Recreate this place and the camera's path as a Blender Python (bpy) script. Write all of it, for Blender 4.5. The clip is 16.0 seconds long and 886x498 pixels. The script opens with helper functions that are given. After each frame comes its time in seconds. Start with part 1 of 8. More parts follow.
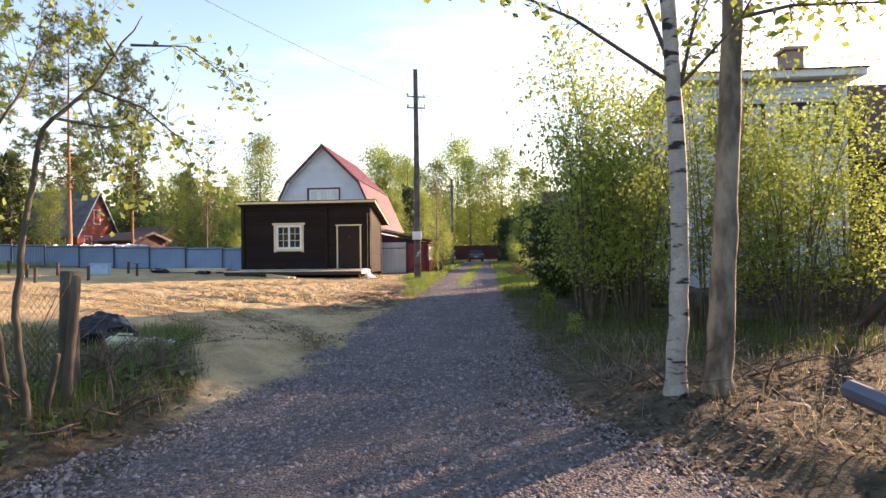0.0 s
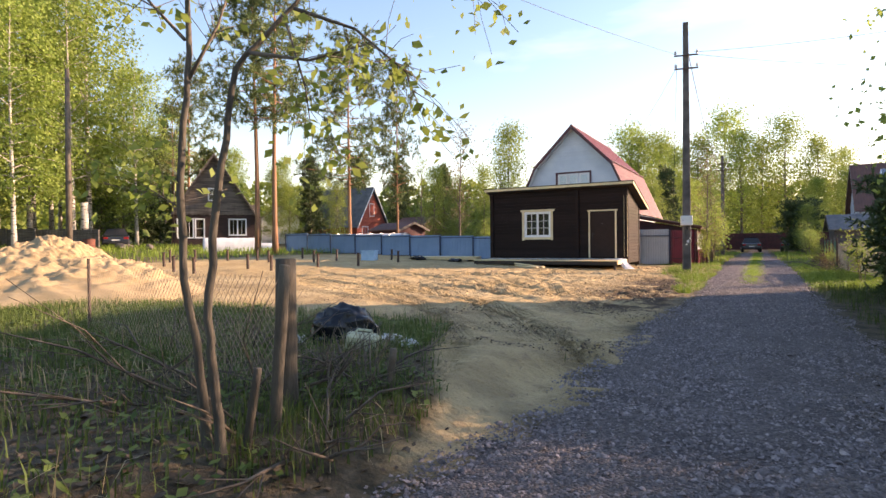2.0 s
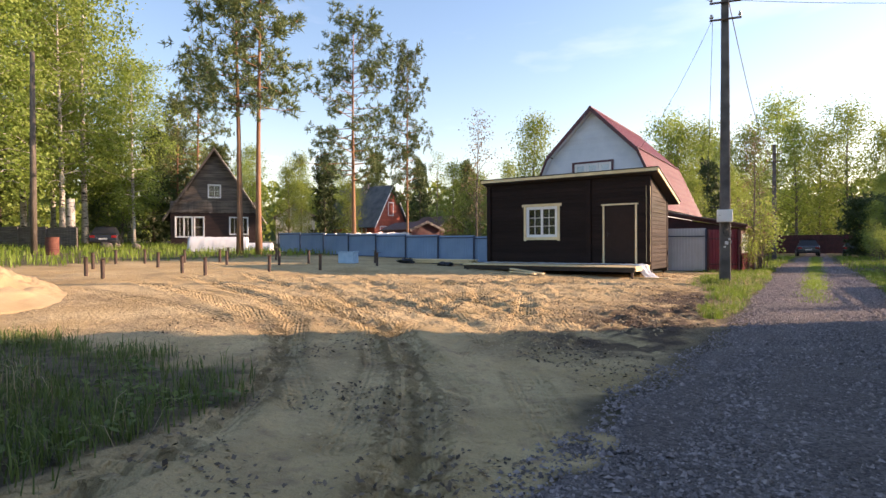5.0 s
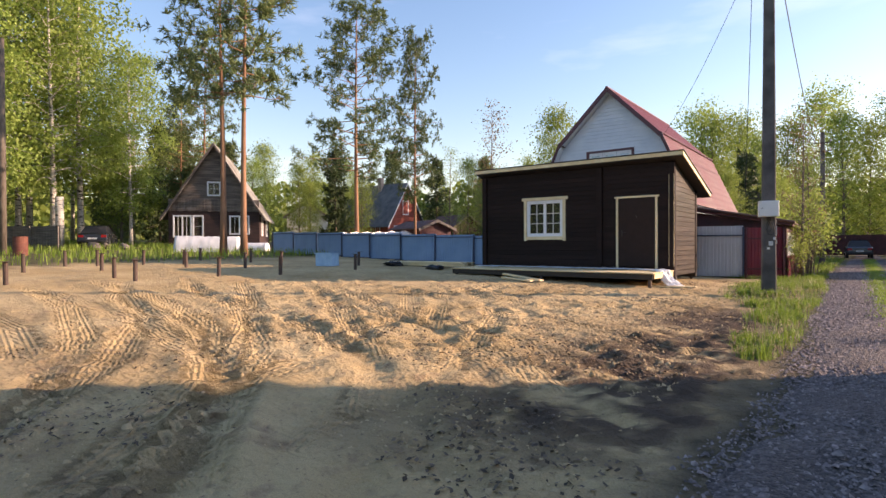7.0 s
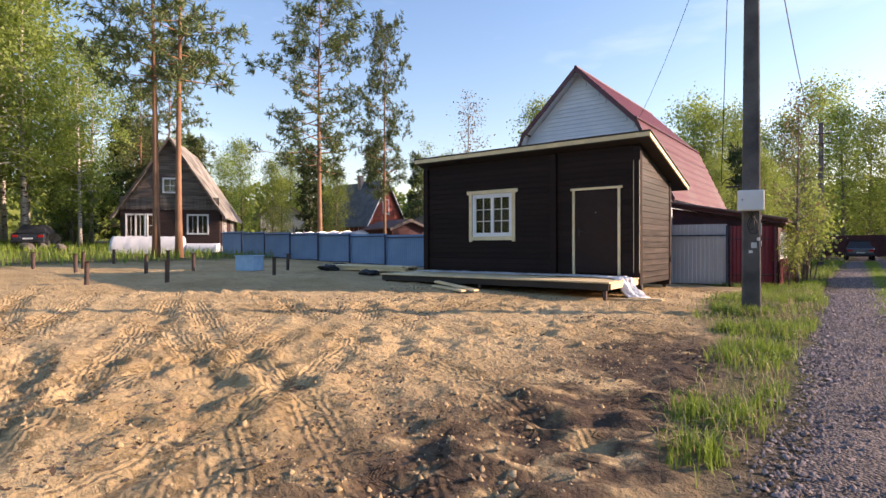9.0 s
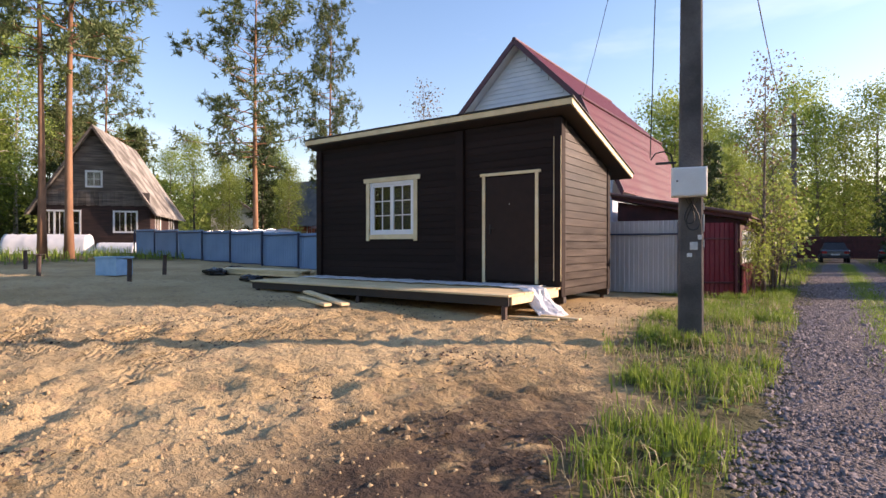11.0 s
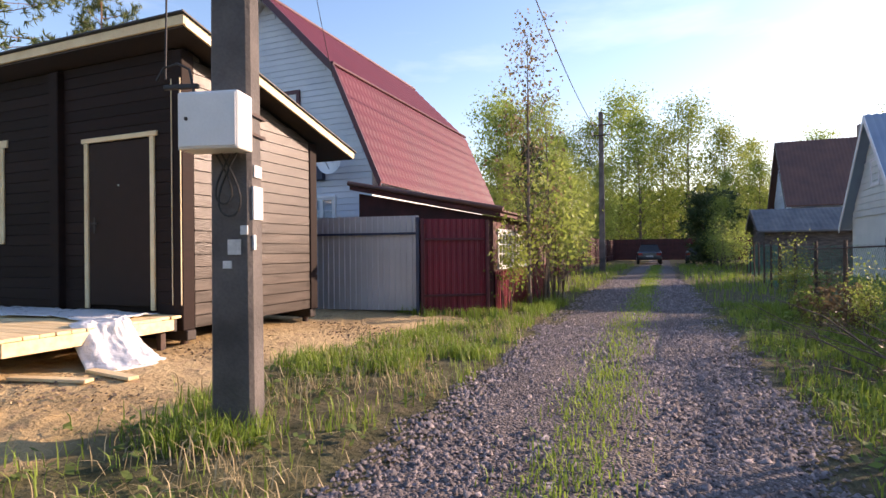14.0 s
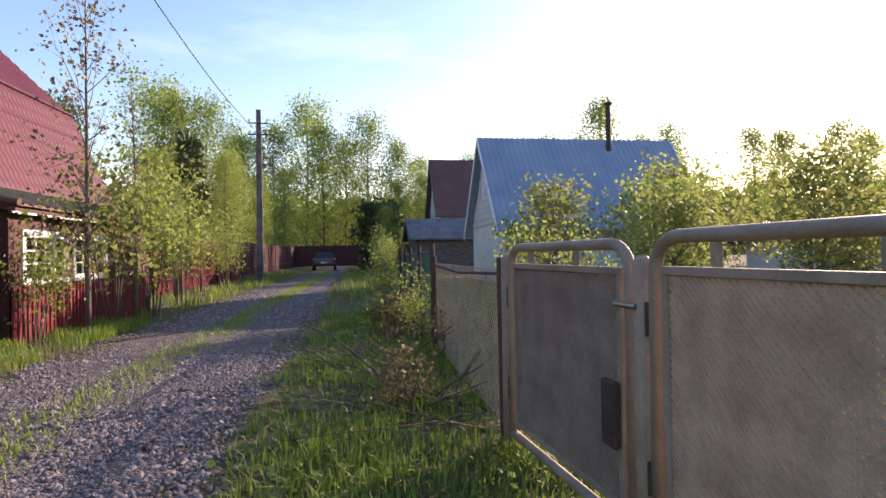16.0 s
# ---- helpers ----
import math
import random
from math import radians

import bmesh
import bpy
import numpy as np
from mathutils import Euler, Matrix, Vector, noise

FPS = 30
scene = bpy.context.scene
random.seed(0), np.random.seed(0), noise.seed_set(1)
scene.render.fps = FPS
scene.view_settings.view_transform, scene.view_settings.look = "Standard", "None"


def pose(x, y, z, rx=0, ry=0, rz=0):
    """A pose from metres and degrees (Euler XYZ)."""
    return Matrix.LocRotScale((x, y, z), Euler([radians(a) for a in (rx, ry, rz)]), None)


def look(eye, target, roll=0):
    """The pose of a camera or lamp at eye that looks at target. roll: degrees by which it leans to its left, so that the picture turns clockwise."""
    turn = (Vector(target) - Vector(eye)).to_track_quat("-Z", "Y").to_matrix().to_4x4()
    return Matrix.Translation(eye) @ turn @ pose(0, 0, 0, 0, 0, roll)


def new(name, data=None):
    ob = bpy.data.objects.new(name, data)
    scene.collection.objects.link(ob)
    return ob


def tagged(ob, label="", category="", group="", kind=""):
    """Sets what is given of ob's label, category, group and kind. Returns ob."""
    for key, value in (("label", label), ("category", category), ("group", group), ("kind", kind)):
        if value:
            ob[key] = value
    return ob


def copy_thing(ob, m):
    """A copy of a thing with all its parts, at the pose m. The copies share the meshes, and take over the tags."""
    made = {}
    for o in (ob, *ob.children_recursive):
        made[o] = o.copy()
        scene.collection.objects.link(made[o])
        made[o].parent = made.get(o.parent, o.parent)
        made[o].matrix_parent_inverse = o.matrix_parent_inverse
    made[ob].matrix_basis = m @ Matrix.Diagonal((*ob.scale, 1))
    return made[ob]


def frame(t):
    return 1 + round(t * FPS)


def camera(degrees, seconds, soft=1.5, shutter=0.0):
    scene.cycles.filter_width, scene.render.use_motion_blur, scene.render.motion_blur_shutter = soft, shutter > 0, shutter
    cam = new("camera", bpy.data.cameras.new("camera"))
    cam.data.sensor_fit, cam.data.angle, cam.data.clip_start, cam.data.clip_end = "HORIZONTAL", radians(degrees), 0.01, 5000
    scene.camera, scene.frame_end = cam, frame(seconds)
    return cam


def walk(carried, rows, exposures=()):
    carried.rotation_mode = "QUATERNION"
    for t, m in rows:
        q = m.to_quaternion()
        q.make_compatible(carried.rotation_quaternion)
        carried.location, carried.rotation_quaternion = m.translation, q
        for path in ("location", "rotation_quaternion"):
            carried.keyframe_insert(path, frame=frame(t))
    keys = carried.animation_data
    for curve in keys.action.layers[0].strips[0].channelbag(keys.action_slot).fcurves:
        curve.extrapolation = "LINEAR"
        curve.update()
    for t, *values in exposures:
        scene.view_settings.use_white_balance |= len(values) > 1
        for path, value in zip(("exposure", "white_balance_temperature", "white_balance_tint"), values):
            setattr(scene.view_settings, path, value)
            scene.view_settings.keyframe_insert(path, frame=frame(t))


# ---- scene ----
cam = camera(78.1, 16.0)
PATH = [
    (0, (0.008, -0.043, 1.476), (-0.164, 1.95, 1.486), -0.7),
    (0.5, (-0.203, 0.169, 1.441), (-0.398, 2.16, 1.438), -0.4),
    (1, (-0.471, 0.535, 1.423), (-0.742, 2.516, 1.408), -0.0),
    (1.5, (-0.632, 1.044, 1.464), (-1.341, 2.915, 1.447), -0.4),
    (2, (-0.813, 1.765, 1.44), (-1.82, 3.493, 1.42), -0.6),
    (2.5, (-0.903, 2.461, 1.483), (-1.969, 4.154, 1.465), -0.6),
    (3, (-0.913, 3.238, 1.476), (-2.014, 4.908, 1.457), -0.6),
    (3.5, (-0.89, 3.984, 1.451), (-1.979, 5.661, 1.434), -0.6),
    (4, (-0.911, 4.783, 1.399), (-2.001, 6.46, 1.383), -0.5),
    (6.5, (-1.423, 9.013, 1.406), (-2.632, 10.606, 1.393), -0.2),
    (7, (-1.574, 9.841, 1.404), (-2.789, 11.429, 1.391), -0.2),
    (7.5, (-1.625, 10.653, 1.411), (-2.835, 12.245, 1.4), -0.2),
    (8, (-1.706, 11.549, 1.404), (-2.922, 13.137, 1.393), -0.2),
    (8.5, (-1.715, 12.419, 1.432), (-2.931, 14.006, 1.421), -0.2),
    (11, (-1.795, 16.992, 1.422), (-2.957, 18.62, 1.412), -0.0),
    (11.5, (-1.776, 17.813, 1.436), (-2.925, 19.45, 1.429), -0.1),
    (12, (-1.745, 18.713, 1.422), (-2.865, 20.37, 1.414), -0.1),
    (12.5, (-1.654, 19.536, 1.41), (-2.729, 21.223, 1.406), -0.1),
    (13, (-1.431, 20.353, 1.412), (-2.421, 22.091, 1.407), -0.1),
    (13.5, (-1.046, 20.991, 1.428), (-1.937, 22.782, 1.432), -0.3),
    (14, (-0.614, 21.62, 1.387), (-1.365, 23.474, 1.394), -0.6),
    (14.5, (-0.203, 22.274, 1.381), (-0.846, 24.167, 1.392), -0.7),
    (15, (0.281, 22.87, 1.358), (-0.16, 24.821, 1.368), -0.9),
    (15.5, (0.726, 23.219, 1.39), (0.687, 25.219, 1.406), -1.0),
    (16, (1.068, 23.325, 1.37), (1.367, 25.303, 1.387), -0.9),
]
walk(cam, [(t, look(eye, target, roll)) for t, eye, target, roll in PATH], [(0.0, 1.64, 8600, 35), (1.0, 1.74, 8700, 35), (2.0, 1.50, 8500, 33), (3.0, 1.42, 8350, 32), (4.0, 1.38, 8300, 32), (6.5, 1.12, 7900, 32), (11.5, 1.08, 7400, 34), (13.5, 1.21, 7600, 34), (16.0, 1.17, 7350, 34)])

# ---- world, sun ----
SUN_AZ, SUN_EL = 49.0, 18.2          # degrees clockwise from +y, degrees above the horizon
sky_world = bpy.data.worlds.new("evening_sky")
scene.world = sky_world
sky_world.use_nodes = True
wn = sky_world.node_tree
wn.nodes.clear()
sky = wn.nodes.new("ShaderNodeTexSky")
sky.sky_type, sky.sun_disc = "NISHITA", False
sky.sun_elevation, sky.sun_rotation = radians(SUN_EL), radians(SUN_AZ)
sky.air_density, sky.dust_density, sky.ozone_density = 1.3, 0.6, 3.0
wbg = wn.nodes.new("ShaderNodeBackground")
wbg.inputs["Strength"].default_value = 0.145
wtc = wn.nodes.new("ShaderNodeTexCoord")
wmap = wn.nodes.new("ShaderNodeMapping")
wmap.inputs["Scale"].default_value = (1.2, 1.2, 5.0)
wno = wn.nodes.new("ShaderNodeTexNoise")
wno.inputs["Scale"].default_value, wno.inputs["Detail"].default_value, wno.inputs["Roughness"].default_value = 1.6, 6.0, 0.55
wramp = wn.nodes.new("ShaderNodeMapRange")
wramp.inputs["From Min"].default_value, wramp.inputs["From Max"].default_value, wramp.inputs["To Max"].default_value = 0.55, 0.9, 0.20
wmix = wn.nodes.new("ShaderNodeMix")
wmix.data_type = "RGBA"
wmix.inputs["B"].default_value = (9.0, 9.6, 10.5, 1)
wout = wn.nodes.new("ShaderNodeOutputWorld")
wn.links.new(wtc.outputs["Generated"], wmap.inputs["Vector"])
wn.links.new(wmap.outputs["Vector"], wno.inputs["Vector"])
wn.links.new(wno.outputs["Fac"], wramp.inputs["Value"])
wn.links.new(wramp.outputs["Result"], wmix.inputs["Factor"])
whs = wn.nodes.new("ShaderNodeHueSaturation")
whs.inputs["Saturation"].default_value = 1.16
wn.links.new(sky.outputs["Color"], whs.inputs["Color"])
wn.links.new(whs.outputs["Color"], wmix.inputs["A"])
wn.links.new(wmix.outputs["Result"], wbg.inputs["Color"])
wn.links.new(wbg.outputs["Background"], wout.inputs["Surface"])
sun = new("sun", bpy.data.lights.new("sun", "SUN"))
sun.data.energy, sun.data.angle, sun.data.color = 4.2, radians(0.6), (1.0, 0.87, 0.68)
SUN_WAY = Vector((math.sin(radians(SUN_AZ)) * math.cos(radians(SUN_EL)), math.cos(radians(SUN_AZ)) * math.cos(radians(SUN_EL)), math.sin(radians(SUN_EL))))
sun.matrix_world = look(SUN_WAY * 200, (0, 0, 0))


# ---- materials ----
def rgb(c):
    return (c[0], c[1], c[2], 1.0)


def material(name, a, b, scale=3.0, fine=60.0, rough=0.8, bump=0.2, metal=0.0, stretch=(1, 1, 1), per_object=0.12, spread=(0.3, 0.7), gloss_var=0.1, spec=0.5, coarse_bump=0.0, grain=0.5):
    """Two base colours mixed by coarse noise, fine grain in value and bump, and a slight change from object to object."""
    m = bpy.data.materials.new(name)
    m.use_nodes = True
    nt = m.node_tree
    bsdf = nt.nodes["Principled BSDF"]
    tc = nt.nodes.new("ShaderNodeTexCoord")
    mp = nt.nodes.new("ShaderNodeMapping")
    mp.inputs["Scale"].default_value = stretch
    nt.links.new(tc.outputs["Object"], mp.inputs["Vector"])
    n1, n2 = nt.nodes.new("ShaderNodeTexNoise"), nt.nodes.new("ShaderNodeTexNoise")
    n1.inputs["Scale"].default_value, n1.inputs["Detail"].default_value = scale, 5.0
    n2.inputs["Scale"].default_value, n2.inputs["Detail"].default_value = fine, 4.0
    for n in (n1, n2):
        nt.links.new(mp.outputs["Vector"], n.inputs["Vector"])
    info = nt.nodes.new("ShaderNodeObjectInfo")
    ramp = nt.nodes.new("ShaderNodeMapRange")
    ramp.inputs["From Min"].default_value, ramp.inputs["From Max"].default_value = spread
    nt.links.new(n1.outputs["Fac"], ramp.inputs["Value"])
    mix = nt.nodes.new("ShaderNodeMix")
    mix.data_type = "RGBA"
    mix.inputs["A"].default_value, mix.inputs["B"].default_value = rgb(a), rgb(b)
    nt.links.new(ramp.outputs["Result"], mix.inputs["Factor"])
    val = nt.nodes.new("ShaderNodeMath")
    val.operation = "MULTIPLY_ADD"
    val.inputs[1].default_value, val.inputs[2].default_value = grain, 1 - grain / 2
    nt.links.new(n2.outputs["Fac"], val.inputs[0])
    obr = nt.nodes.new("ShaderNodeMath")
    obr.operation = "MULTIPLY_ADD"
    obr.inputs[1].default_value, obr.inputs[2].default_value = 2 * per_object, 1 - per_object
    nt.links.new(info.outputs["Random"], obr.inputs[0])
    mul = nt.nodes.new("ShaderNodeMath")
    mul.operation = "MULTIPLY"
    nt.links.new(val.outputs[0], mul.inputs[0])
    nt.links.new(obr.outputs[0], mul.inputs[1])
    hsv = nt.nodes.new("ShaderNodeHueSaturation")
    nt.links.new(mix.outputs["Result"], hsv.inputs["Color"])
    nt.links.new(mul.outputs[0], hsv.inputs["Value"])
    nt.links.new(hsv.outputs["Color"], bsdf.inputs["Base Color"])
    rr = nt.nodes.new("ShaderNodeMapRange")
    rr.inputs["To Min"].default_value, rr.inputs["To Max"].default_value = max(0.03, rough - gloss_var), min(1.0, rough + gloss_var)
    nt.links.new(n1.outputs["Fac"], rr.inputs["Value"])
    nt.links.new(rr.outputs["Result"], bsdf.inputs["Roughness"])
    bsdf.inputs["Metallic"].default_value = metal
    bsdf.inputs["Specular IOR Level"].default_value = spec
    bp = nt.nodes.new("ShaderNodeBump")
    bp.inputs["Strength"].default_value, bp.inputs["Distance"].default_value = bump, 0.01
    nt.links.new(n2.outputs["Fac"], bp.inputs["Height"])
    if coarse_bump:
        bq = nt.nodes.new("ShaderNodeBump")
        bq.inputs["Strength"].default_value, bq.inputs["Distance"].default_value = coarse_bump, 0.05
        nt.links.new(n1.outputs["Fac"], bq.inputs["Height"])
        nt.links.new(bq.outputs["Normal"], bp.inputs["Normal"])
    nt.links.new(bp.outputs["Normal"], bsdf.inputs["Normal"])
    return m


def leaf_material(name, a, b, through_share=0.45, rough=0.55):
    """Leaves: a colour for each leaf, and light shining through."""
    m = bpy.data.materials.new(name)
    m.use_nodes = True
    nt = m.node_tree
    bsdf = nt.nodes["Principled BSDF"]
    geo = nt.nodes.new("ShaderNodeNewGeometry")
    info = nt.nodes.new("ShaderNodeObjectInfo")
    mix = nt.nodes.new("ShaderNodeMix")
    mix.data_type = "RGBA"
    mix.inputs["A"].default_value, mix.inputs["B"].default_value = rgb(a), rgb(b)
    nt.links.new(geo.outputs["Random Per Island"], mix.inputs["Factor"])
    hsv = nt.nodes.new("ShaderNodeHueSaturation")
    ad = nt.nodes.new("ShaderNodeMath")
    ad.operation = "MULTIPLY_ADD"
    ad.inputs[1].default_value, ad.inputs[2].default_value = 0.4, 0.8
    nt.links.new(info.outputs["Random"], ad.inputs[0])
    nt.links.new(ad.outputs[0], hsv.inputs["Value"])
    nt.links.new(mix.outputs["Result"], hsv.inputs["Color"])
    nt.links.new(hsv.outputs["Color"], bsdf.inputs["Base Color"])
    bsdf.inputs["Roughness"].default_value = rough
    bsdf.inputs["Specular IOR Level"].default_value = 0.3
    tr = nt.nodes.new("ShaderNodeBsdfTranslucent")
    nt.links.new(hsv.outputs["Color"], tr.inputs["Color"])
    ms = nt.nodes.new("ShaderNodeMixShader")
    ms.inputs["Fac"].default_value = through_share
    nt.links.new(bsdf.outputs["BSDF"], ms.inputs[1])
    nt.links.new(tr.outputs["BSDF"], ms.inputs[2])
    nt.links.new(ms.outputs["Shader"], nt.nodes["Material Output"].inputs["Surface"])
    return m


def glass_material(name, tint=(0.9, 0.95, 0.95)):
    m = bpy.data.materials.new(name)
    m.use_nodes = True
    b = m.node_tree.nodes["Principled BSDF"]
    b.inputs["Base Color"].default_value = rgb(tint)
    b.inputs["Roughness"].default_value = 0.03
    b.inputs["Transmission Weight"].default_value = 1.0
    b.inputs["IOR"].default_value = 1.45
    return m


M = {
    "gravel": material("crushed_granite", (0.115, 0.093, 0.090), (0.31, 0.262, 0.252), 25, 160, 0.85, 0.5),
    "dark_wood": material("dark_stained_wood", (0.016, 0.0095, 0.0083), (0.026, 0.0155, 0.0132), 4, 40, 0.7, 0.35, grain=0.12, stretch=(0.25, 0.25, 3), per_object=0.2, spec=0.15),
    # lighter copy of the dark stain, sunlight painted into its colour
    "sunlit_wood": material("sunlit_stained_wood", (0.030, 0.022, 0.018), (0.078, 0.059, 0.047), 5, 45, 0.38, 0.35, stretch=(3, 0.25, 3), per_object=0.3, spec=0.36),
    "pine_wood": material("fresh_pine_wood", (0.66, 0.47, 0.24), (0.82, 0.66, 0.40), 5, 50, 0.6, 0.25, stretch=(0.4, 3, 3), per_object=0.12),
    "casing": material("pale_casing_wood", (0.68, 0.53, 0.30), (0.80, 0.67, 0.42), 4, 50, 0.6, 0.2),
    "old_wood": material("weathered_grey_wood", (0.07, 0.055, 0.05), (0.20, 0.17, 0.15), 3, 40, 0.85, 0.5, stretch=(0.3, 1, 4), per_object=0.25),
    "maroon_wood": material("maroon_painted_wood", (0.06, 0.02, 0.02), (0.12, 0.035, 0.035), 3, 40, 0.75, 0.4, per_object=0.2),
    "white": material("white_paint", (0.74, 0.75, 0.76), (0.82, 0.82, 0.82), 3, 60, 0.5, 0.08, grain=0.12, per_object=0.03),
    "white_box": material("white_enamel", (0.70, 0.70, 0.68), (0.80, 0.80, 0.78), 3, 60, 0.35, 0.04, grain=0.12, per_object=0.02),
    "siding": material("pale_blue_white_siding", (0.56, 0.62, 0.70), (0.68, 0.73, 0.79), 1.5, 50, 0.5, 0.1, grain=0.12, per_object=0.04),
    "pale_siding": material("pale_green_siding", (0.58, 0.63, 0.60), (0.70, 0.74, 0.70), 1.5, 50, 0.55, 0.1, grain=0.12, per_object=0.04),
    "glass": glass_material("window_glass"),
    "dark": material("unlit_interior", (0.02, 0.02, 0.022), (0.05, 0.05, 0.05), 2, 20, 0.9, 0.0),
    "curtain": material("white_curtain", (0.62, 0.62, 0.60), (0.78, 0.78, 0.76), 4, 50, 0.9, 0.1, stretch=(6, 6, 0.5)),
    "door_metal": material("brown_powder_coat", (0.024, 0.013, 0.010), (0.034, 0.019, 0.015), 6, 200, 0.65, 0.15, grain=0.12, per_object=0.0, spec=0.2),
    "steel": material("worn_steel", (0.30, 0.30, 0.30), (0.45, 0.45, 0.44), 8, 60, 0.4, 0.1, metal=1.0),
    "rust_steel": material("rusty_dark_pipe", (0.045, 0.030, 0.026), (0.10, 0.06, 0.045), 9, 70, 0.75, 0.4),
    "galvanised": material("grey_profiled_sheet", (0.42, 0.45, 0.50), (0.50, 0.53, 0.58), 1.5, 40, 0.45, 0.05, grain=0.12, metal=0.25),
    "red_sheet": material("crimson_profiled_sheet", (0.16, 0.012, 0.026), (0.23, 0.020, 0.036), 1.5, 40, 0.42, 0.06, grain=0.12),
    "blue_sheet": material("blue_fence_sheet", (0.15, 0.29, 0.46), (0.20, 0.35, 0.53), 1.2, 30, 0.45, 0.04, grain=0.12),
    "blue_dark": material("dark_blue_paint", (0.02, 0.035, 0.08), (0.03, 0.05, 0.10), 5, 60, 0.5, 0.1),
    "red_roof": material("wine_red_metal_tile", (0.105, 0.020, 0.038), (0.145, 0.031, 0.053), 0.8, 30, 0.65, 0.05, grain=0.12, spec=0.3),
    "maroon_trim": material("maroon_trim_metal", (0.07, 0.012, 0.020), (0.10, 0.018, 0.026), 3, 50, 0.45, 0.05, grain=0.12),
    "brown_roof": material("brown_sheet_roof", (0.10, 0.045, 0.035), (0.16, 0.07, 0.05), 1.5, 30, 0.55, 0.1),
    "blue_roof": material("blue_sheet_roof", (0.19, 0.26, 0.36), (0.27, 0.34, 0.43), 1.0, 30, 0.4, 0.05, grain=0.12),
    "slate": material("asbestos_slate_roof", (0.09, 0.10, 0.11), (0.19, 0.19, 0.19), 1.5, 25, 0.9, 0.4),
    "moss_roof": material("mossy_old_slate_roof", (0.12, 0.11, 0.095), (0.31, 0.29, 0.26), 0.9, 12, 0.95, 0.6, spread=(0.4, 0.6)),
    "brick_red": material("red_brick_wall", (0.36, 0.075, 0.05), (0.48, 0.12, 0.08), 2.5, 40, 0.85, 0.4),
    "brick": material("pale_chimney_brick", (0.30, 0.20, 0.16), (0.45, 0.36, 0.31), 6, 60, 0.9, 0.4),
    "concrete": material("weathered_concrete_pole", (0.075, 0.068, 0.065), (0.17, 0.155, 0.145), 2.2, 45, 0.9, 0.6, coarse_bump=0.2, spread=(0.35, 0.65)),
    "paper": material("torn_paper_notice", (0.62, 0.62, 0.60), (0.78, 0.78, 0.76), 14, 60, 0.9, 0.3),
    "cable": material("black_cable", (0.012, 0.012, 0.012), (0.03, 0.03, 0.03), 5, 40, 0.6, 0.0),
    "rubber": material("black_rubber", (0.012, 0.012, 0.014), (0.03, 0.03, 0.032), 6, 60, 0.6, 0.1),
    "bag": material("black_plastic_bag", (0.006, 0.007, 0.010), (0.016, 0.018, 0.024), 3, 20, 0.24, 0.06, coarse_bump=0.2, spec=0.5),
    "film": material("milky_plastic_film", (0.70, 0.72, 0.74), (0.85, 0.86, 0.87), 8, 25, 0.3, 0.5, grain=0.12, coarse_bump=0.7),
    "sheet_white": material("white_cover_sheet", (0.66, 0.67, 0.68), (0.80, 0.80, 0.80), 2, 20, 0.6, 0.4, grain=0.12, coarse_bump=0.5),
    "can": material("pale_yellow_plastic", (0.50, 0.52, 0.34), (0.64, 0.66, 0.46), 6, 40, 0.45, 0.2, grain=0.12),
    "tub": material("light_blue_plastic", (0.20, 0.42, 0.62), (0.32, 0.54, 0.72), 5, 40, 0.4, 0.1, grain=0.12),
    "far_wood": material("distant_foliage", (0.06, 0.09, 0.03), (0.17, 0.21, 0.075), 0.35, 1.6, 0.95, 1.0, coarse_bump=1.0),
    "log_wall": material("dark_log_wall", (0.035, 0.020, 0.018), (0.085, 0.045, 0.040), 3, 40, 0.85, 0.5, stretch=(0.3, 0.3, 4), per_object=0.25),
    "barrel": material("rusty_barrel", (0.12, 0.035, 0.025), (0.20, 0.07, 0.045), 4, 50, 0.8, 0.4),
    "sand": material("yellow_sand", (0.37, 0.262, 0.135), (0.50, 0.365, 0.205), 1.4, 90, 0.95, 0.6, coarse_bump=0.3),
    "bark": material("grey_brown_bark", (0.09, 0.07, 0.055), (0.20, 0.165, 0.13), 9, 60, 0.9, 0.9, stretch=(1, 1, 0.25)),
    "sapling_bark": material("dark_sapling_bark", (0.050, 0.042, 0.033), (0.125, 0.105, 0.08), 8, 60, 0.9, 0.8, stretch=(1, 1, 0.3)),
    "aspen_bark": material("grey_aspen_bark", (0.12, 0.098, 0.075), (0.33, 0.28, 0.22), 7, 45, 0.9, 1.0, stretch=(1, 1, 0.4), coarse_bump=0.5, spread=(0.38, 0.6)),
    "pine_bark": material("orange_pine_bark", (0.20, 0.10, 0.055), (0.36, 0.19, 0.11), 4, 30, 0.9, 0.8, stretch=(1, 1, 0.3)),
    "twig": material("dry_twig", (0.07, 0.053, 0.04), (0.17, 0.132, 0.10), 8, 60, 0.9, 0.4),
    "straw": leaf_material("dry_straw", (0.30, 0.23, 0.12), (0.48, 0.40, 0.24), 0.25),
    "litter": leaf_material("dead_leaves", (0.06, 0.042, 0.03), (0.22, 0.165, 0.12), 0.1, 0.8),
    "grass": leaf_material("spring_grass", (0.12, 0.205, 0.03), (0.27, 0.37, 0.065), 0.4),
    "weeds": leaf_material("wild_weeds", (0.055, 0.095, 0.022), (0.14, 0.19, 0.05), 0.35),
    "leaf_young": leaf_material("young_leaves", (0.19, 0.27, 0.05), (0.34, 0.41, 0.11), 0.55),
    "leaf_birch": leaf_material("birch_leaves", (0.18, 0.27, 0.05), (0.32, 0.40, 0.11), 0.5),
    "leaf_green": leaf_material("green_leaves", (0.18, 0.25, 0.05), (0.32, 0.385, 0.095), 0.52),
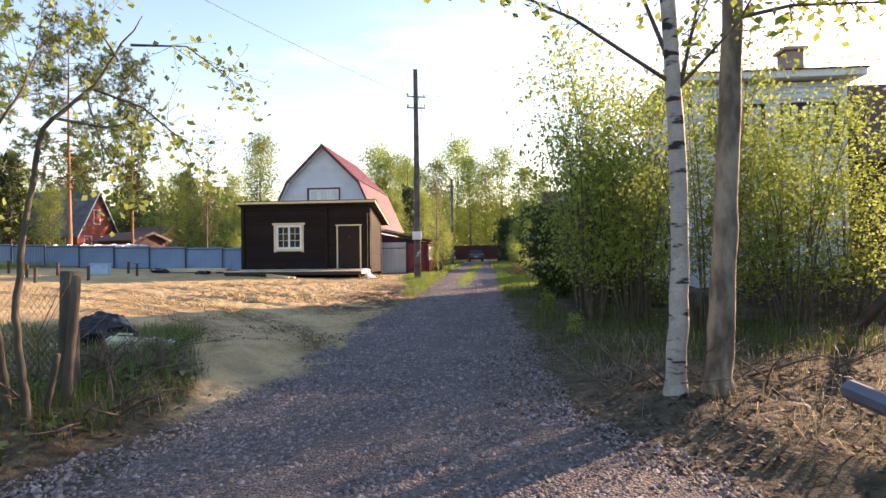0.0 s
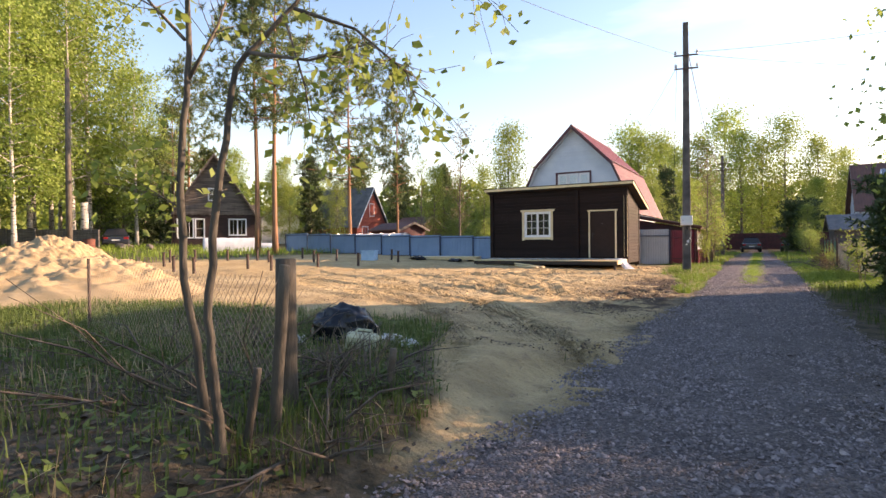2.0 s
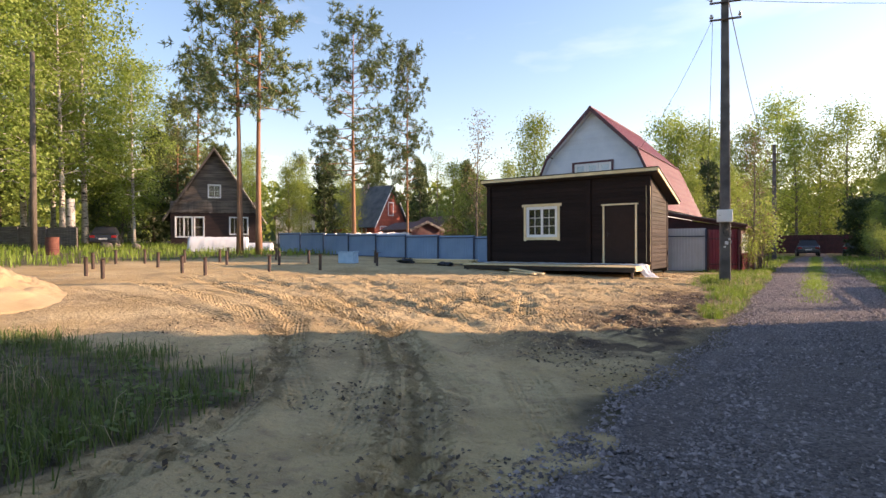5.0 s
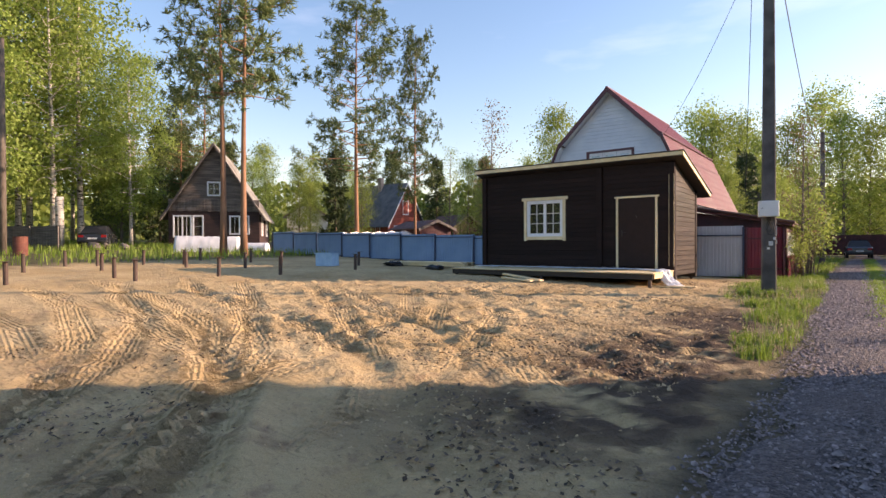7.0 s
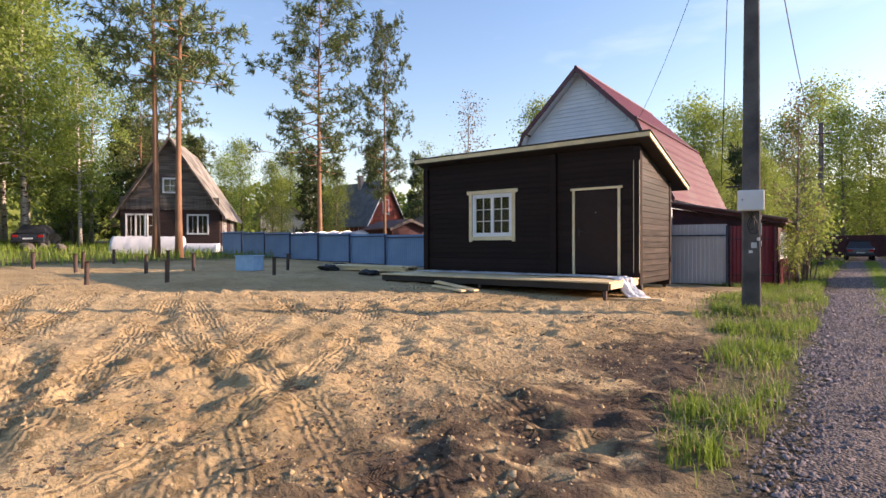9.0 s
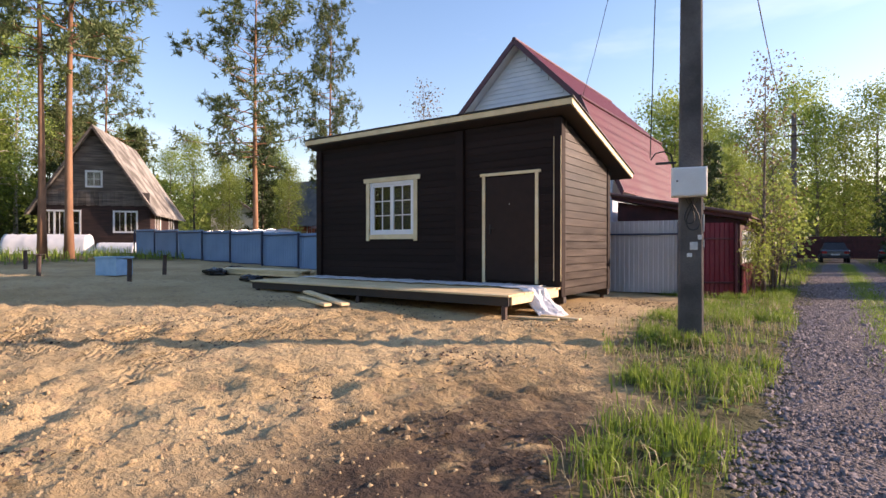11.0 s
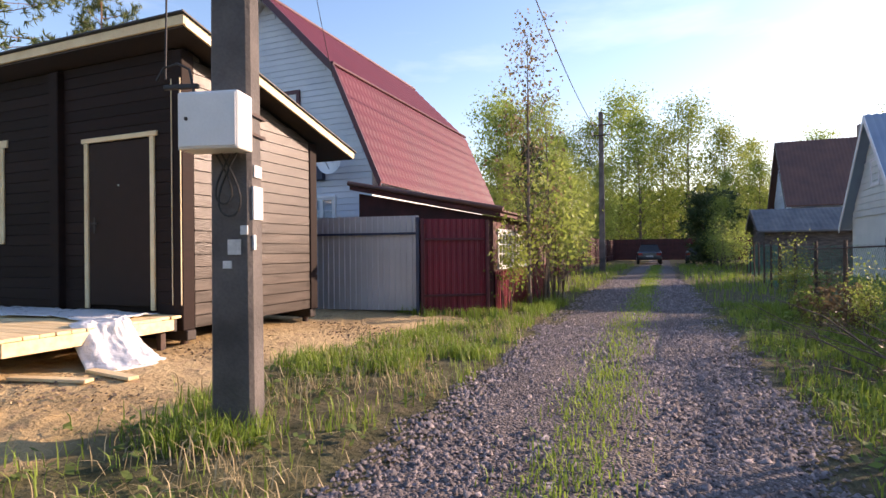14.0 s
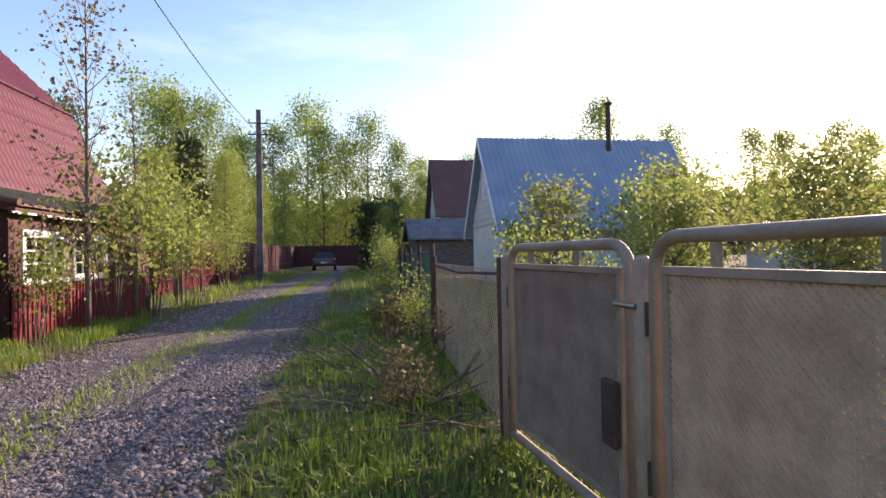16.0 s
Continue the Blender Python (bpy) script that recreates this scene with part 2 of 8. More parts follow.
    "leaf_dark": leaf_material("dark_green_needles", (0.04, 0.07, 0.028), (0.08, 0.115, 0.045), 0.2),
    "needle": leaf_material("pine_needles", (0.085, 0.13, 0.05), (0.17, 0.215, 0.085), 0.3),
    "leaf_olive": leaf_material("olive_willow_leaves", (0.17, 0.215, 0.055), (0.31, 0.34, 0.11), 0.58),
    "bronze_leaf": leaf_material("bronze_buds", (0.13, 0.085, 0.05), (0.26, 0.20, 0.10), 0.35),
    "car_paint": material("dark_car_paint", (0.016, 0.018, 0.024), (0.024, 0.026, 0.034), 2, 100, 0.25, 0.0, grain=0.12),
    "bumper_paint": material("blue_grey_bumper_paint", (0.075, 0.095, 0.15), (0.12, 0.145, 0.20), 4, 60, 0.45, 0.1, grain=0.2),
    "tail_red": material("red_lamp_plastic", (0.35, 0.01, 0.01), (0.45, 0.02, 0.02), 4, 50, 0.25, 0.0),
    "plate": material("pale_plate", (0.55, 0.55, 0.52), (0.65, 0.65, 0.62), 4, 50, 0.5, 0.0),
    "gate_paint": material("brown_grey_gate_paint", (0.27, 0.20, 0.15), (0.40, 0.315, 0.245), 6, 70, 0.7, 0.3),
    "mesh_rust": material("rusty_mesh_wire", (0.36, 0.26, 0.18), (0.54, 0.42, 0.31), 6, 60, 0.75, 0.1),
    "mesh_dark": material("dark_rusty_mesh_wire", (0.17, 0.125, 0.10), (0.28, 0.22, 0.175), 6, 60, 0.75, 0.1),
    "green_net": material("green_plastic_net", (0.02, 0.16, 0.10), (0.04, 0.24, 0.15), 4, 40, 0.6, 0.0),
    "lens": material("porcelain", (0.45, 0.42, 0.38), (0.6, 0.57, 0.52), 5, 50, 0.3, 0.0),
    "tar": material("dark_painted_beam", (0.018, 0.013, 0.011), (0.035, 0.025, 0.02), 4, 40, 0.6, 0.3),
}


def birch_bark():
    """White bark with short dark marks across it."""
    m = material("white_birch_bark", (0.34, 0.31, 0.27), (0.52, 0.48, 0.43), 5, 40, 0.8, 0.4)
    nt = m.node_tree
    bsdf = nt.nodes["Principled BSDF"]
    link = bsdf.inputs["Base Color"].links[0]
    tc = nt.nodes.new("ShaderNodeTexCoord")
    mp = nt.nodes.new("ShaderNodeMapping")
    mp.inputs["Scale"].default_value = (2.5, 2.5, 9.0)
    no = nt.nodes.new("ShaderNodeTexNoise")
    no.inputs["Scale"].default_value, no.inputs["Detail"].default_value = 1.3, 3.0
    mr = nt.nodes.new("ShaderNodeMapRange")
    mr.inputs["From Min"].default_value, mr.inputs["From Max"].default_value = 0.565, 0.63
    mx = nt.nodes.new("ShaderNodeMix")
    mx.data_type = "RGBA"
    mx.inputs["B"].default_value = (0.025, 0.02, 0.018, 1)
    nt.links.new(tc.outputs["Object"], mp.inputs["Vector"])
    nt.links.new(mp.outputs["Vector"], no.inputs["Vector"])
    nt.links.new(no.outputs["Fac"], mr.inputs["Value"])
    nt.links.new(mr.outputs["Result"], mx.inputs["Factor"])
    nt.links.new(link.from_socket, mx.inputs["A"])
    nt.links.new(mx.outputs["Result"], bsdf.inputs["Base Color"])
    return m


M["birch_bark"] = birch_bark()


def gravel_bed():
    """Packed crushed stone: a colour and a height for each stone."""
    m = material("packed_gravel", (0.10, 0.081, 0.077), (0.165, 0.137, 0.130), 1.2, 150, 0.9, 0.4)
    nt = m.node_tree
    bsdf = nt.nodes["Principled BSDF"]
    tc = nt.nodes.new("ShaderNodeTexCoord")
    vo = nt.nodes.new("ShaderNodeTexVoronoi")
    vo.inputs["Scale"].default_value = 42.0
    nt.links.new(tc.outputs["Object"], vo.inputs["Vector"])
    sep = nt.nodes.new("ShaderNodeSeparateColor")
    nt.links.new(vo.outputs["Color"], sep.inputs["Color"])
    ma = nt.nodes.new("ShaderNodeMath")
    ma.operation = "MULTIPLY_ADD"
    ma.inputs[1].default_value, ma.inputs[2].default_value = 0.9, 0.5
    nt.links.new(sep.outputs["Red"], ma.inputs[0])
    hsv = nt.nodes.new("ShaderNodeHueSaturation")
    nt.links.new(bsdf.inputs["Base Color"].links[0].from_socket, hsv.inputs["Color"])
    nt.links.new(ma.outputs[0], hsv.inputs["Value"])
    nt.links.new(hsv.outputs["Color"], bsdf.inputs["Base Color"])
    bp = nt.nodes.new("ShaderNodeBump")
    bp.invert = True
    bp.inputs["Strength"].default_value, bp.inputs["Distance"].default_value = 1.0, 0.02
    nt.links.new(vo.outputs["Distance"], bp.inputs["Height"])
    nt.links.new(bsdf.inputs["Normal"].links[0].from_socket, bp.inputs["Normal"])
    nt.links.new(bp.outputs["Normal"], bsdf.inputs["Normal"])
    return m


M["road"] = gravel_bed()


# ---- mesh tools ----
class Geo:
    """Collects vertices and faces of one mesh."""

    def __init__(self):
        self.v, self.f = [], []

    def add(self, verts, faces):
        o = len(self.v)
        self.v += [tuple(p) for p in verts]
        self.f += [tuple(i + o for i in q) for q in faces]
        return self

    def box(self, x0, x1, y0, y1, z0, z1, bev=0.0, m=None):
        b = min(bev, 0.45 * min(x1 - x0, y1 - y0, z1 - z0))
        vs, fs = [], []
        if b <= 0:
            vs = [(x, y, z) for x in (x0, x1) for y in (y0, y1) for z in (z0, z1)]
            fs = [(0, 1, 3, 2), (4, 6, 7, 5), (0, 4, 5, 1), (2, 3, 7, 6), (0, 2, 6, 4), (1, 5, 7, 3)]
        else:
            idx = {}
            lim = ((x0, x1), (y0, y1), (z0, z1))
            for i in (0, 1):
                for j in (0, 1):
                    for k in (0, 1):
                        s = (i, j, k)
                        for ax in range(3):
                            p = [lim[a][s[a]] + (b if s[a] == 0 else -b) for a in range(3)]
                            p[ax] = lim[ax][s[ax]]
                            idx[s, ax] = len(vs)
                            vs.append(tuple(p))
            for ax in range(3):
                o = [a for a in range(3) if a != ax]
                for side in (0, 1):
                    q = []
                    for u, w in ((0, 0), (1, 0), (1, 1), (0, 1)):
                        s = [0, 0, 0]
                        s[ax], s[o[0]], s[o[1]] = side, u, w
                        q.append(idx[tuple(s), ax])
                    fs.append(tuple(q))
                for u in (0, 1):
                    for w in (0, 1):
                        s0, s1 = [0, 0, 0], [0, 0, 0]
                        s0[o[0]] = s1[o[0]] = u
                        s0[o[1]] = s1[o[1]] = w
                        s1[ax] = 1
                        fs.append((idx[tuple(s0), o[0]], idx[tuple(s1), o[0]], idx[tuple(s1), o[1]], idx[tuple(s0), o[1]]))
            for i in (0, 1):
                for j in (0, 1):
                    for k in (0, 1):
                        fs.append(tuple(idx[(i, j, k), a] for a in range(3)))
        if m is not None:
            vs = [m @ Vector(p) for p in vs]
        return self.add(vs, fs)

    def tube(self, pts, radii, n=8, cap=True):
        pts = [Vector(p) for p in pts]
        rings = []
        ref = Vector((0.31, 0.95, 0.05))
        for i, p in enumerate(pts):
            d = (pts[min(i + 1, len(pts) - 1)] - pts[max(i - 1, 0)])
            d = d.normalized() if d.length > 1e-9 else Vector((0, 0, 1))
            u = d.cross(ref)
            if u.length < 0.1:
                u = d.cross(Vector((1, 0, 0)))
            u.normalize()
            w = d.cross(u)
            r = radii[i] if hasattr(radii, "__len__") else radii
            rings.append([p + (u * math.cos(6.2832 * k / n) + w * math.sin(6.2832 * k / n)) * r for k in range(n)])
        vs = [q for ring in rings for q in ring]
        fs = [(i * n + k, i * n + (k + 1) % n, (i + 1) * n + (k + 1) % n, (i + 1) * n + k) for i in range(len(pts) - 1) for k in range(n)]
        if cap:
            fs += [tuple(range(n - 1, -1, -1)), tuple((len(pts) - 1) * n + k for k in range(n))]
        return self.add(vs, fs)

    def prism(self, poly, axis, a, b):
        """A polygon in the plane across an axis, drawn out from a to b along it."""
        n = len(poly)

        def at(p, t):
            return {"x": (t, p[0], p[1]), "y": (p[0], t, p[1]), "z": (p[0], p[1], t)}[axis]
        vs = [at(p, a) for p in poly] + [at(p, b) for p in poly]
        fs = [tuple(range(n)), tuple(range(2 * n - 1, n - 1, -1))] + [(i, n + i, n + (i + 1) % n, (i + 1) % n) for i in range(n)]
        return self.add(vs, fs)

    def mesh(self, name, smooth=False):
        me = bpy.data.meshes.new(name)
        me.from_pydata(self.v, [], self.f)
        bm = bmesh.new()
        bm.from_mesh(me)
        bmesh.ops.recalc_face_normals(bm, faces=bm.faces)
        bm.to_mesh(me)
        bm.free()
        if smooth:
            me.polygons.foreach_set("use_smooth", [True] * len(me.polygons))
        return me


def quad_mesh(name, verts, quads, smooth=False):
    """A mesh from arrays of vertices and four-cornered faces."""
    verts, quads = np.asarray(verts, dtype=np.float32), np.asarray(quads, dtype=np.int32)
    me = bpy.data.meshes.new(name)
    k = quads.shape[1]
    me.vertices.add(len(verts))
    me.vertices.foreach_set("co", verts.ravel())
    me.loops.add(quads.size)
    me.loops.foreach_set("vertex_index", quads.ravel())
    me.polygons.add(len(quads))
    me.polygons.foreach_set("loop_start", np.arange(0, quads.size, k, dtype=np.int32))
    if smooth:
        me.polygons.foreach_set("use_smooth", np.ones(len(quads), dtype=bool))
    me.update(calc_edges=True)
    return me


def thing(name, m, label, category, group="", kind=""):
    """A top-level thing: an Empty at its base."""
    e = new(name)
    e.matrix_world = m
    e.empty_display_size = 0.2
    return tagged(e, label, category, group, kind)


def part(name, geo, mat, parent, label="", m=None, smooth=False):
    me = geo if isinstance(geo, bpy.types.Mesh) else geo.mesh(name, smooth)
    if not me.materials:
        me.materials.append(M[mat])
    ob = new(name, me)
    ob.parent = parent
    if m is not None:
        ob.matrix_basis = m
    return tagged(ob, label)


def solo(name, geo, mat, m, label, category, group="", kind="", smooth=False):
    """A thing of one mesh."""
    me = geo if isinstance(geo, bpy.types.Mesh) else geo.mesh(name, smooth)
    if not me.materials:
        me.materials.append(M[mat])
    ob = new(name, me)
    ob.matrix_world = m
    return tagged(ob, label, category, group, kind)


# ---- the lie of the land ----
def smooth(a, b, v):
    u = np.clip((np.asarray(v, dtype=float) - a) / (b - a), 0, 1)
    return u * u * (3 - 2 * u)


def land(x, y):
    """Height of the ground without its small relief."""
    x, y = np.asarray(x, dtype=float), np.asarray(y, dtype=float)
    z = 0.22 * smooth(5, 28, y)
    z = z + 0.028 * np.clip(-x - 3.5, 0, 70) * (0.3 + 0.7 * smooth(5, 14, y))
    z = z + 0.1 * smooth(2, 5, x)
    bank = smooth(0.1, 0.9, road_left(y) - x) * smooth(9.6, 7.2, y) * smooth(-16, -9, x) + 0.75 * smooth(0.1, 0.9, x - road_right(y)) * smooth(11, 7, y)
    return z + 0.20 * bank


def gz(x, y):
    return float(land(x, y))


def vnoise(x, y, seed=0):
    """Smooth value noise from 0 to 1."""
    xi, yi = np.floor(x).astype(np.int64), np.floor(y).astype(np.int64)
    fx, fy = x - xi, y - yi
    fx, fy = fx * fx * (3 - 2 * fx), fy * fy * (3 - 2 * fy)

    def h(a, b):
        n = (a * 374761393 + b * 668265263 + seed * 982451653) & 0x7FFFFFFF
        n = ((n ^ (n >> 13)) * 1274126177) & 0x7FFFFFFF
        return ((n ^ (n >> 16)) & 0xFFFF) / 65535.0
    return (h(xi, yi) * (1 - fx) + h(xi + 1, yi) * fx) * (1 - fy) + (h(xi, yi + 1) * (1 - fx) + h(xi + 1, yi + 1) * fx) * fy


def road_left(y):
    return -2.55 + 0.37 * smooth(8, 18, y) - 0.5 * (1 - smooth(2.5, 6.0, y)) - 0.25 * smooth(27, 31, y) + 0.3 * smooth(60, 75, y)


def road_right(y):
    return 0.22 + 0.5 * (1 - smooth(6, 20, y)) + 1.6 * (1 - smooth(1.0, 6.0, y)) - 0.2 * smooth(28, 45, y)


def weed_line(x):
    """The far edge of the weeds before the sand lot."""
    return np.interp(x, [-40, -24, -12.9, -9.8, -6.2, -5.2, -4.1, -3.6, -3.1, -2.9], [10, 10, 8.3, 9.4, 9.9, 9.2, 7.3, 6.2, 5.3, 4.85])


def sand_mask(x, y):
    n = vnoise(x * 1.3, y * 1.3, 3) * 0.6 + vnoise(x * 4, y * 4, 4) * 0.4 - 0.5
    a = smooth(-0.25, 0.35, y - weed_line(x) + n * 0.9)
    verge = np.interp(y, [14, 16, 17.5, 19, 20.2, 21.3, 22.5, 23.5, 25.5, 27.5, 29.5, 31.5], [-2.4, -2.5, -3.0, -2.95, -2.7, -3.2, -3.5, -3.9, -4.2, -4.0, -3.9, -3.6])
    b = smooth(-0.2, 0.25, verge - x + n * 1.0)
    c = smooth(-1.5, 1.0, x + 25 + n * 3) * smooth(-0.5, 0.5, 30.6 - y + n)
    return a * b * c


RUTS = [  # centre lines of the wheel ruts in the sand
    [(-2.5, 5.3), (-3.02, 7.03), (-3.68, 8.66), (-4.99, 10.3), (-6.8, 11.9), (-9.0, 13.2), (-12.5, 14.2), (-17, 14.8)],
    [(-2.9, 7.2), (-3.9, 9.0), (-5.4, 11.0), (-7.6, 13.0), (-10.5, 14.6), (-15, 16.0)],
    [(-3.0, 9.5), (-4.4, 11.5), (-6.4, 13.6), (-9.0, 15.6), (-12, 17.5)],
    [(-3.2, 13.0), (-5.0, 14.4), (-7.4, 15.6), (-10.5, 16.6), (-14, 18.6)],
    [(-3.4, 16.0), (-5.2, 17.0), (-8.0, 17.8), (-11.5, 19.4)],
    [(-5.2, 12.0), (-5.8, 14.5), (-7.2, 17.5), (-9.6, 20.2)],
    [(-3.1, 11.0), (-5.6, 13.2), (-9.0, 14.6), (-13, 15.2), (-17, 17.0)],
    [(-3.6, 14.6), (-6.0, 16.6), (-8.0, 19.4), (-8.8, 22.5)],
    [(-4.2, 10.2), (-7.0, 12.2), (-11.0, 13.0), (-16, 13.2)],
]


def relief(x, y, marks=False):
    """Churned sand, ruts and the bumps of the soil."""
    s = sand_mask(x, y)
    n1 = vnoise(x * 0.9 + y * 0.3, y * 1.5, 11)
    n2 = vnoise(x * 3.1, y * 4.3, 12)
    n3 = vnoise(x * 6, y * 8, 13)
    n4 = vnoise(x * 15, y * 17, 14)
    churn = smooth(11.5, 15, y + 0.35 * (x + 6)) * smooth(25.5, 22.5, y) * (0.55 + 0.45 * smooth(-22, -14, x))
    ridge = 1 - np.abs(2 * n2 - 1)
    z = s * (churn * (0.016 * (ridge - 0.5) + (0.06 * (n3 - 0.5) + 0.05 * (vnoise(x * 4.2 + 3, y * 4.6, 19) - 0.5)) * smooth(0.4, 0.7, vnoise(x * 0.8, y * 0.8, 17)) + 0.04 * (n4 - 0.5)) + 0.03 * (n1 - 0.5) + 0.024 * (n3 - 0.5) + 0.018 * (n4 - 0.5))
    mark, along, beside = np.zeros(x.shape), np.zeros(x.shape), np.zeros(x.shape)
    for i, line in enumerate(RUTS):
        for off in (-0.75, 0.75):
            best, run = np.full(x.shape, 9.0), np.zeros(x.shape)
            acc = 0.0
            for (ax, ay), (bx, by) in zip(line[:-1], line[1:]):
                dx, dy = bx - ax, by - ay
                ln = math.hypot(dx, dy)
                ox, oy = -dy / ln * off, dx / ln * off
                u = np.clip(((x - ax - ox) * dx + (y - ay - oy) * dy) / (ln * ln), 0, 1)
                d = np.hypot(x - ax - ox - u * dx, y - ay - oy - u * dy)
                near = d < best
                best, run = np.where(near, d, best), np.where(near, acc + u * ln, run)
                acc += ln
            deep = np.exp(-(best / 0.16) ** 2)
            lip = np.exp(-((best - 0.30) / 0.10) ** 2)
            tread = np.exp(-(best / 0.17) ** 2) * (np.sin(run * 2 * math.pi / 0.26 + 4 * best) > 0.1)
            near = (best < 0.24) & (best < np.where(mark > 0, beside, 9.0))
            mark, along, beside = np.where(near, smooth(0.24, 0.13, best), mark), np.where(near, run, along), np.where(near, best, beside)
            z = z + s * (0.6 + 0.4 * n1) * ((1.0 if i < 2 else 0.6) * (-0.045 * deep + 0.022 * lip) + (0.07 if i == 0 else 0.04 if i == 1 else 0.0) * tread)
    soil = (1 - s) * (0.05 * (vnoise(x * 1.1, y * 1.1, 21) - 0.5) + 0.03 * (n3 - 0.5))
    offroad = smooth(0.0, 0.7, road_left(y) - x) + smooth(0.0, 0.7, x - road_right(y))
    z = z + soil * np.clip(offroad, 0, 1)
    return (z, mark * s * smooth(0.25, 0.5, n1), along, beside) if marks else z


def axis_steps(lo, hi, step, far, grow=1.22):
    core = list(np.arange(lo, hi + 1e-6, step))
    a, s = [], step
    p = lo
    while p > -far:
        s *= grow
        p -= s
        a.append(p)
    b, s = [], step
    p = core[-1]
    while p < far:
        s *= grow
        p += s
        b.append(p)
    return np.array(a[::-1] + core + b)


def ground_material():
    m = bpy.data.materials.new("ground_soil_and_sand")
    m.use_nodes = True
    nt = m.node_tree
    bsdf = nt.nodes["Principled BSDF"]
    tc = nt.nodes.new("ShaderNodeTexCoord")
    att = nt.nodes.new("ShaderNodeAttribute")
    att.attribute_name = "zone"
    sep = nt.nodes.new("ShaderNodeSeparateColor")
    nt.links.new(att.outputs["Color"], sep.inputs["Color"])

    def tex(scale, detail=6.0):
        n = nt.nodes.new("ShaderNodeTexNoise")
        n.inputs["Scale"].default_value, n.inputs["Detail"].default_value = scale, detail
        nt.links.new(tc.outputs["Object"], n.inputs["Vector"])
        return n

    def mixc(fac, a, b):
        x = nt.nodes.new("ShaderNodeMix")
        x.data_type = "RGBA"
        for key, val in (("A", a), ("B", b)):
            if isinstance(val, tuple):
                x.inputs[key].default_value = rgb(val)
            else:
                nt.links.new(val, x.inputs[key])
        nt.links.new(fac, x.inputs["Factor"])
        return x.outputs["Result"]

    def span(sock, lo, hi):
        r = nt.nodes.new("ShaderNodeMapRange")
        r.inputs["From Min"].default_value, r.inputs["From Max"].default_value = lo, hi
        nt.links.new(sock, r.inputs["Value"])
        return r.outputs["Result"]
    big, mid, fine = tex(0.6), tex(5.0), tex(110.0, 3.0)
    sandc = mixc(span(big.outputs["Fac"], 0.35, 0.65), (0.42, 0.295, 0.145), (0.55, 0.41, 0.225))
    sandc = mixc(span(mid.outputs["Fac"], 0.56, 0.76), sandc, (0.33, 0.225, 0.135))
    sandc = mixc(span(tex(26.0, 4.0).outputs["Fac"], 0.62, 0.74), sandc, (0.27, 0.19, 0.12))
    soilc = mixc(span(mid.outputs["Fac"], 0.35, 0.65), (0.055, 0.042, 0.030), (0.15, 0.115, 0.08))
    grassc = mixc(span(mid.outputs["Fac"], 0.35, 0.65), (0.065, 0.085, 0.025), (0.13, 0.14, 0.05))
    col = mixc(sep.outputs["Green"], soilc, grassc)
    col = mixc(sep.outputs["Red"], col, sandc)
    col = mixc(sep.outputs["Blue"], col, (0.075, 0.052, 0.038))
    v = nt.nodes.new("ShaderNodeMath")
    v.operation = "MULTIPLY_ADD"
    v.inputs[1].default_value, v.inputs[2].default_value = 0.7, 0.65
    nt.links.new(fine.outputs["Fac"], v.inputs[0])
    hsv = nt.nodes.new("ShaderNodeHueSaturation")
    nt.links.new(col, hsv.inputs["Color"])
    nt.links.new(v.outputs[0], hsv.inputs["Value"])
    nt.links.new(hsv.outputs["Color"], bsdf.inputs["Base Color"])
    bsdf.inputs["Roughness"].default_value = 0.95
    bsdf.inputs["Specular IOR Level"].default_value = 0.2
    bp = nt.nodes.new("ShaderNodeBump")
    bp.inputs["Strength"].default_value, bp.inputs["Distance"].default_value = 0.6, 0.02
    nt.links.new(fine.outputs["Fac"], bp.inputs["Height"])
    bq = nt.nodes.new("ShaderNodeBump")
    bq.inputs["Strength"].default_value, bq.inputs["Distance"].default_value = 0.8, 0.06
    nt.links.new(tex(14.0).outputs["Fac"], bq.inputs["Height"])
    # tyre tread: ribs along the wheel track and bars across it
    ta = nt.nodes.new("ShaderNodeAttribute")
    ta.attribute_name = "tread"
    ts = nt.nodes.new("ShaderNodeSeparateColor")
    nt.links.new(ta.outputs["Color"], ts.inputs["Color"])

    def calc(op, a, b=None):
        q = nt.nodes.new("ShaderNodeMath")
        q.operation = op
        for k, val in enumerate((a, b)):
            if isinstance(val, float):
                q.inputs[k].default_value = val
            elif val is not None:
                nt.links.new(val, q.inputs[k])
        return q.outputs[0]
    ribs = calc("SINE", calc("MULTIPLY", ts.outputs["Blue"], 105.0))
    bars = calc("SINE", calc("ADD", calc("MULTIPLY", ts.outputs["Green"], 48.0), calc("MULTIPLY", ts.outputs["Blue"], 30.0)))
    tread = calc("MULTIPLY", calc("ADD", ribs, bars), ts.outputs["Red"])
    bt = nt.nodes.new("ShaderNodeBump")
    bt.inputs["Strength"].default_value, bt.inputs["Distance"].default_value = 0.8, 0.012
    nt.links.new(tread, bt.inputs["Height"])
    nt.links.new(bt.outputs["Normal"], bq.inputs["Normal"])
    nt.links.new(bq.outputs["Normal"], bp.inputs["Normal"])
    nt.links.new(bp.outputs["Normal"], bsdf.inputs["Normal"])
    return m


def ground_z(x, y):
    return land(x, y) + relief(np.asarray(x, dtype=float), np.asarray(y, dtype=float))


def gr(x, y):
    return float(ground_z(np.array([x]), np.array([y]))[0])


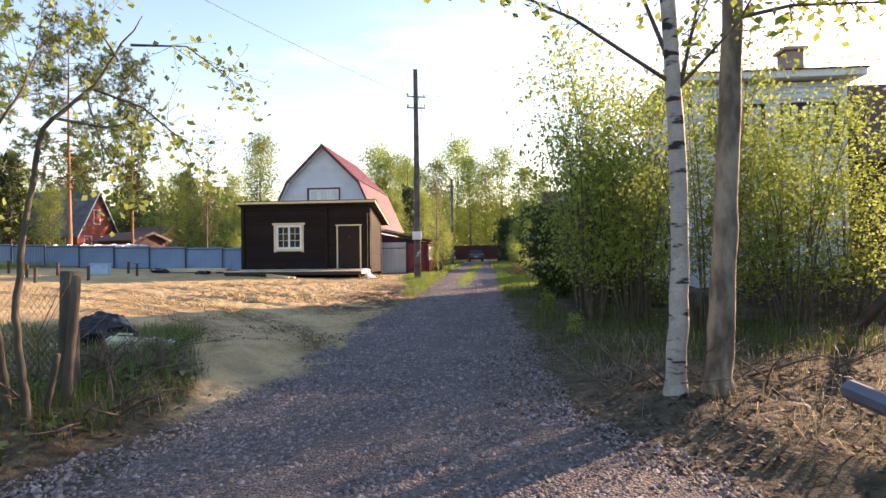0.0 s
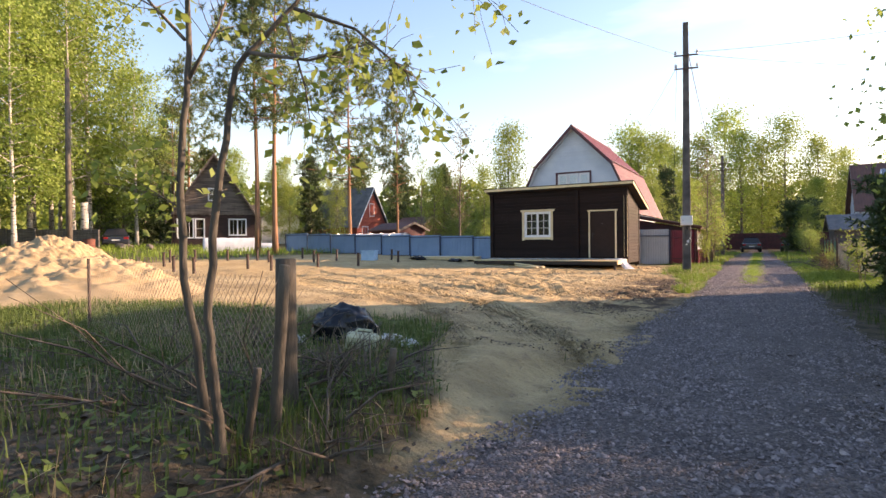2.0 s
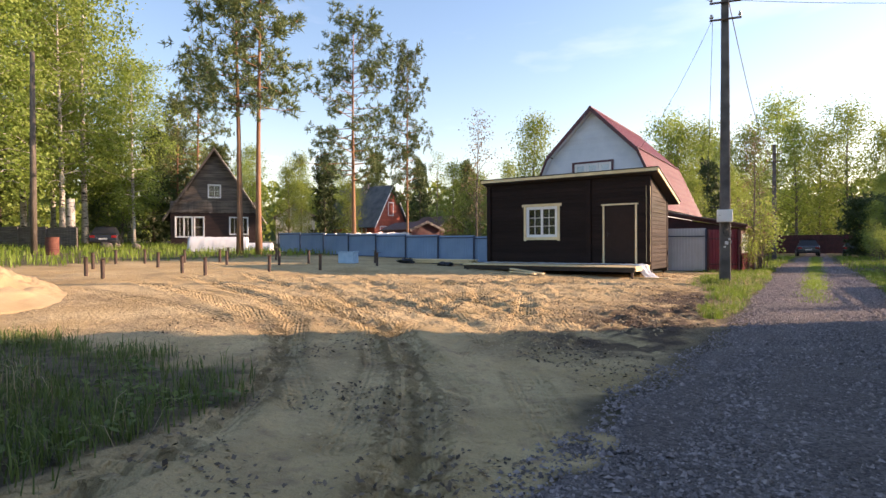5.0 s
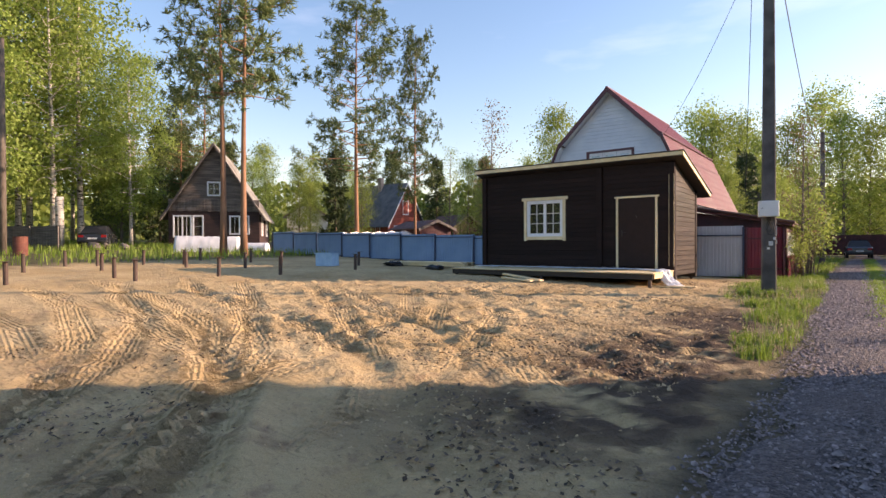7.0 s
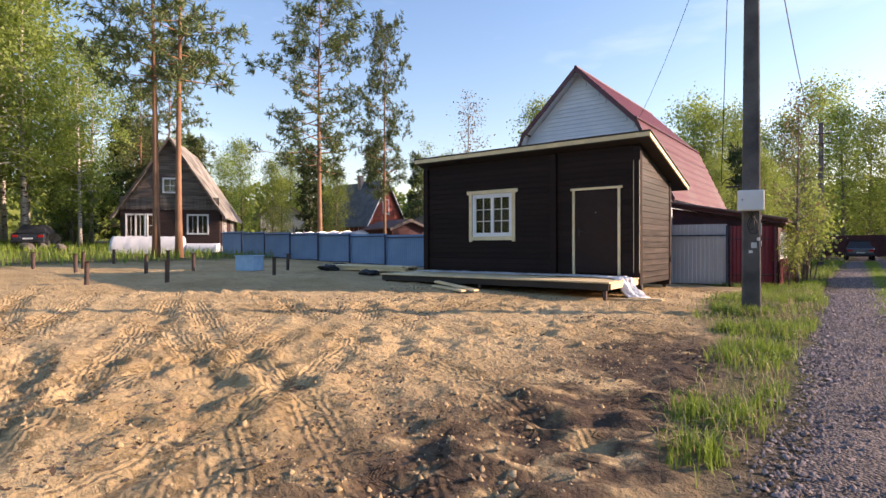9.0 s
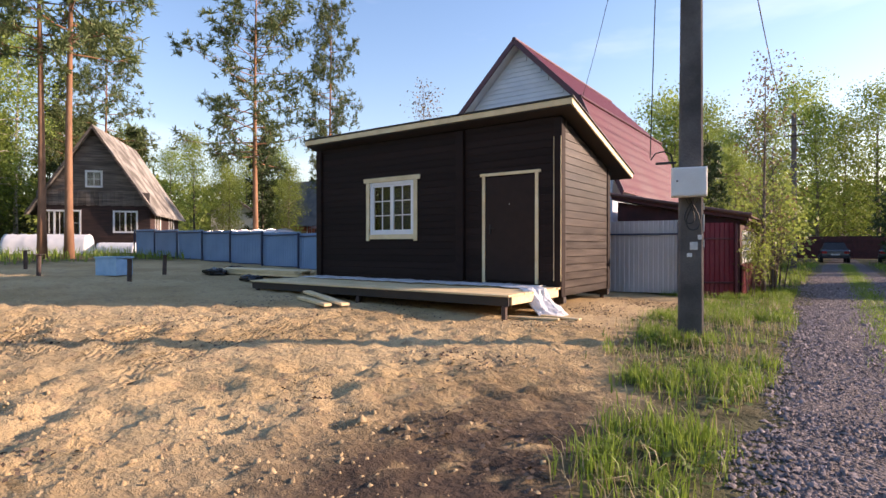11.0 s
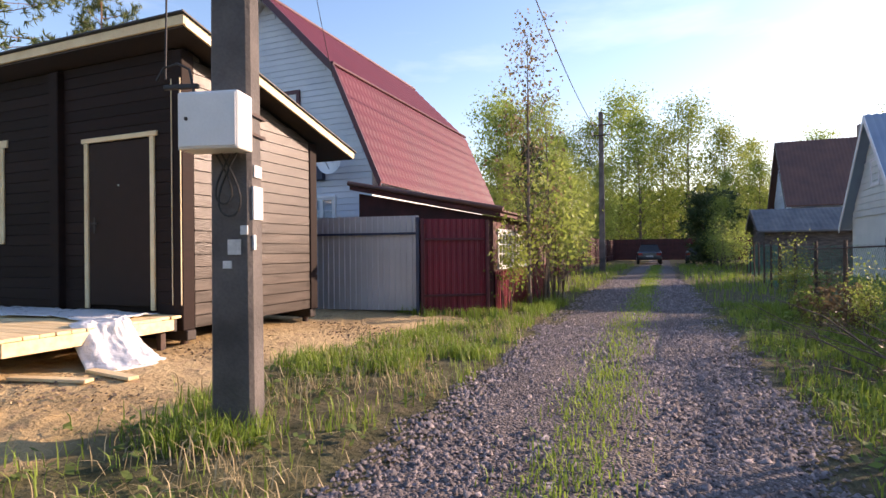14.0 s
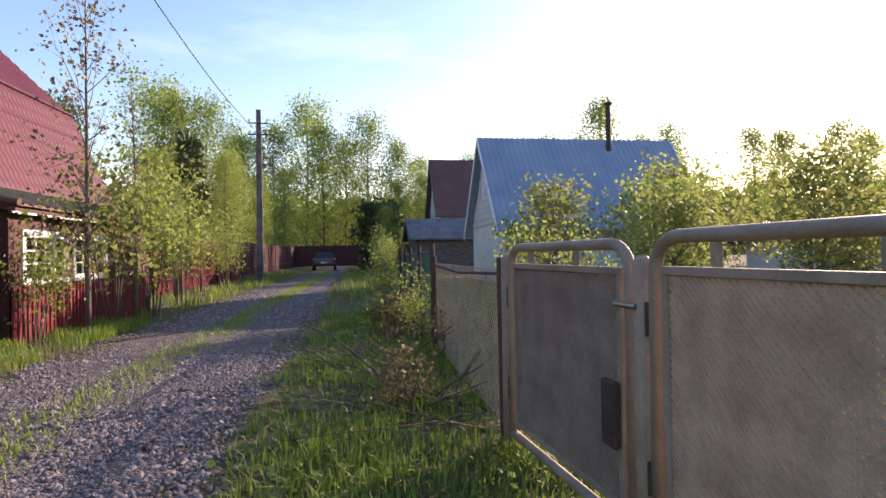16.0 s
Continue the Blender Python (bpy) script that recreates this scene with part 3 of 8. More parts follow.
def build_ground():
    xs, ys = axis_steps(-17, 4.5, 0.075, 900), axis_steps(2.0, 33.0, 0.075, 900)
    X, Y = np.meshgrid(xs, ys)
    x, y = X.ravel(), Y.ravel()
    z, mark, along, beside = relief(x, y, True)
    z = z + land(x, y)
    nx, ny = len(xs), len(ys)
    i = np.arange(nx * (ny - 1)).reshape(ny - 1, nx)[:, :-1].ravel()
    me = quad_mesh("ground", np.stack([x, y, z], 1), np.stack([i, i + 1, i + nx + 1, i + nx], 1), True)
    s = sand_mask(x, y)
    n = vnoise(x * 1.1, y * 1.1, 31) * 0.6 + vnoise(x * 4.5, y * 4.5, 32) * 0.4
    wild = smooth(0.0, 1.0, weed_line(x) - y) * smooth(0, 1, -2.5 - x)
    green = np.clip(0.25 + smooth(17, 20, y) + smooth(22, 30, np.hypot(x, y - 14)), 0, 1) * (1 - 0.6 * wild)
    dark = s * smooth(0.30, 0.52, 0.35 * vnoise(x * 1.1, y * 1.1, 31) + 0.3 * vnoise(x * 4.5, y * 4.5, 32) + 0.35 * vnoise(x * 11, y * 11, 33)) * smooth(-5.4, -3.6, x) * smooth(12.0, 14.0, y) * smooth(23.5, 20, y) * 0.95 + 0.25 * s * smooth(14.5, 11, y) * smooth(0.3, 0.7, n) + 0.12 * s * smooth(0.62, 0.75, n) * smooth(30, 22, y)
    col = np.stack([s, np.clip(0.6 * green * (0.2 + n), 0, 1), np.clip(dark, 0, 1), np.ones_like(s)], 1).astype(np.float32)
    att = me.color_attributes.new("zone", "FLOAT_COLOR", "POINT")
    att.data.foreach_set("color", col.ravel())
    att = me.color_attributes.new("tread", "FLOAT_COLOR", "POINT")
    att.data.foreach_set("color", np.stack([mark, along, beside, np.ones_like(s)], 1).astype(np.float32).ravel())
    me.materials.append(ground_material())
    ob = new("ground", me)
    tagged(ob, "churned yellow sand, dark soil and rough grass with wheel ruts", "ground", kind="structure")


def build_road():
    ys = np.concatenate([np.arange(-12, 34, 0.16), np.arange(34, 84, 0.6)])
    us = np.linspace(0, 1, 27)
    V = []
    for y in ys:
        l, r = float(road_left(y)), float(road_right(y))
        l += 0.22 * (vnoise(np.array([y * 0.9]), np.array([2.0]), 41)[0] - 0.5)
        r += 0.22 * (vnoise(np.array([y * 0.9]), np.array([9.0]), 42)[0] - 0.5)
        for u in us:
            x = l + (r - l) * u
            V.append((x, y, 0.0))
    V = np.array(V)
    edge = np.tile(np.minimum(us, 1 - us), len(ys))
    V[:, 2] = land(V[:, 0], V[:, 1]) + 0.03 * smooth(0.0, 0.12, edge) - 0.02 + 0.02 * (vnoise(V[:, 0] * 2.5, V[:, 1] * 2.5, 43) - 0.5)
    n = len(us)
    i = np.arange(n * (len(ys) - 1)).reshape(len(ys) - 1, n)[:, :-1].ravel()
    me = quad_mesh("road", V, np.stack([i, i + 1, i + n + 1, i + n], 1), True)
    me.materials.append(M["road"])
    tagged(new("road", me), "gravel lane with a grassy strip along its middle", "road", kind="structure")


build_ground()
build_road()


# ---- building helpers ----
def planks(parent, mat, axis, along, across, z0, z1, step, gap=0.006, holes=(), top=None, inv=None, deep=0.035, name="plank", bev=0.004):
    """Rows of boards on a wall. axis: 'x' or 'y', the way the boards run; along: their ends; across: the wall's two faces.
    holes: (a0, a1, z0, z1) left free. top(a): where the wall ends above."""
    z = z0
    while z < z1 - 0.02:
        zt = min(z + step, z1) - gap
        spans = [along]
        for a0, a1, h0, h1 in holes:
            if zt > h0 and z < h1:
                spans = [s for lo, hi in spans for s in ((lo, min(hi, a0)), (max(lo, a1), hi)) if s[1] - s[0] > 0.03]
        for lo, hi in spans:
            g = Geo()
            if top is not None:
                pts = [lo + (hi - lo) * k / 24 for k in range(25)]
                ok = [p for p in pts if top(p) > z + 0.03]
                if len(ok) < 2:
                    continue
                hi_t = [p for p in ok if top(p) > zt]
                poly = [(ok[0], z), (ok[-1], z)]
                poly += [(p, min(zt, top(p))) for p in (hi_t[-1] if hi_t else ok[-1], hi_t[0] if hi_t else ok[0])]
                g.prism(poly, "x" if axis == "y" else "y", across[0], across[1])
            elif axis == "x":
                g.box(lo, hi, across[0], across[1], z, zt, bev)
            else:
                g.box(across[0], across[1], lo, hi, z, zt, bev)
            part(name, g, mat, parent, m=inv)
        z += step


def window_unit(parent, inv, axis, a0, a1, face, out, z0, z1, cols=2, rows=3, sashes=2, frame_mat="white", bar=0.024, curtain=None, name="window", casing=None, casing_w=0.1):
    """A window in a wall: frame, sashes with glazing bars, panes. axis: the way along the wall; face: the wall's face; out: +1 or -1, outwards."""
    def bx(g, u0, u1, d0, d1, h0, h1, bev=0.004):
        f0, f1 = sorted((face + out * d0, face + out * d1))
        return g.box(u0, u1, f0, f1, h0, h1, bev) if axis == "x" else g.box(f0, f1, u0, u1, h0, h1, bev)
    fr = Geo()
    w = 0.06
    for u0, u1, h0, h1 in ((a0, a0 + w, z0, z1), (a1 - w, a1, z0, z1), (a0 + w, a1 - w, z0, z0 + w), (a0 + w, a1 - w, z1 - w, z1)):
        bx(fr, u0, u1, -0.06, 0.01, h0, h1)
    win = part(name, fr, frame_mat, parent, "white window frame with glazing bars" if frame_mat == "white" else "", m=inv)
    sw = (a1 - a0 - 2 * w) / sashes
    for s in range(sashes):
        u0, u1 = a0 + w + s * sw, a0 + w + (s + 1) * sw
        g = Geo()
        for p0, p1, h0, h1 in ((u0, u0 + 0.05, z0 + w, z1 - w), (u1 - 0.05, u1, z0 + w, z1 - w), (u0 + 0.05, u1 - 0.05, z0 + w, z0 + w + 0.05), (u0 + 0.05, u1 - 0.05, z1 - w - 0.05, z1 - w)):
            bx(g, p0, p1, -0.05, -0.005, h0, h1)
        for c in range(1, cols):
            p = u0 + 0.05 + (u1 - u0 - 0.1) * c / cols
            bx(g, p - bar / 2, p + bar / 2, -0.04, -0.012, z0 + w + 0.05, z1 - w - 0.05)
        for r in range(1, rows):
            p = z0 + w + 0.05 + (z1 - z0 - 2 * w - 0.1) * r / rows
            bx(g, u0 + 0.05, u1 - 0.05, -0.038, -0.014, p - bar / 2, p + bar / 2)
        part("sash", g, frame_mat, win)
        pane = Geo()
        bx(pane, u0 + 0.04, u1 - 0.04, -0.030, -0.024, z0 + w + 0.04, z1 - w - 0.04, 0)
        ob = part("pane", pane, "glass", win, "clear window glass")
        ob.visible_shadow = False
    # near-black panel: the room's shade is put into its colour
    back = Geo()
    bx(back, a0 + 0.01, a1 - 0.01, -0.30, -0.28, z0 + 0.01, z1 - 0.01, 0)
    part("room_dark", back, "dark", win, "near-black panel standing in for the unlit room")
    if curtain:
        for k in range(2):
            c = Geo()
            cw = (a1 - a0) * 0.22
            u = a0 + 0.05 if k == 0 else a1 - 0.05 - cw
            n = 10
            for j in range(n):
                bx(c, u + cw * j / n, u + cw * (j + 0.9) / n, -0.14 - 0.015 * (j % 2), -0.12 - 0.015 * (j % 2), z0 + 0.05, z1 - 0.05, 0)
            part("curtain", c, "curtain", win, "white curtain")
    if casing:
        c = casing_w
        for u0, u1, h0, h1 in ((a0 - c, a0, z0 - c - 0.04, z1), (a1, a1 + c, z0 - c - 0.04, z1), (a0 - c - 0.08, a1 + c + 0.08, z1, z1 + c), (a0, a1, z0 - c, z0)):
            g = Geo()
            bx(g, u0, u1, 0.014, 0.04, h0, h1, 0.006)
            part("casing_board", g, casing, win, "pale wooden casing board")
    return win


def corrugated(w, h, pitch=0.11, deep=0.02, flat=0.45, thick=0.0012):
    """A profiled sheet in the xz plane, ribs upright, as arrays."""
    xs, ys = [], []
    x = 0.0
    while x < w:
        for u, d in ((0, 0), (flat, 0), (flat + 0.08, deep), (0.92, deep)):
            if x + u * pitch <= w:
                xs.append(x + u * pitch)
                ys.append(d)
        x += pitch
    xs.append(w)
    ys.append(ys[-1])
    n = len(xs)
    V = [(a, b, 0) for a, b in zip(xs, ys)] + [(a, b, h) for a, b in zip(xs, ys)]
    V += [(a, b + thick, c) for a, b, c in V]
    F = [(i, i + 1, n + i + 1, n + i) for i in range(n - 1)]
    F += [(2 * n + a, 2 * n + d, 2 * n + c, 2 * n + b) for a, b, c, d in F]
    F += [(i, 2 * n + i, 2 * n + i + 1, i + 1) for i in range(n - 1)] + [(n + i, n + i + 1, 3 * n + i + 1, 3 * n + i) for i in range(n - 1)]
    g = Geo()
    g.add(V, F)
    return g


def run_pose(a, b, z):
    """A pose whose x axis runs from a to b on the plan."""
    return pose(a[0], a[1], z, 0, 0, math.degrees(math.atan2(b[1] - a[1], b[0] - a[0])))


# ---- the dark cabin ----
RX0, RX1, RY0, RY1 = -12.60, -5.54, 26.16, 29.76


def cabin_roof(y):
    return 4.06 - 0.268 * (y - RY0)


def build_cabin():
    cab = thing("cabin", pose(-9.1, 27.5, gz(-9.1, 27.5)), "small dark-brown plank cabin on short piles with a sloping roof", "cabin")
    inv = cab.matrix_world.inverted()
    x0, x1, y0, y1 = -12.42, -5.85, 26.45, 29.02
    win, door = (-10.655, -9.335, 1.69, 2.90), (-7.50, -6.38, 0.72, 2.82)
    yf, yb = y0 + 0.036, y0 + 0.10
    zt = cabin_roof(y0) - 0.15
    for a, b, c, d in ((x0 + 0.04, win[0], 0.5, zt), (win[1], x1 - 0.04, 0.5, zt), (win[0], win[1], 0.5, win[2]), (win[0], win[1], win[3], zt)):
        part("wall_panel", Geo().box(a, b, yf, yb, c, d), "dark_wood", cab, m=inv)
    part("wall_panel", Geo().box(x0 + 0.04, x1 - 0.04, y1 - 0.1, y1 - 0.04, 0.5, cabin_roof(y1) - 0.16), "dark_wood", cab, m=inv)
    for xa, xb in ((x0 + 0.04, x0 + 0.1), (x1 - 0.1, x1 - 0.04)):
        part("wall_panel", Geo().prism([(yb, 0.5), (y1 - 0.1, 0.5), (y1 - 0.1, cabin_roof(y1 - 0.1) - 0.16), (yb, cabin_roof(yb) - 0.16)], "x", xa, xb), "dark_wood", cab, m=inv)
    part("cabin_floor", Geo().box(x0 + 0.04, x1 - 0.04, yf, y1 - 0.04, 0.49, 0.499), "dark_wood", cab, m=inv)
    # front boards in three bays between the posts
    bays = ((x0 + 0.16, -8.18), (-7.98, x1 - 0.16))
    for bay in bays:
        planks(cab, "dark_wood", "x", bay, (y0, y0 + 0.034), 0.5, zt, 0.146, gap=0.003, holes=((win[0], win[1], win[2], win[3]), (door[0], door[1], door[2], door[3])), inv=inv)
    # right-hand wall: same stain, the sun's brightening put into the board colour
    planks(cab, "sunlit_wood", "y", (y0 + 0.14, y1 - 0.14), (x1 - 0.034, x1), 0.5, 3.9, 0.146, gap=0.011, top=lambda a: cabin_roof(a) - 0.16, inv=inv)
    planks(cab, "dark_wood", "y", (y0 + 0.14, y1 - 0.14), (x0, x0 + 0.034), 0.5, 3.9, 0.146, top=lambda a: cabin_roof(a) - 0.16, inv=inv)
    planks(cab, "dark_wood", "x", (x0 + 0.14, x1 - 0.14), (y1 - 0.034, y1), 0.5, cabin_roof(y1) - 0.16, 0.146, inv=inv)
    for a, b, c, d in ((x0 - 0.02, x0 + 0.15, y0 - 0.07, y0 + 0.13), (-8.17, -7.99, y0 - 0.08, y0 + 0.03), (x1 - 0.15, x1 + 0.012, y0 - 0.05, y0 + 0.13), (x1 - 0.13, x1 + 0.02, y1 - 0.13, y1 + 0.05), (x0 - 0.02, x0 + 0.13, y1 - 0.13, y1 + 0.05)):
        g = Geo()
        g.box(a, b, c, d, 0.48, cabin_roof(c) - 0.20, 0.01)
        part("corner_post", g, "dark_wood", cab, m=inv)
    for x, y in ((x1 - 0.14, y0 - 0.058), (x1 - 0.002, y0 - 0.058)):
        g = Geo()
        g.box(x - 0.006, x + 0.006, y - 0.006, y + 0.006, 0.78, 3.45, 0.002)
        part("edge_strip", g, "casing", cab, "pale sealing strip", m=inv)
    # floor beams and piles
    for y in (y0 + 0.06, y1 - 0.1):
        g = Geo()
        g.box(x0 + 0.02, x1 + 0.03, y - 0.07, y + 0.07, 0.36, 0.48, 0.01)
        part("sill_beam", g, "tar", cab, m=inv)
    for x in (x0 + 0.3, -9.2, x1 - 0.12):
        for y in (y0 + 0.08, y1 - 0.1):
            g = Geo()
            g.tube([(x, y, gz(x, y) - 0.3), (x, y, 0.37)], 0.045, 12)
            g.box(x - 0.08, x + 0.08, y - 0.08, y + 0.08, 0.352, 0.362)
            part("pile", g, "rust_steel", cab, "rusty steel pile", m=inv)
    # roof: deck, black roofing, pale fascia boards, rafters
    g = Geo()
    g.prism([(RY0 + 0.03, cabin_roof(RY0 + 0.03) - 0.13), (RY1 - 0.03, cabin_roof(RY1 - 0.03) - 0.13), (RY1 - 0.03, cabin_roof(RY1 - 0.03) - 0.02), (RY0 + 0.03, cabin_roof(RY0 + 0.03) - 0.02)], "x", RX0 + 0.03, RX1 - 0.03)
    roof = part("roof", g, "tar", cab, "dark boarded roof underside", m=inv)
    g = Geo()
    g.prism([(RY0 - 0.03, cabin_roof(RY0 - 0.03)), (RY1 + 0.03, cabin_roof(RY1 + 0.03)), (RY1 + 0.03, cabin_roof(RY1 + 0.03) + 0.018), (RY0 - 0.03, cabin_roof(RY0 - 0.03) + 0.018)], "x", RX0 - 0.03, RX1 + 0.03)
    part("roofing_felt", g, "rubber", roof, "black roofing felt")
    for a, b, mat in ((RX1 - 0.028, RX1, "casing"), (RX0, RX0 + 0.028, "casing")):
        g = Geo()
        g.prism([(RY0 + 0.03, cabin_roof(RY0 + 0.03) - 0.12), (RY1 - 0.03, cabin_roof(RY1 - 0.03) - 0.12), (RY1 - 0.03, cabin_roof(RY1 - 0.03) - 0.003), (RY0 + 0.03, cabin_roof(RY0 + 0.03) - 0.003)], "x", a, b)
        part("verge_board", g, mat, roof, "pale wooden verge board")
    for y in (RY0, RY1 - 0.028):
        g = Geo()
        g.box(RX0, RX1, y, y + 0.028, cabin_roof(y) - 0.115, cabin_roof(y) - 0.006, 0.004)
        part("fascia_board", g, "casing", roof, "pale wooden fascia board")
    window_unit(cab, inv, "x", win[0], win[1], y0 + 0.012, -1, win[2], win[3], cols=2, rows=3, sashes=2, casing="casing", casing_w=0.105)
    # door
    g = Geo()
    g.box(door[0] + 0.02, door[1] - 0.02, y0 - 0.012, y0 + 0.03, door[2] + 0.02, door[3] - 0.02, 0.006)
    leaf = part("door", g, "door_metal", cab, "plain dark-brown metal door, shut", m=inv)
    g = Geo()
    g.box(door[0] + 0.10, door[0] + 0.14, y0 - 0.022, y0 - 0.010, 1.66, 1.86, 0.004)
    g.tube([(door[0] + 0.12, y0 - 0.02, 1.78), (door[0] + 0.12, y0 - 0.06, 1.78), (door[0] + 0.24, y0 - 0.06, 1.78)], 0.010, 8)
    part("handle", g, "tar", leaf, "dark lever handle")
    g = Geo()
    g.tube([(-6.94, y0 - 0.02, 2.25), (-6.94, y0 - 0.006, 2.25)], 0.014, 10)
    part("peephole", g, "steel", leaf, "small steel peephole")
    for u0, u1, h0, h1 in ((door[0] - 0.06, door[0] + 0.01, 0.70, door[3]), (door[1] - 0.01, door[1] + 0.06, 0.70, door[3]), (door[0] - 0.11, door[1] + 0.11, door[3], door[3] + 0.06)):
        g = Geo()
        g.box(u0, u1, y0 - 0.03, y0 - 0.002, h0, h1, 0.005)
        part("door_casing", g, "casing", leaf, "pale wooden casing board")


def build_deck():
    dk = thing("wooden_deck", pose(-9.3, 25.5, gz(-9.3, 25.5)), "low deck of fresh yellow pine boards on dark beams", "deck")
    inv = dk.matrix_world.inverted()
    y = 24.41
    while y < 26.30:
        g = Geo()
        g.box(-12.40 + random.uniform(-0.015, 0.015), -5.86 + random.uniform(-0.02, 0.02), y, y + 0.136, 0.634, 0.666, 0.004)
        part("deck_board", g, "pine_wood", dk, m=inv)
        y += 0.142
    for a, b, c, d in ((-12.36, -5.88, 24.45, 24.50), (-12.36, -5.88, 25.4, 25.45), (-12.36, -5.88, 26.3, 26.35)):
        g = Geo()
        g.box(a, b, c, d, 0.484, 0.632, 0.006)
        part("beam", g, "tar", dk, "dark stained beam", m=inv)
    g = Geo()
    g.box(-5.875, -5.845, 24.51, 26.28, 0.505, 0.632, 0.005)
    part("end_board", g, "pine_wood", dk, "fresh pine end board", m=inv)
    for x, y in ((-5.96, 24.475), (-9.1, 24.475), (-12.2, 24.475), (-5.96, 26.2), (-12.2, 26.2)):
        g = Geo()
        g.box(x - 0.035, x + 0.035, y - 0.035, y + 0.035, gz(x, y) - 0.3, 0.483, 0.004)
        part("leg", g, "rust_steel", dk, "rusty steel leg", m=inv)


def lumpy(sx, sy, sz, seed, rough=0.25, seg=28, rings=18, flat=0.0):
    """A crumpled closed body, standing on z = 0."""
    V, F = [], []
    for i in range(rings + 1):
        th = math.pi * i / rings
        for j in range(seg):
            ph = 2 * math.pi * j / seg
            d = Vector((math.sin(th) * math.cos(ph), math.sin(th) * math.sin(ph), math.cos(th)))
            n = noise.fractal(d * 1.7 + Vector((seed, seed * 2.3, 0)), 0.8, 2.1, 4)
            k = 1 + rough * n - rough * 0.6 * abs(noise.noise(d * 4 + Vector((seed, 0, 3))))
            V.append((d.x * sx * k, d.y * sy * k, max(-flat, d.z * k) * sz))
    lo = min(v[2] for v in V)
    V = [(x, y, z - lo) for x, y, z in V]
    for i in range(rings):
        for j in range(seg):
            F.append((i * seg + j, i * seg + (j + 1) % seg, (i + 1) * seg + (j + 1) % seg, (i + 1) * seg + j))
    g = Geo()
    return g.add(V, F)


def build_film():
    V, nx, ny = [], 70, 14
    for i in range(nx + 1):
        for j in range(ny + 1):
            x = -12.2 + 6.1 * i / nx
            y = 25.62 + 0.68 * j / ny + 0.06 * math.sin(i * 0.45)
            z = 0.686 + 0.030 * abs(noise.noise(Vector((x * 4, y * 7, 1)))) + 0.03 * abs(noise.noise(Vector((x * 11, y * 14, 4))))
            V.append((x + 9.1, y - 26, z - 0.636))
    F = [(i * (ny + 1) + j, (i + 1) * (ny + 1) + j, (i + 1) * (ny + 1) + j + 1, i * (ny + 1) + j + 1) for i in range(nx) for j in range(ny)]
    g = Geo()
    g.add(V, F)
    ob = solo("plastic_film", g, "film", pose(-9.1, 26, 0.636), "crumpled milky plastic film spread on the deck", "plastic film", smooth=True)
    mod = ob.modifiers.new("thickness", "SOLIDIFY")
    mod.thickness = 0.004
    x, y = -5.58, 25.62
    # a fold of film that runs over the deck's end and bunches up on the sand
    V, nu, nv = [], 56, 60
    path = [(-0.55, 0.689), (-0.32, 0.699), (-0.22, 0.672), (-0.13, 0.50), (-0.04, 0.34), (0.06, 0.20), (0.16, 0.10), (0.20, 0.03)]
    for i in range(nu + 1):
        t = i / nu * (len(path) - 1)
        k = min(len(path) - 2, int(t))
        px, pz = (path[k][q] + (path[k + 1][q] - path[k][q]) * (t - k) for q in (0, 1))
        wide = 0.26 + 0.16 * (i / nu)
        for j in range(nv + 1):
            v = j / nv * 2 - 1
            fold = 0.030 * math.sin(9 * v + 2.2 * math.sin(3.1 * i / nu)) + 0.05 * noise.noise(Vector((v * 3.2, i * 0.09, 2))) + 0.022 * noise.noise(Vector((v * 9, i * 0.25, 7)))
            back = 0.22 * v * v * min(1, i / 14)
            V.append((px - back + fold * min(1, 0.25 + i / 20), v * wide, pz + gz(x, y) * max(0, i - 14) / (nu - 14) * 0.9 + 0.4 * fold * (1 if i < 16 else 0.6) + (0.02 if i < 20 else 0)))
    F = [(i * (nv + 1) + j, (i + 1) * (nv + 1) + j, (i + 1) * (nv + 1) + j + 1, i * (nv + 1) + j + 1) for i in range(nu) for j in range(nv)]
    g = Geo()
    g.add(V, F)
    fold = solo("crumpled_film", g, "film", pose(x, y - 0.1, 0.0), "bunched-up milky plastic film hanging over the deck's end", "plastic film", smooth=True)
    mod = fold.modifiers.new("thickness", "SOLIDIFY")
    mod.thickness = 0.004


build_cabin()
build_deck()
build_film()


def plank_thing(x, y, z, length, w, t, yaw, tilt=0.0, roll=0.0, mat="pine_wood", label="loose sawn pine board lying on the sand"):
    g = Geo()
    g.box(-length / 2, length / 2, -w / 2, w / 2, 0, t, 0.004)
    return solo("loose_board", g, mat, pose(x, y, z, roll, tilt, yaw), label, "board", "loose boards by the deck")


plank_thing(-9.45, 23.95, gz(-9.45, 23.95) + 0.08, 1.5, 0.16, 0.045, -14, 5)
plank_thing(-9.5, 23.72, gz(-9.5, 23.72) + 0.03, 1.2, 0.14, 0.05, -17, 2)
plank_thing(-5.6, 24.75, gz(-5.6, 24.75) + 0.02, 0.8, 0.1, 0.03, 12, 0)
plank_thing(-5.3, 25.1, gz(-5.3, 25.1) + 0.02, 0.7, 0.1, 0.03, -8, 0)
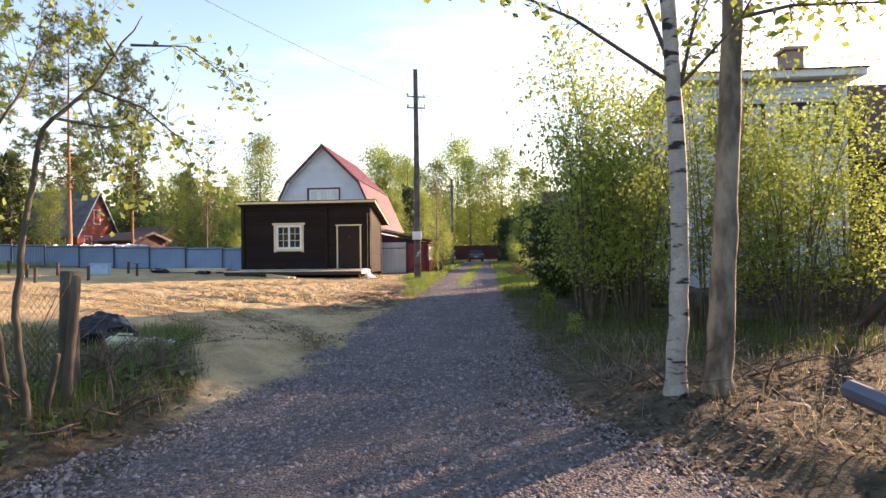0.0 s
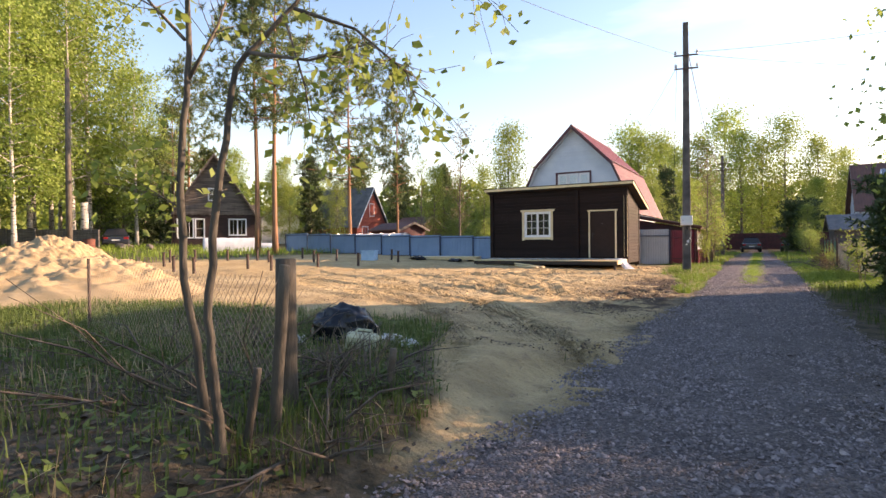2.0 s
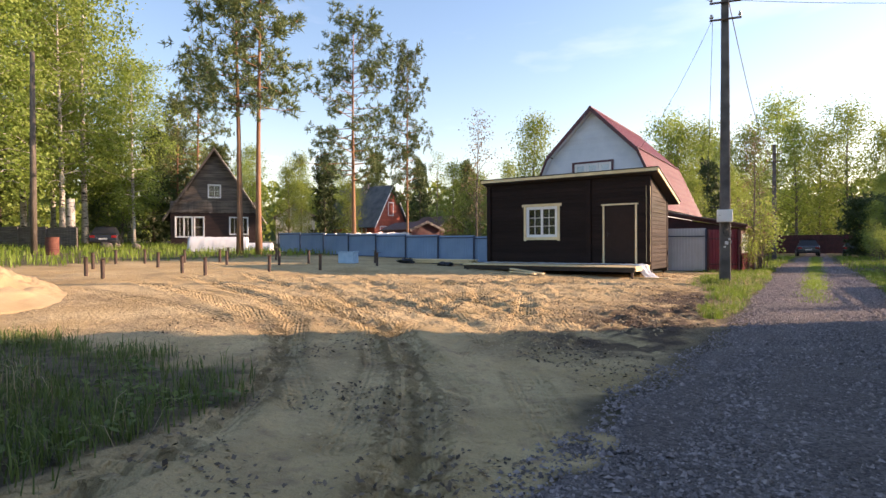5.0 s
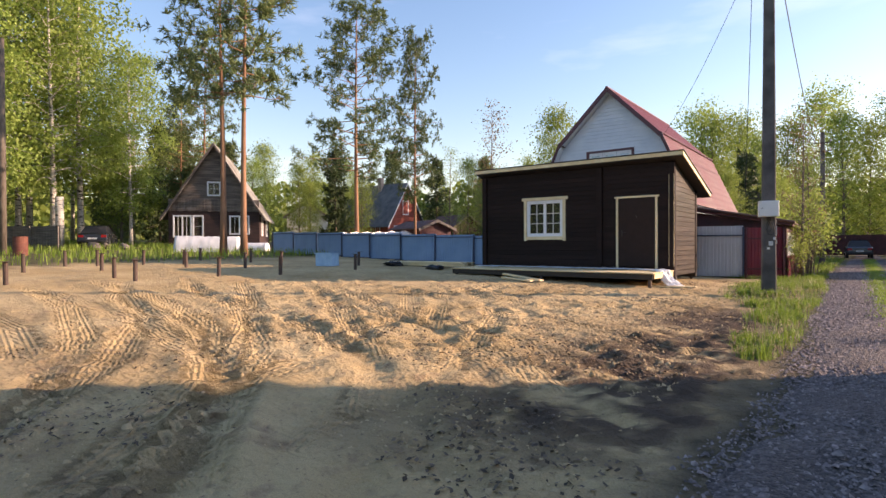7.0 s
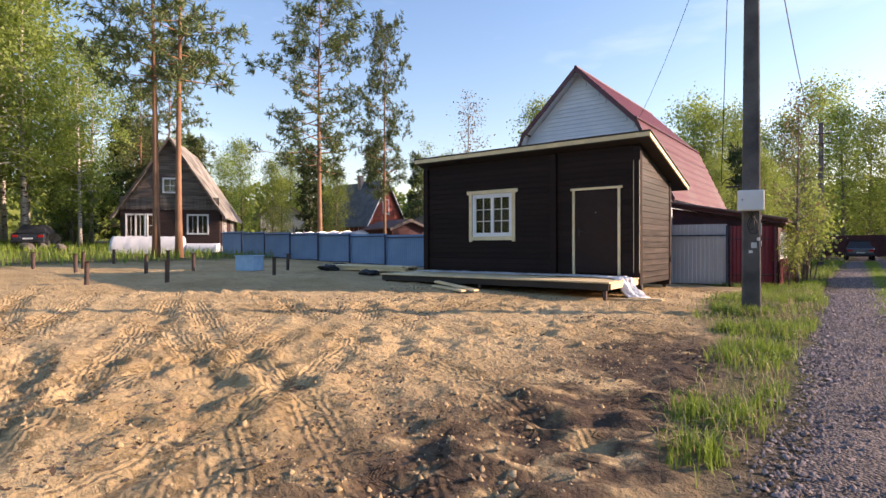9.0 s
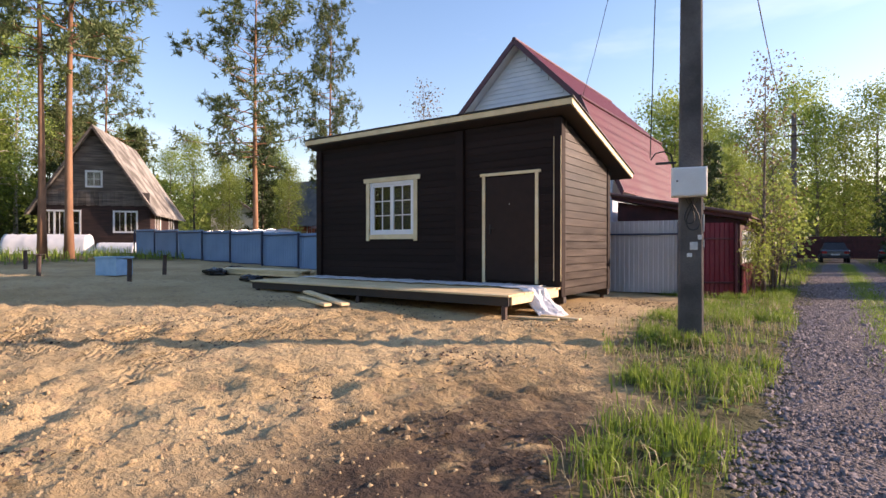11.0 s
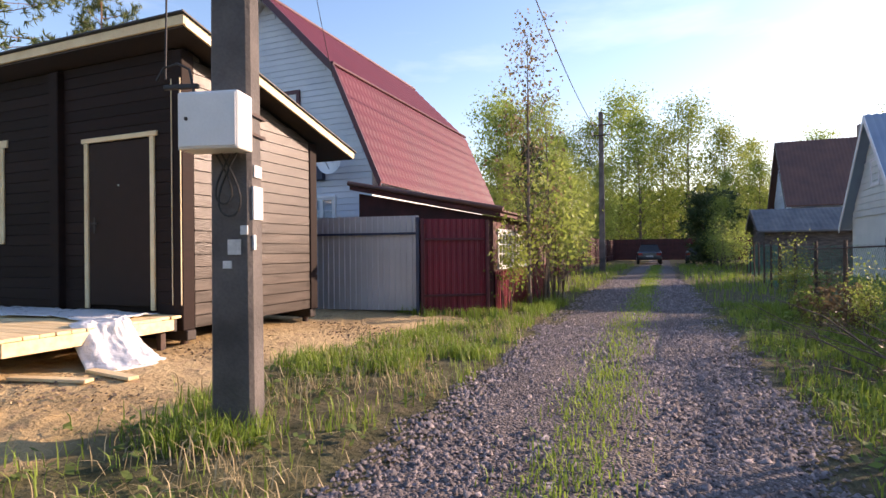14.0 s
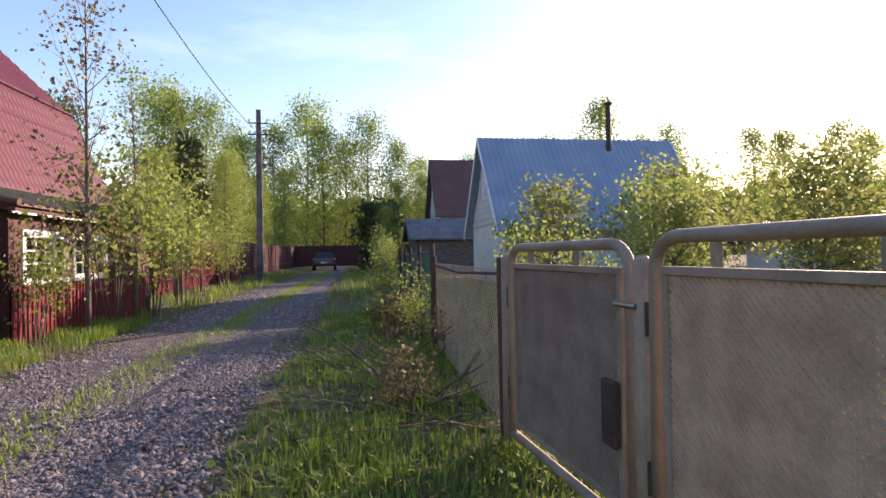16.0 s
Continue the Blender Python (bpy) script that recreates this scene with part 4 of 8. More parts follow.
# lumber stack
stack = thing("lumber_stack", pose(-15.3, 26.9, gz(-15.3, 26.9)), "low stack of fresh yellow sawn boards on the sand", "lumber")
for k in range(3):
    g = Geo()
    x = -1.5 + 1.5 * k
    g.box(x - 0.05, x + 0.05, -0.42, 0.42, -0.04, 0.05, 0.004)
    part("bearer", g, "old_wood", stack)
for lay in range(3):
    for k in range(5 - lay % 2):
        g = Geo()
        s = random.uniform(-0.15, 0.15)
        g.box(-1.9 + s, 1.9 + s, -0.4 + 0.165 * k, -0.4 + 0.165 * k + 0.15, 0.052 + 0.055 * lay, 0.102 + 0.055 * lay, 0.004)
        part("board", g, "pine_wood", stack)
# blue tub
tub = thing("plastic_tub", pose(-18.2, 24.1, gz(-18.2, 24.1), 0, 0, 20), "light blue plastic tub standing on the sand", "tub")
g = Geo()
for a, b, c, d in ((-0.36, 0.36, -0.28, -0.255), (-0.36, 0.36, 0.255, 0.28), (-0.36, -0.335, -0.255, 0.255), (0.335, 0.36, -0.255, 0.255), (-0.335, 0.335, -0.255, 0.255)):
    g.box(a, b, c, d, 0.0, 0.5 if abs(a - b) < 0.05 or abs(c - d) < 0.05 else 0.03, 0.006)
part("body", g, "tub", tub)
g = Geo()
for a, b, c, d in ((-0.39, 0.39, -0.31, -0.27), (-0.39, 0.39, 0.27, 0.31), (-0.39, -0.35, -0.27, 0.27), (0.35, 0.39, -0.27, 0.27)):
    g.box(a, b, c, d, 0.48, 0.52, 0.006)
part("rim", g, "tub", tub, "pale blue rolled rim")
# steel screw piles standing out of the sand
g = Geo()
g.tube([(0, 0, -0.4), (0, 0, 0.56)], 0.055, 12)
first = thing("foundation_pile", pose(-16.9, 16.4, gr(-16.9, 16.4)), "dark steel foundation pile standing out of the sand", "pile", "foundation piles on the lot")
part("shaft", g, "rust_steel", first)
g = Geo()
g.box(-0.11, 0.11, -0.11, 0.11, 0.561, 0.573, 0.002)
part("cap_plate", g, "rust_steel", first, "square steel cap plate")
for x, y in ((-21.9, 15.3), (-18.2, 16.4), (-16.6, 18.6), (-20.8, 19.8), (-19.3, 21.2), (-15.7, 20.1), (-16.0, 23.5), (-23.2, 19.4), (-23.7, 18.0), (-24.4, 17.2), (-22.5, 20.6), (-24.4, 22.3), (-19.1, 22.6), (-19.3, 14.0), (-18.0, 13.9), (-21.2, 17.2), (-22.0, 23.2), (-17.6, 25.2)):
    copy_thing(first, pose(x, y, gr(x, y), random.uniform(-1.5, 1.5), random.uniform(-1.5, 1.5), random.uniform(0, 90)))


# ---- power poles and wires ----
def hang(g, a, b, sag, r=0.008, n=22, sides=5):
    a, b = Vector(a), Vector(b)
    g.tube([a.lerp(b, k / n) - Vector((0, 0, sag * 4 * (k / n) * (1 - k / n))) for k in range(n + 1)], r, sides)
    return g


def pole_body(h, wb, wt):
    g = Geo()
    V, F = [], []
    lv = 14
    for i in range(lv + 1):
        t = i / lv
        w = (wb + (wt - wb) * t) / 2
        d = w * 0.6
        c = w * 0.16
        for x, y in ((-w, -d + c), (-w + c, -d), (w - c, -d), (w, -d + c), (w, d - c), (w - c, d), (-w + c, d), (-w, d - c)):
            V.append((x + 0.004 * math.sin(7 * t + x * 30), y, -0.5 + (h + 0.5) * t))
    for i in range(lv):
        for k in range(8):
            F.append((i * 8 + k, i * 8 + (k + 1) % 8, (i + 1) * 8 + (k + 1) % 8, (i + 1) * 8 + k))
    F += [tuple(range(8)), tuple(lv * 8 + k for k in range(8))]
    return g.add(V, F)


def pole_top(pl, h):
    for z, s in ((h - 1.25, 1), (h - 1.75, -1)):
        g = Geo()
        g.box(-0.42, 0.42, -0.14, -0.09, z, z + 0.05, 0.004)
        arm = part("crossarm", g, "rust_steel", pl, "rusty steel crossarm")
        for x in (-0.38, 0.38):
            g = Geo()
            g.tube([(x, -0.115, z + 0.05), (x, -0.115, z + 0.10)], 0.012, 8)
            g.tube([(x, -0.115, z + 0.09), (x, -0.115, z + 0.12), (x, -0.115, z + 0.15), (x, -0.115, z + 0.20)], [0.045, 0.05, 0.03, 0.035], 10)
            part("insulator", g, "lens", arm, "pale porcelain insulator")


PX, PY = -3.27, 24.5
PZ = gz(PX, PY)
pl = thing("power_pole", pose(PX, PY, PZ, 0, 0, 14), "tall grey-brown concrete power pole standing in the grass beside the lane", "power pole")
part("shaft", pole_body(9.55, 0.315, 0.18), "concrete", pl)
pole_top(pl, 9.5)
g = Geo()
g.box(-0.235, 0.17, -0.29, -0.105, 1.83, 2.19, 0.008)
box = part("meter_box", g, "white_box", pl, "white metal meter box")
g = Geo()
g.box(-0.222, 0.157, -0.298, -0.2905, 1.845, 2.175, 0.004)
part("box_door", g, "white_box", box, "white box door")
g = Geo()
g.tube([(-0.17, -0.304, 2.02), (-0.17, -0.292, 2.02)], 0.012, 10)
part("lock", g, "rust_steel", box, "small dark lock")
g = Geo()
for z in (1.95, 2.08):
    for a, b, c, d in ((-0.16, 0.16, -0.104, -0.097), (-0.16, 0.16, 0.097, 0.104), (-0.16, -0.153, -0.097, 0.097), (0.153, 0.16, -0.097, 0.097)):
        g.box(a, b, c, d, z, z + 0.02)
part("strap", g, "rust_steel", pl, "rusty steel strap")
for k, (a, b, r) in enumerate((((-0.05, -0.2, 1.82), (0.05, -0.18, 1.80), 0.16), ((-0.02, -0.2, 1.84), (0.10, -0.19, 1.84), 0.21))):
    g = Geo()
    g.tube([(a[0] + (b[0] - a[0]) * t + r * 0.5 * math.sin(6.283 * t) - 0.02, -0.13, a[2] - r * 2.0 * math.sin(math.pi * t)) for t in [i / 16 for i in range(17)]], 0.007, 6)
    part("cable_loop", g, "cable", pl, "looped black cable")
g = Geo()
g.tube([(-0.48, -0.14, 2.32), (-0.42, -0.15, 2.40), (-0.32, -0.15, 2.42), (-0.24, -0.15, 2.38), (-0.2, -0.15, 2.19)], 0.009, 6)
g.box(-0.42, -0.18, -0.16, -0.13, 2.255, 2.285, 0.003)
part("cable_bracket", g, "cable", pl, "black cable clamp with a bent lead")
for x, z, w, h in ((0.03, 1.17, 0.09, 0.10), (-0.02, 1.08, 0.06, 0.05), (0.10, 1.3, 0.05, 0.06)):
    g = Geo()
    g.box(x - w / 2, x + w / 2, -0.099, -0.088, z, z + h, 0.001)
    part("torn_notice", g, "paper", pl, "torn remains of a paper notice")
for y, z, w, h in ((0.0, 1.40, 0.13, 0.22), (0.0, 1.68, 0.10, 0.08), (-0.05, 1.2, 0.03, 0.1)):
    g = Geo()
    g.box(0.140, 0.1535, y - w / 2, y + w / 2, z, z + h, 0.001)
    part("paper_notice", g, "paper", pl, "torn white paper notice")
pl2 = thing("power_pole", pose(-3.35, 48.6, gz(-3.35, 48.6), 0, 0, 4), "distant grey power pole beside the lane", "power pole")
part("shaft", pole_body(7.7, 0.30, 0.20), "concrete", pl2)
pole_top(pl2, 8.3)
pl3 = thing("bare_pole", pose(-35.0, 18.0, gz(-35, 18)), "bare pale wooden pole standing before the birches", "pole")
g = Geo()
g.tube([(0, 0, -0.4), (0.02, 0, 5), (0.06, 0, 10.6)], [0.17, 0.15, 0.11], 10)
part("shaft", g, "bark", pl3, smooth=True)
TOP = PZ + 8.35


def wire(a, b, sag, label, r=0.007):
    g = Geo()
    a0 = Vector(a)
    hang(g, (0, 0, 0), Vector(b) - a0, sag, r)
    solo("overhead_wire", g, "cable", Matrix.Translation(a0), label, "wire", "overhead wires")


wire((PX + 0.1, PY - 0.1, TOP), (-3.35 - 0.2, 48.5, 0.22 + 6.85), 0.75, "thick black overhead cable between the two poles", 0.014)
wire((PX - 0.3, PY - 0.1, TOP), (-14.0, -3.0, 9.4), 0.6, "thin black overhead wire crossing the lot")
wire((PX + 0.3, PY - 0.1, TOP), (9.3, 17.9, 6.4), 0.3, "thin black service wire to a neighbouring house")
wire((PX + 0.3, PY, TOP - 0.05), (10.5, 26.05, 6.5), 0.4, "thin black service wire to a neighbouring house")
wire((PX - 0.3, PY, TOP - 0.4), (-8.15, 33.1, 5.7), 0.35, "thin black service wire to the red-roofed house")
wire((PX - 0.3, PY - 0.16, TOP - 0.4), (PX - 0.46, PY - 0.16, PZ + 2.36), 0.05, "thin black lead hanging down the pole")


# ---- the red-roofed house behind the cabin ----
def build_gambrel():
    ho = thing("gambrel_house", pose(-10.45, 38, gz(-10.45, 38)), "pale siding house with a wine-red metal gambrel roof", "house")
    inv = ho.matrix_world.inverted()
    cx, fy, by = -10.29, 33.27, 42.1
    prof = [(0.0, 8.14), (2.24, 5.9), (3.53, 2.98)]

    def top(a):
        d = abs(a - cx)
        if d < prof[1][0]:
            return prof[0][1] + (prof[1][1] - prof[0][1]) * d / prof[1][0] - 0.08
        return prof[1][1] + (prof[2][1] - prof[1][1]) * (d - prof[1][0]) / (prof[2][0] - prof[1][0]) - 0.1
    core = Geo()
    core.prism([(cx - 3.1, 0.2), (cx + 3.1, 0.2), (cx + 3.1, 3.85), (cx + 2.2, 5.82), (cx, 8.02), (cx - 2.2, 5.82), (cx - 3.1, 3.85)], "y", fy + 0.034, by - 0.1)
    part("wall_core", core, "siding", ho, m=inv)
    wins = ((cx - 0.95, cx + 0.98, 4.62, 5.46), (-9.05, -8.2, 2.05, 2.80))
    planks(ho, "siding", "x", (cx - 3.12, cx + 3.12), (fy, fy + 0.03), 0.25, 7.9, 0.155, gap=0.012, top=top, inv=inv, name="siding_board")
    for k in range(3):
        u = cx - 0.92 + 0.63 * k
        window_unit(ho, inv, "x", u, u + 0.60, fy - 0.04, -1, wins[0][2], wins[0][3], cols=1, rows=2, sashes=1, curtain=True)
    for u0, u1, h0, h1 in ((cx - 1.05, cx + 1.05, 5.46, 5.56), (cx - 1.05, cx + 1.05, 4.52, 4.62), (cx - 1.05, cx - 0.93, 4.62, 5.46), (cx + 0.96, cx + 1.05, 4.62, 5.46)):
        g = Geo()
        g.box(u0, u1, fy - 0.07, fy - 0.005, h0, h1, 0.004)
        part("window_trim", g, "maroon_trim", ho, "maroon window trim", m=inv)
    window_unit(ho, inv, "x", wins[1][0], wins[1][1], fy - 0.04, -1, wins[1][2], wins[1][3], cols=1, rows=2, sashes=2)
    # roof slopes of metal tile
    for side in (-1, 1):
        for (d0, z0), (d1, z1) in zip(prof[:-1], prof[1:]):
            ln = math.hypot(d1 - d0, z1 - z0)
            ys = np.arange(fy - 0.38, by + 0.35, 0.036)
            st = np.linspace(0, 1, int(ln / 0.35) * 3 + 1)
            row = np.arange(len(st))
            nx, nz = (z0 - z1) / ln, (d1 - d0) / ln
            Yg, S = np.meshgrid(ys, st)
            Rg = np.repeat(row[:, None] % 3, len(ys), 1)
            lift = 0.016 * np.cos(Yg * 2 * math.pi / 0.19) + np.where(Rg == 2, 0.022, np.where(Rg == 1, 0.010, 0.0)) + 0.03
            Xg = cx + side * (d0 + (d1 - d0) * S + nx * lift)
            Zg = z0 + (z1 - z0) * S + nz * lift
            n = len(ys)
            i = np.arange(n * (len(st) - 1)).reshape(len(st) - 1, n)[:, :-1].ravel()
            q = np.stack([i, i + 1, i + n + 1, i + n], 1)
            me = quad_mesh("roof_slope", np.stack([Xg.ravel(), Yg.ravel(), Zg.ravel()], 1), q, True)
            me.materials.append(M["red_roof"])
            slope = part("roof_slope", me, "red_roof", ho, "wine-red metal tile roofing", m=inv)
            g = Geo()
            de, ze = d0 + (d1 - d0) * 0.95, z0 + (z1 - z0) * 0.95
            g.prism([(cx + side * d0, z0 - 0.10), (cx + side * de, ze - 0.08), (cx + side * de, ze + 0.005), (cx + side * d0, z0 + 0.005)], "y", fy - 0.34, by + 0.3)
            part("roof_boarding", g, "white", slope, "white soffit boarding")
            g = Geo()
            g.prism([(cx + side * d0, z0 - 0.13), (cx + side * d1, z1 - 0.13), (cx + side * (d1 + nx * 0.05), z1 + 0.07), (cx + side * (d0 + nx * 0.05), z0 + 0.07)], "y", fy - 0.40, fy - 0.35)
            part("verge_trim", g, "maroon_trim", slope, "dark maroon verge trim")
    g = Geo()
    g.tube([(cx, fy - 0.4, 8.19), (cx, by + 0.35, 8.19)], 0.07, 10)
    part("ridge_cap", g, "maroon_trim", ho, "maroon ridge cap", m=inv)
    for s in (-1, 1):
        g = Geo()
        g.tube([(cx + s * 2.27, fy - 0.4, 5.98), (cx + s * 2.27, by + 0.35, 5.98)], 0.04, 8)
        part("kink_flashing", g, "maroon_trim", ho, "maroon flashing", m=inv)
    # lean-to veranda on the lane side
    def ltop(a):
        return 2.72 - 0.2 * (a + 6.4)
    lx, rx, ly, ry = -6.4, -3.55, 31.35, 36.2
    lab = "dark maroon boarded veranda wall"
    part("veranda_wall", Geo().prism([(lx, 0.2), (rx, 0.2), (rx, ltop(rx) - 0.14), (lx, ltop(lx) - 0.14)], "y", ly, ly + 0.15), "maroon_wood", ho, lab, m=inv)
    part("veranda_wall", Geo().box(lx, lx + 0.15, ly + 0.15, ry, 0.2, ltop(lx) - 0.18), "maroon_wood", ho, lab, m=inv)
    for y0, y1, z0, z1 in ((ly + 0.15, ry, 0.2, 1.02), (ly + 0.15, ry, 1.80, ltop(rx) - 0.14), (ly + 0.15, ly + 0.27, 1.02, 1.80), (32.85, 32.97, 1.02, 1.80), (34.2, ry, 1.02, 1.80)):
        part("veranda_wall", Geo().box(rx - 0.2, rx, y0, y1, z0, z1), "maroon_wood", ho, lab, m=inv)
    for y in (31.63, 32.98):
        window_unit(ho, inv, "y", y, y + 1.2, rx + 0.01, 1, 1.02, 1.80, cols=4, rows=3, sashes=1, curtain=True)
    sh = corrugated(ry - ly, 0.80)
    part("skirt_sheet", sh, "red_sheet", ho, "crimson profiled metal skirting", m=inv @ run_pose((rx + 0.03, ry), (rx + 0.03, ly), 0.2))
    g = Geo()
    g.prism([(lx - 0.1, ltop(lx - 0.1) - 0.10), (rx + 0.2, ltop(rx + 0.2) - 0.10), (rx + 0.2, ltop(rx + 0.2) - 0.02), (lx - 0.1, ltop(lx - 0.1) - 0.02)], "y", ly - 0.2, ry + 0.2)
    vr = part("veranda_roof", g, "maroon_wood", ho, "dark boards under the veranda roof", m=inv)
    g = Geo()
    ys = [ly - 0.22 + 0.1 * k for k in range(55)]
    for k, (a, b) in enumerate(zip(ys[:-1], ys[1:])):
        up = 0.02 if k % 2 else 0.0
        g.box(lx - 0.12, rx + 0.26, a, b, 0, 0.012 + up, 0, Matrix(((1, 0, 0, 0), (0, 1, 0, 0), (-0.2, 0, 1, 2.72 - 0.2 * 6.4 - 0.015), (0, 0, 0, 1))))
    part("veranda_roofing", g, "brown_roof", vr, "brown corrugated roofing")
    g = Geo()
    g.tube([(lx - 0.12, ly - 0.22, ltop(lx) + 0.05), (rx + 0.26, ly - 0.22, ltop(rx + 0.26) + 0.03)], 0.05, 10)
    part("verge_roll", g, "brown_roof", vr, "rounded brown verge trim")
    # dish and junction box on the front wall
    g = Geo()
    for i in range(6):
        g.tube([(-8.1, fy - 0.32 - 0.02 * (i / 5) ** 2 * 5, 3.62), (-8.1, fy - 0.325 - 0.02 * ((i + 1) / 5) ** 2 * 5, 3.62)], [0.05 + 0.05 * i, 0.05 + 0.05 * (i + 1)], 20, False)
    dish = part("satellite_dish", g, "white", ho, "small white satellite dish", m=inv)
    g = Geo()
    g.tube([(-8.1, fy - 0.3, 3.6), (-8.1, fy - 0.05, 3.5)], 0.02, 8)
    g.tube([(-8.1, fy - 0.45, 3.4), (-8.1, fy - 0.6, 3.55)], 0.012, 6)
    part("dish_arm", g, "steel", dish, "grey steel arm")
    g = Geo()
    g.box(-8.75, -8.5, fy - 0.16, fy - 0.01, 3.2, 3.55, 0.01)
    part("junction_box", g, "blue_dark", ho, "dark junction box", m=inv)


build_gambrel()


# ---- fences ----
def sheet_fence(name, a, b, h, mat, label, panel=2.4, rails=(0.25, 0.8), post_mat="blue_dark", posts_front=True, pitch=0.11, group=""):
    ln = math.hypot(b[0] - a[0], b[1] - a[1])
    n = max(1, round(ln / panel))
    za = gz(*a)
    fe = thing(name, run_pose(a, b, za), label, "fence", group)
    dz = (gz(*b) - za) / ln
    step = ln / n
    for k in range(n):
        z = dz * (k + 0.5) * step
        part("sheet", corrugated(step - 0.004, h, pitch), mat, fe, m=pose(k * step, 0, z + 0.03))
        for r in rails:
            g = Geo()
            g.box(k * step + 0.002, (k + 1) * step - 0.002, -0.045, -0.005, z + h * r - 0.02, z + h * r + 0.02, 0.003)
            part("rail", g, post_mat, fe)
    for k in range(n + 1):
        z = dz * k * step
        g = Geo()
        g.box(k * step - 0.03, k * step + 0.03, -0.11, -0.05, z - 0.3, z + h + 0.02, 0.004)
        part("post", g, post_mat, fe)
    return fe


sheet_fence("blue_fence", (-31.0, 30.7), (-12.9, 29.8), 1.28, "blue_sheet", "pale blue sheet-metal fence with dark blue posts and rails", rails=(0.02, 0.94))
sheet_fence("sheet_gate", (-6.75, 30.3), (-4.72, 30.6), 1.72, "galvanised", "grey profiled sheet-metal gate between cabin and red fence", panel=1.9, rails=(0.83,))
sheet_fence("red_fence", (-4.67, 30.6), (-3.66, 31.25), 1.70, "red_sheet", "crimson profiled sheet-metal fence beside the lane", panel=1.5, rails=(0.2, 0.8), post_mat="maroon_trim")
sheet_fence("red_fence", (-4.9, 40.0), (-4.9, 52.0), 1.7, "red_sheet", "crimson profiled sheet-metal fence beside the lane", panel=2.4, post_mat="maroon_trim")
sheet_fence("brown_fence", (-5.6, 52.5), (-5.2, 77.0), 1.9, "maroon_wood", "tall dark brown fence beside the lane's far end", panel=2.6, post_mat="maroon_trim")
sheet_fence("brown_fence", (-5.2, 77.2), (12.0, 77.2), 2.0, "maroon_wood", "tall dark brown fence across the lane's far end", panel=2.6, post_mat="maroon_trim")


def lattice(g, w, h, pitch, t, lean=1.0, round_wire=False):
    """Crossing strands filling a field w by h in the xz plane."""
    for s in (1, -1):
        c = -h if s > 0 else 0.0
        while c < w + (0 if s > 0 else h):
            x0, x1 = c, c + s * h
            z0, z1 = 0.0, h
            pts = []
            for x, z in ((x0, z0), (x1, z1)):
                pts.append([x, z])
            (xa, ya), (xb, yb) = pts
            lo, hi = 0.0, 1.0
            dx = xb - xa
            for lim, sign in ((0.0, 1), (w, -1)):
                if abs(dx) > 1e-9:
                    u = (lim - xa) / dx
                    if dx * sign > 0:
                        lo = max(lo, u)
                    else:
                        hi = min(hi, u)
            if hi - lo > 0.01:
                p = Vector((xa + dx * lo, 0.002 * s, h * lo))
                q = Vector((xa + dx * hi, 0.002 * s, h * hi))
                d = (q - p).normalized()
                nrm = Vector((-d.z, 0, d.x)) * t / 2
                dep = Vector((0, t / 4, 0))
                vs = [p - nrm - dep, p + nrm - dep, q + nrm - dep, q - nrm - dep, p - nrm + dep, p + nrm + dep, q + nrm + dep, q - nrm + dep]
                g.add(vs, [(0, 1, 2, 3), (4, 7, 6, 5), (0, 4, 5, 1), (3, 2, 6, 7), (0, 3, 7, 4), (1, 5, 6, 2)])
            c += pitch
    return g


def bent_frame(g, w, h, r, c=0.12):
    pts = [(0, 0, 0), (0, 0, h - c)]
    for k in range(1, 6):
        a = math.pi / 2 * k / 5
        pts.append((c - c * math.cos(a), 0, h - c + c * math.sin(a)))
    for k in range(0, 6):
        a = math.pi / 2 * k / 5
        pts.append((w - c + c * math.sin(a), 0, h - c + c * math.cos(a)))
    pts += [(w, 0, 0)]
    g.tube(pts, r, 10)
    g.tube([(0, 0, 0.0), (w, 0, 0.0)], r, 10)
    return g


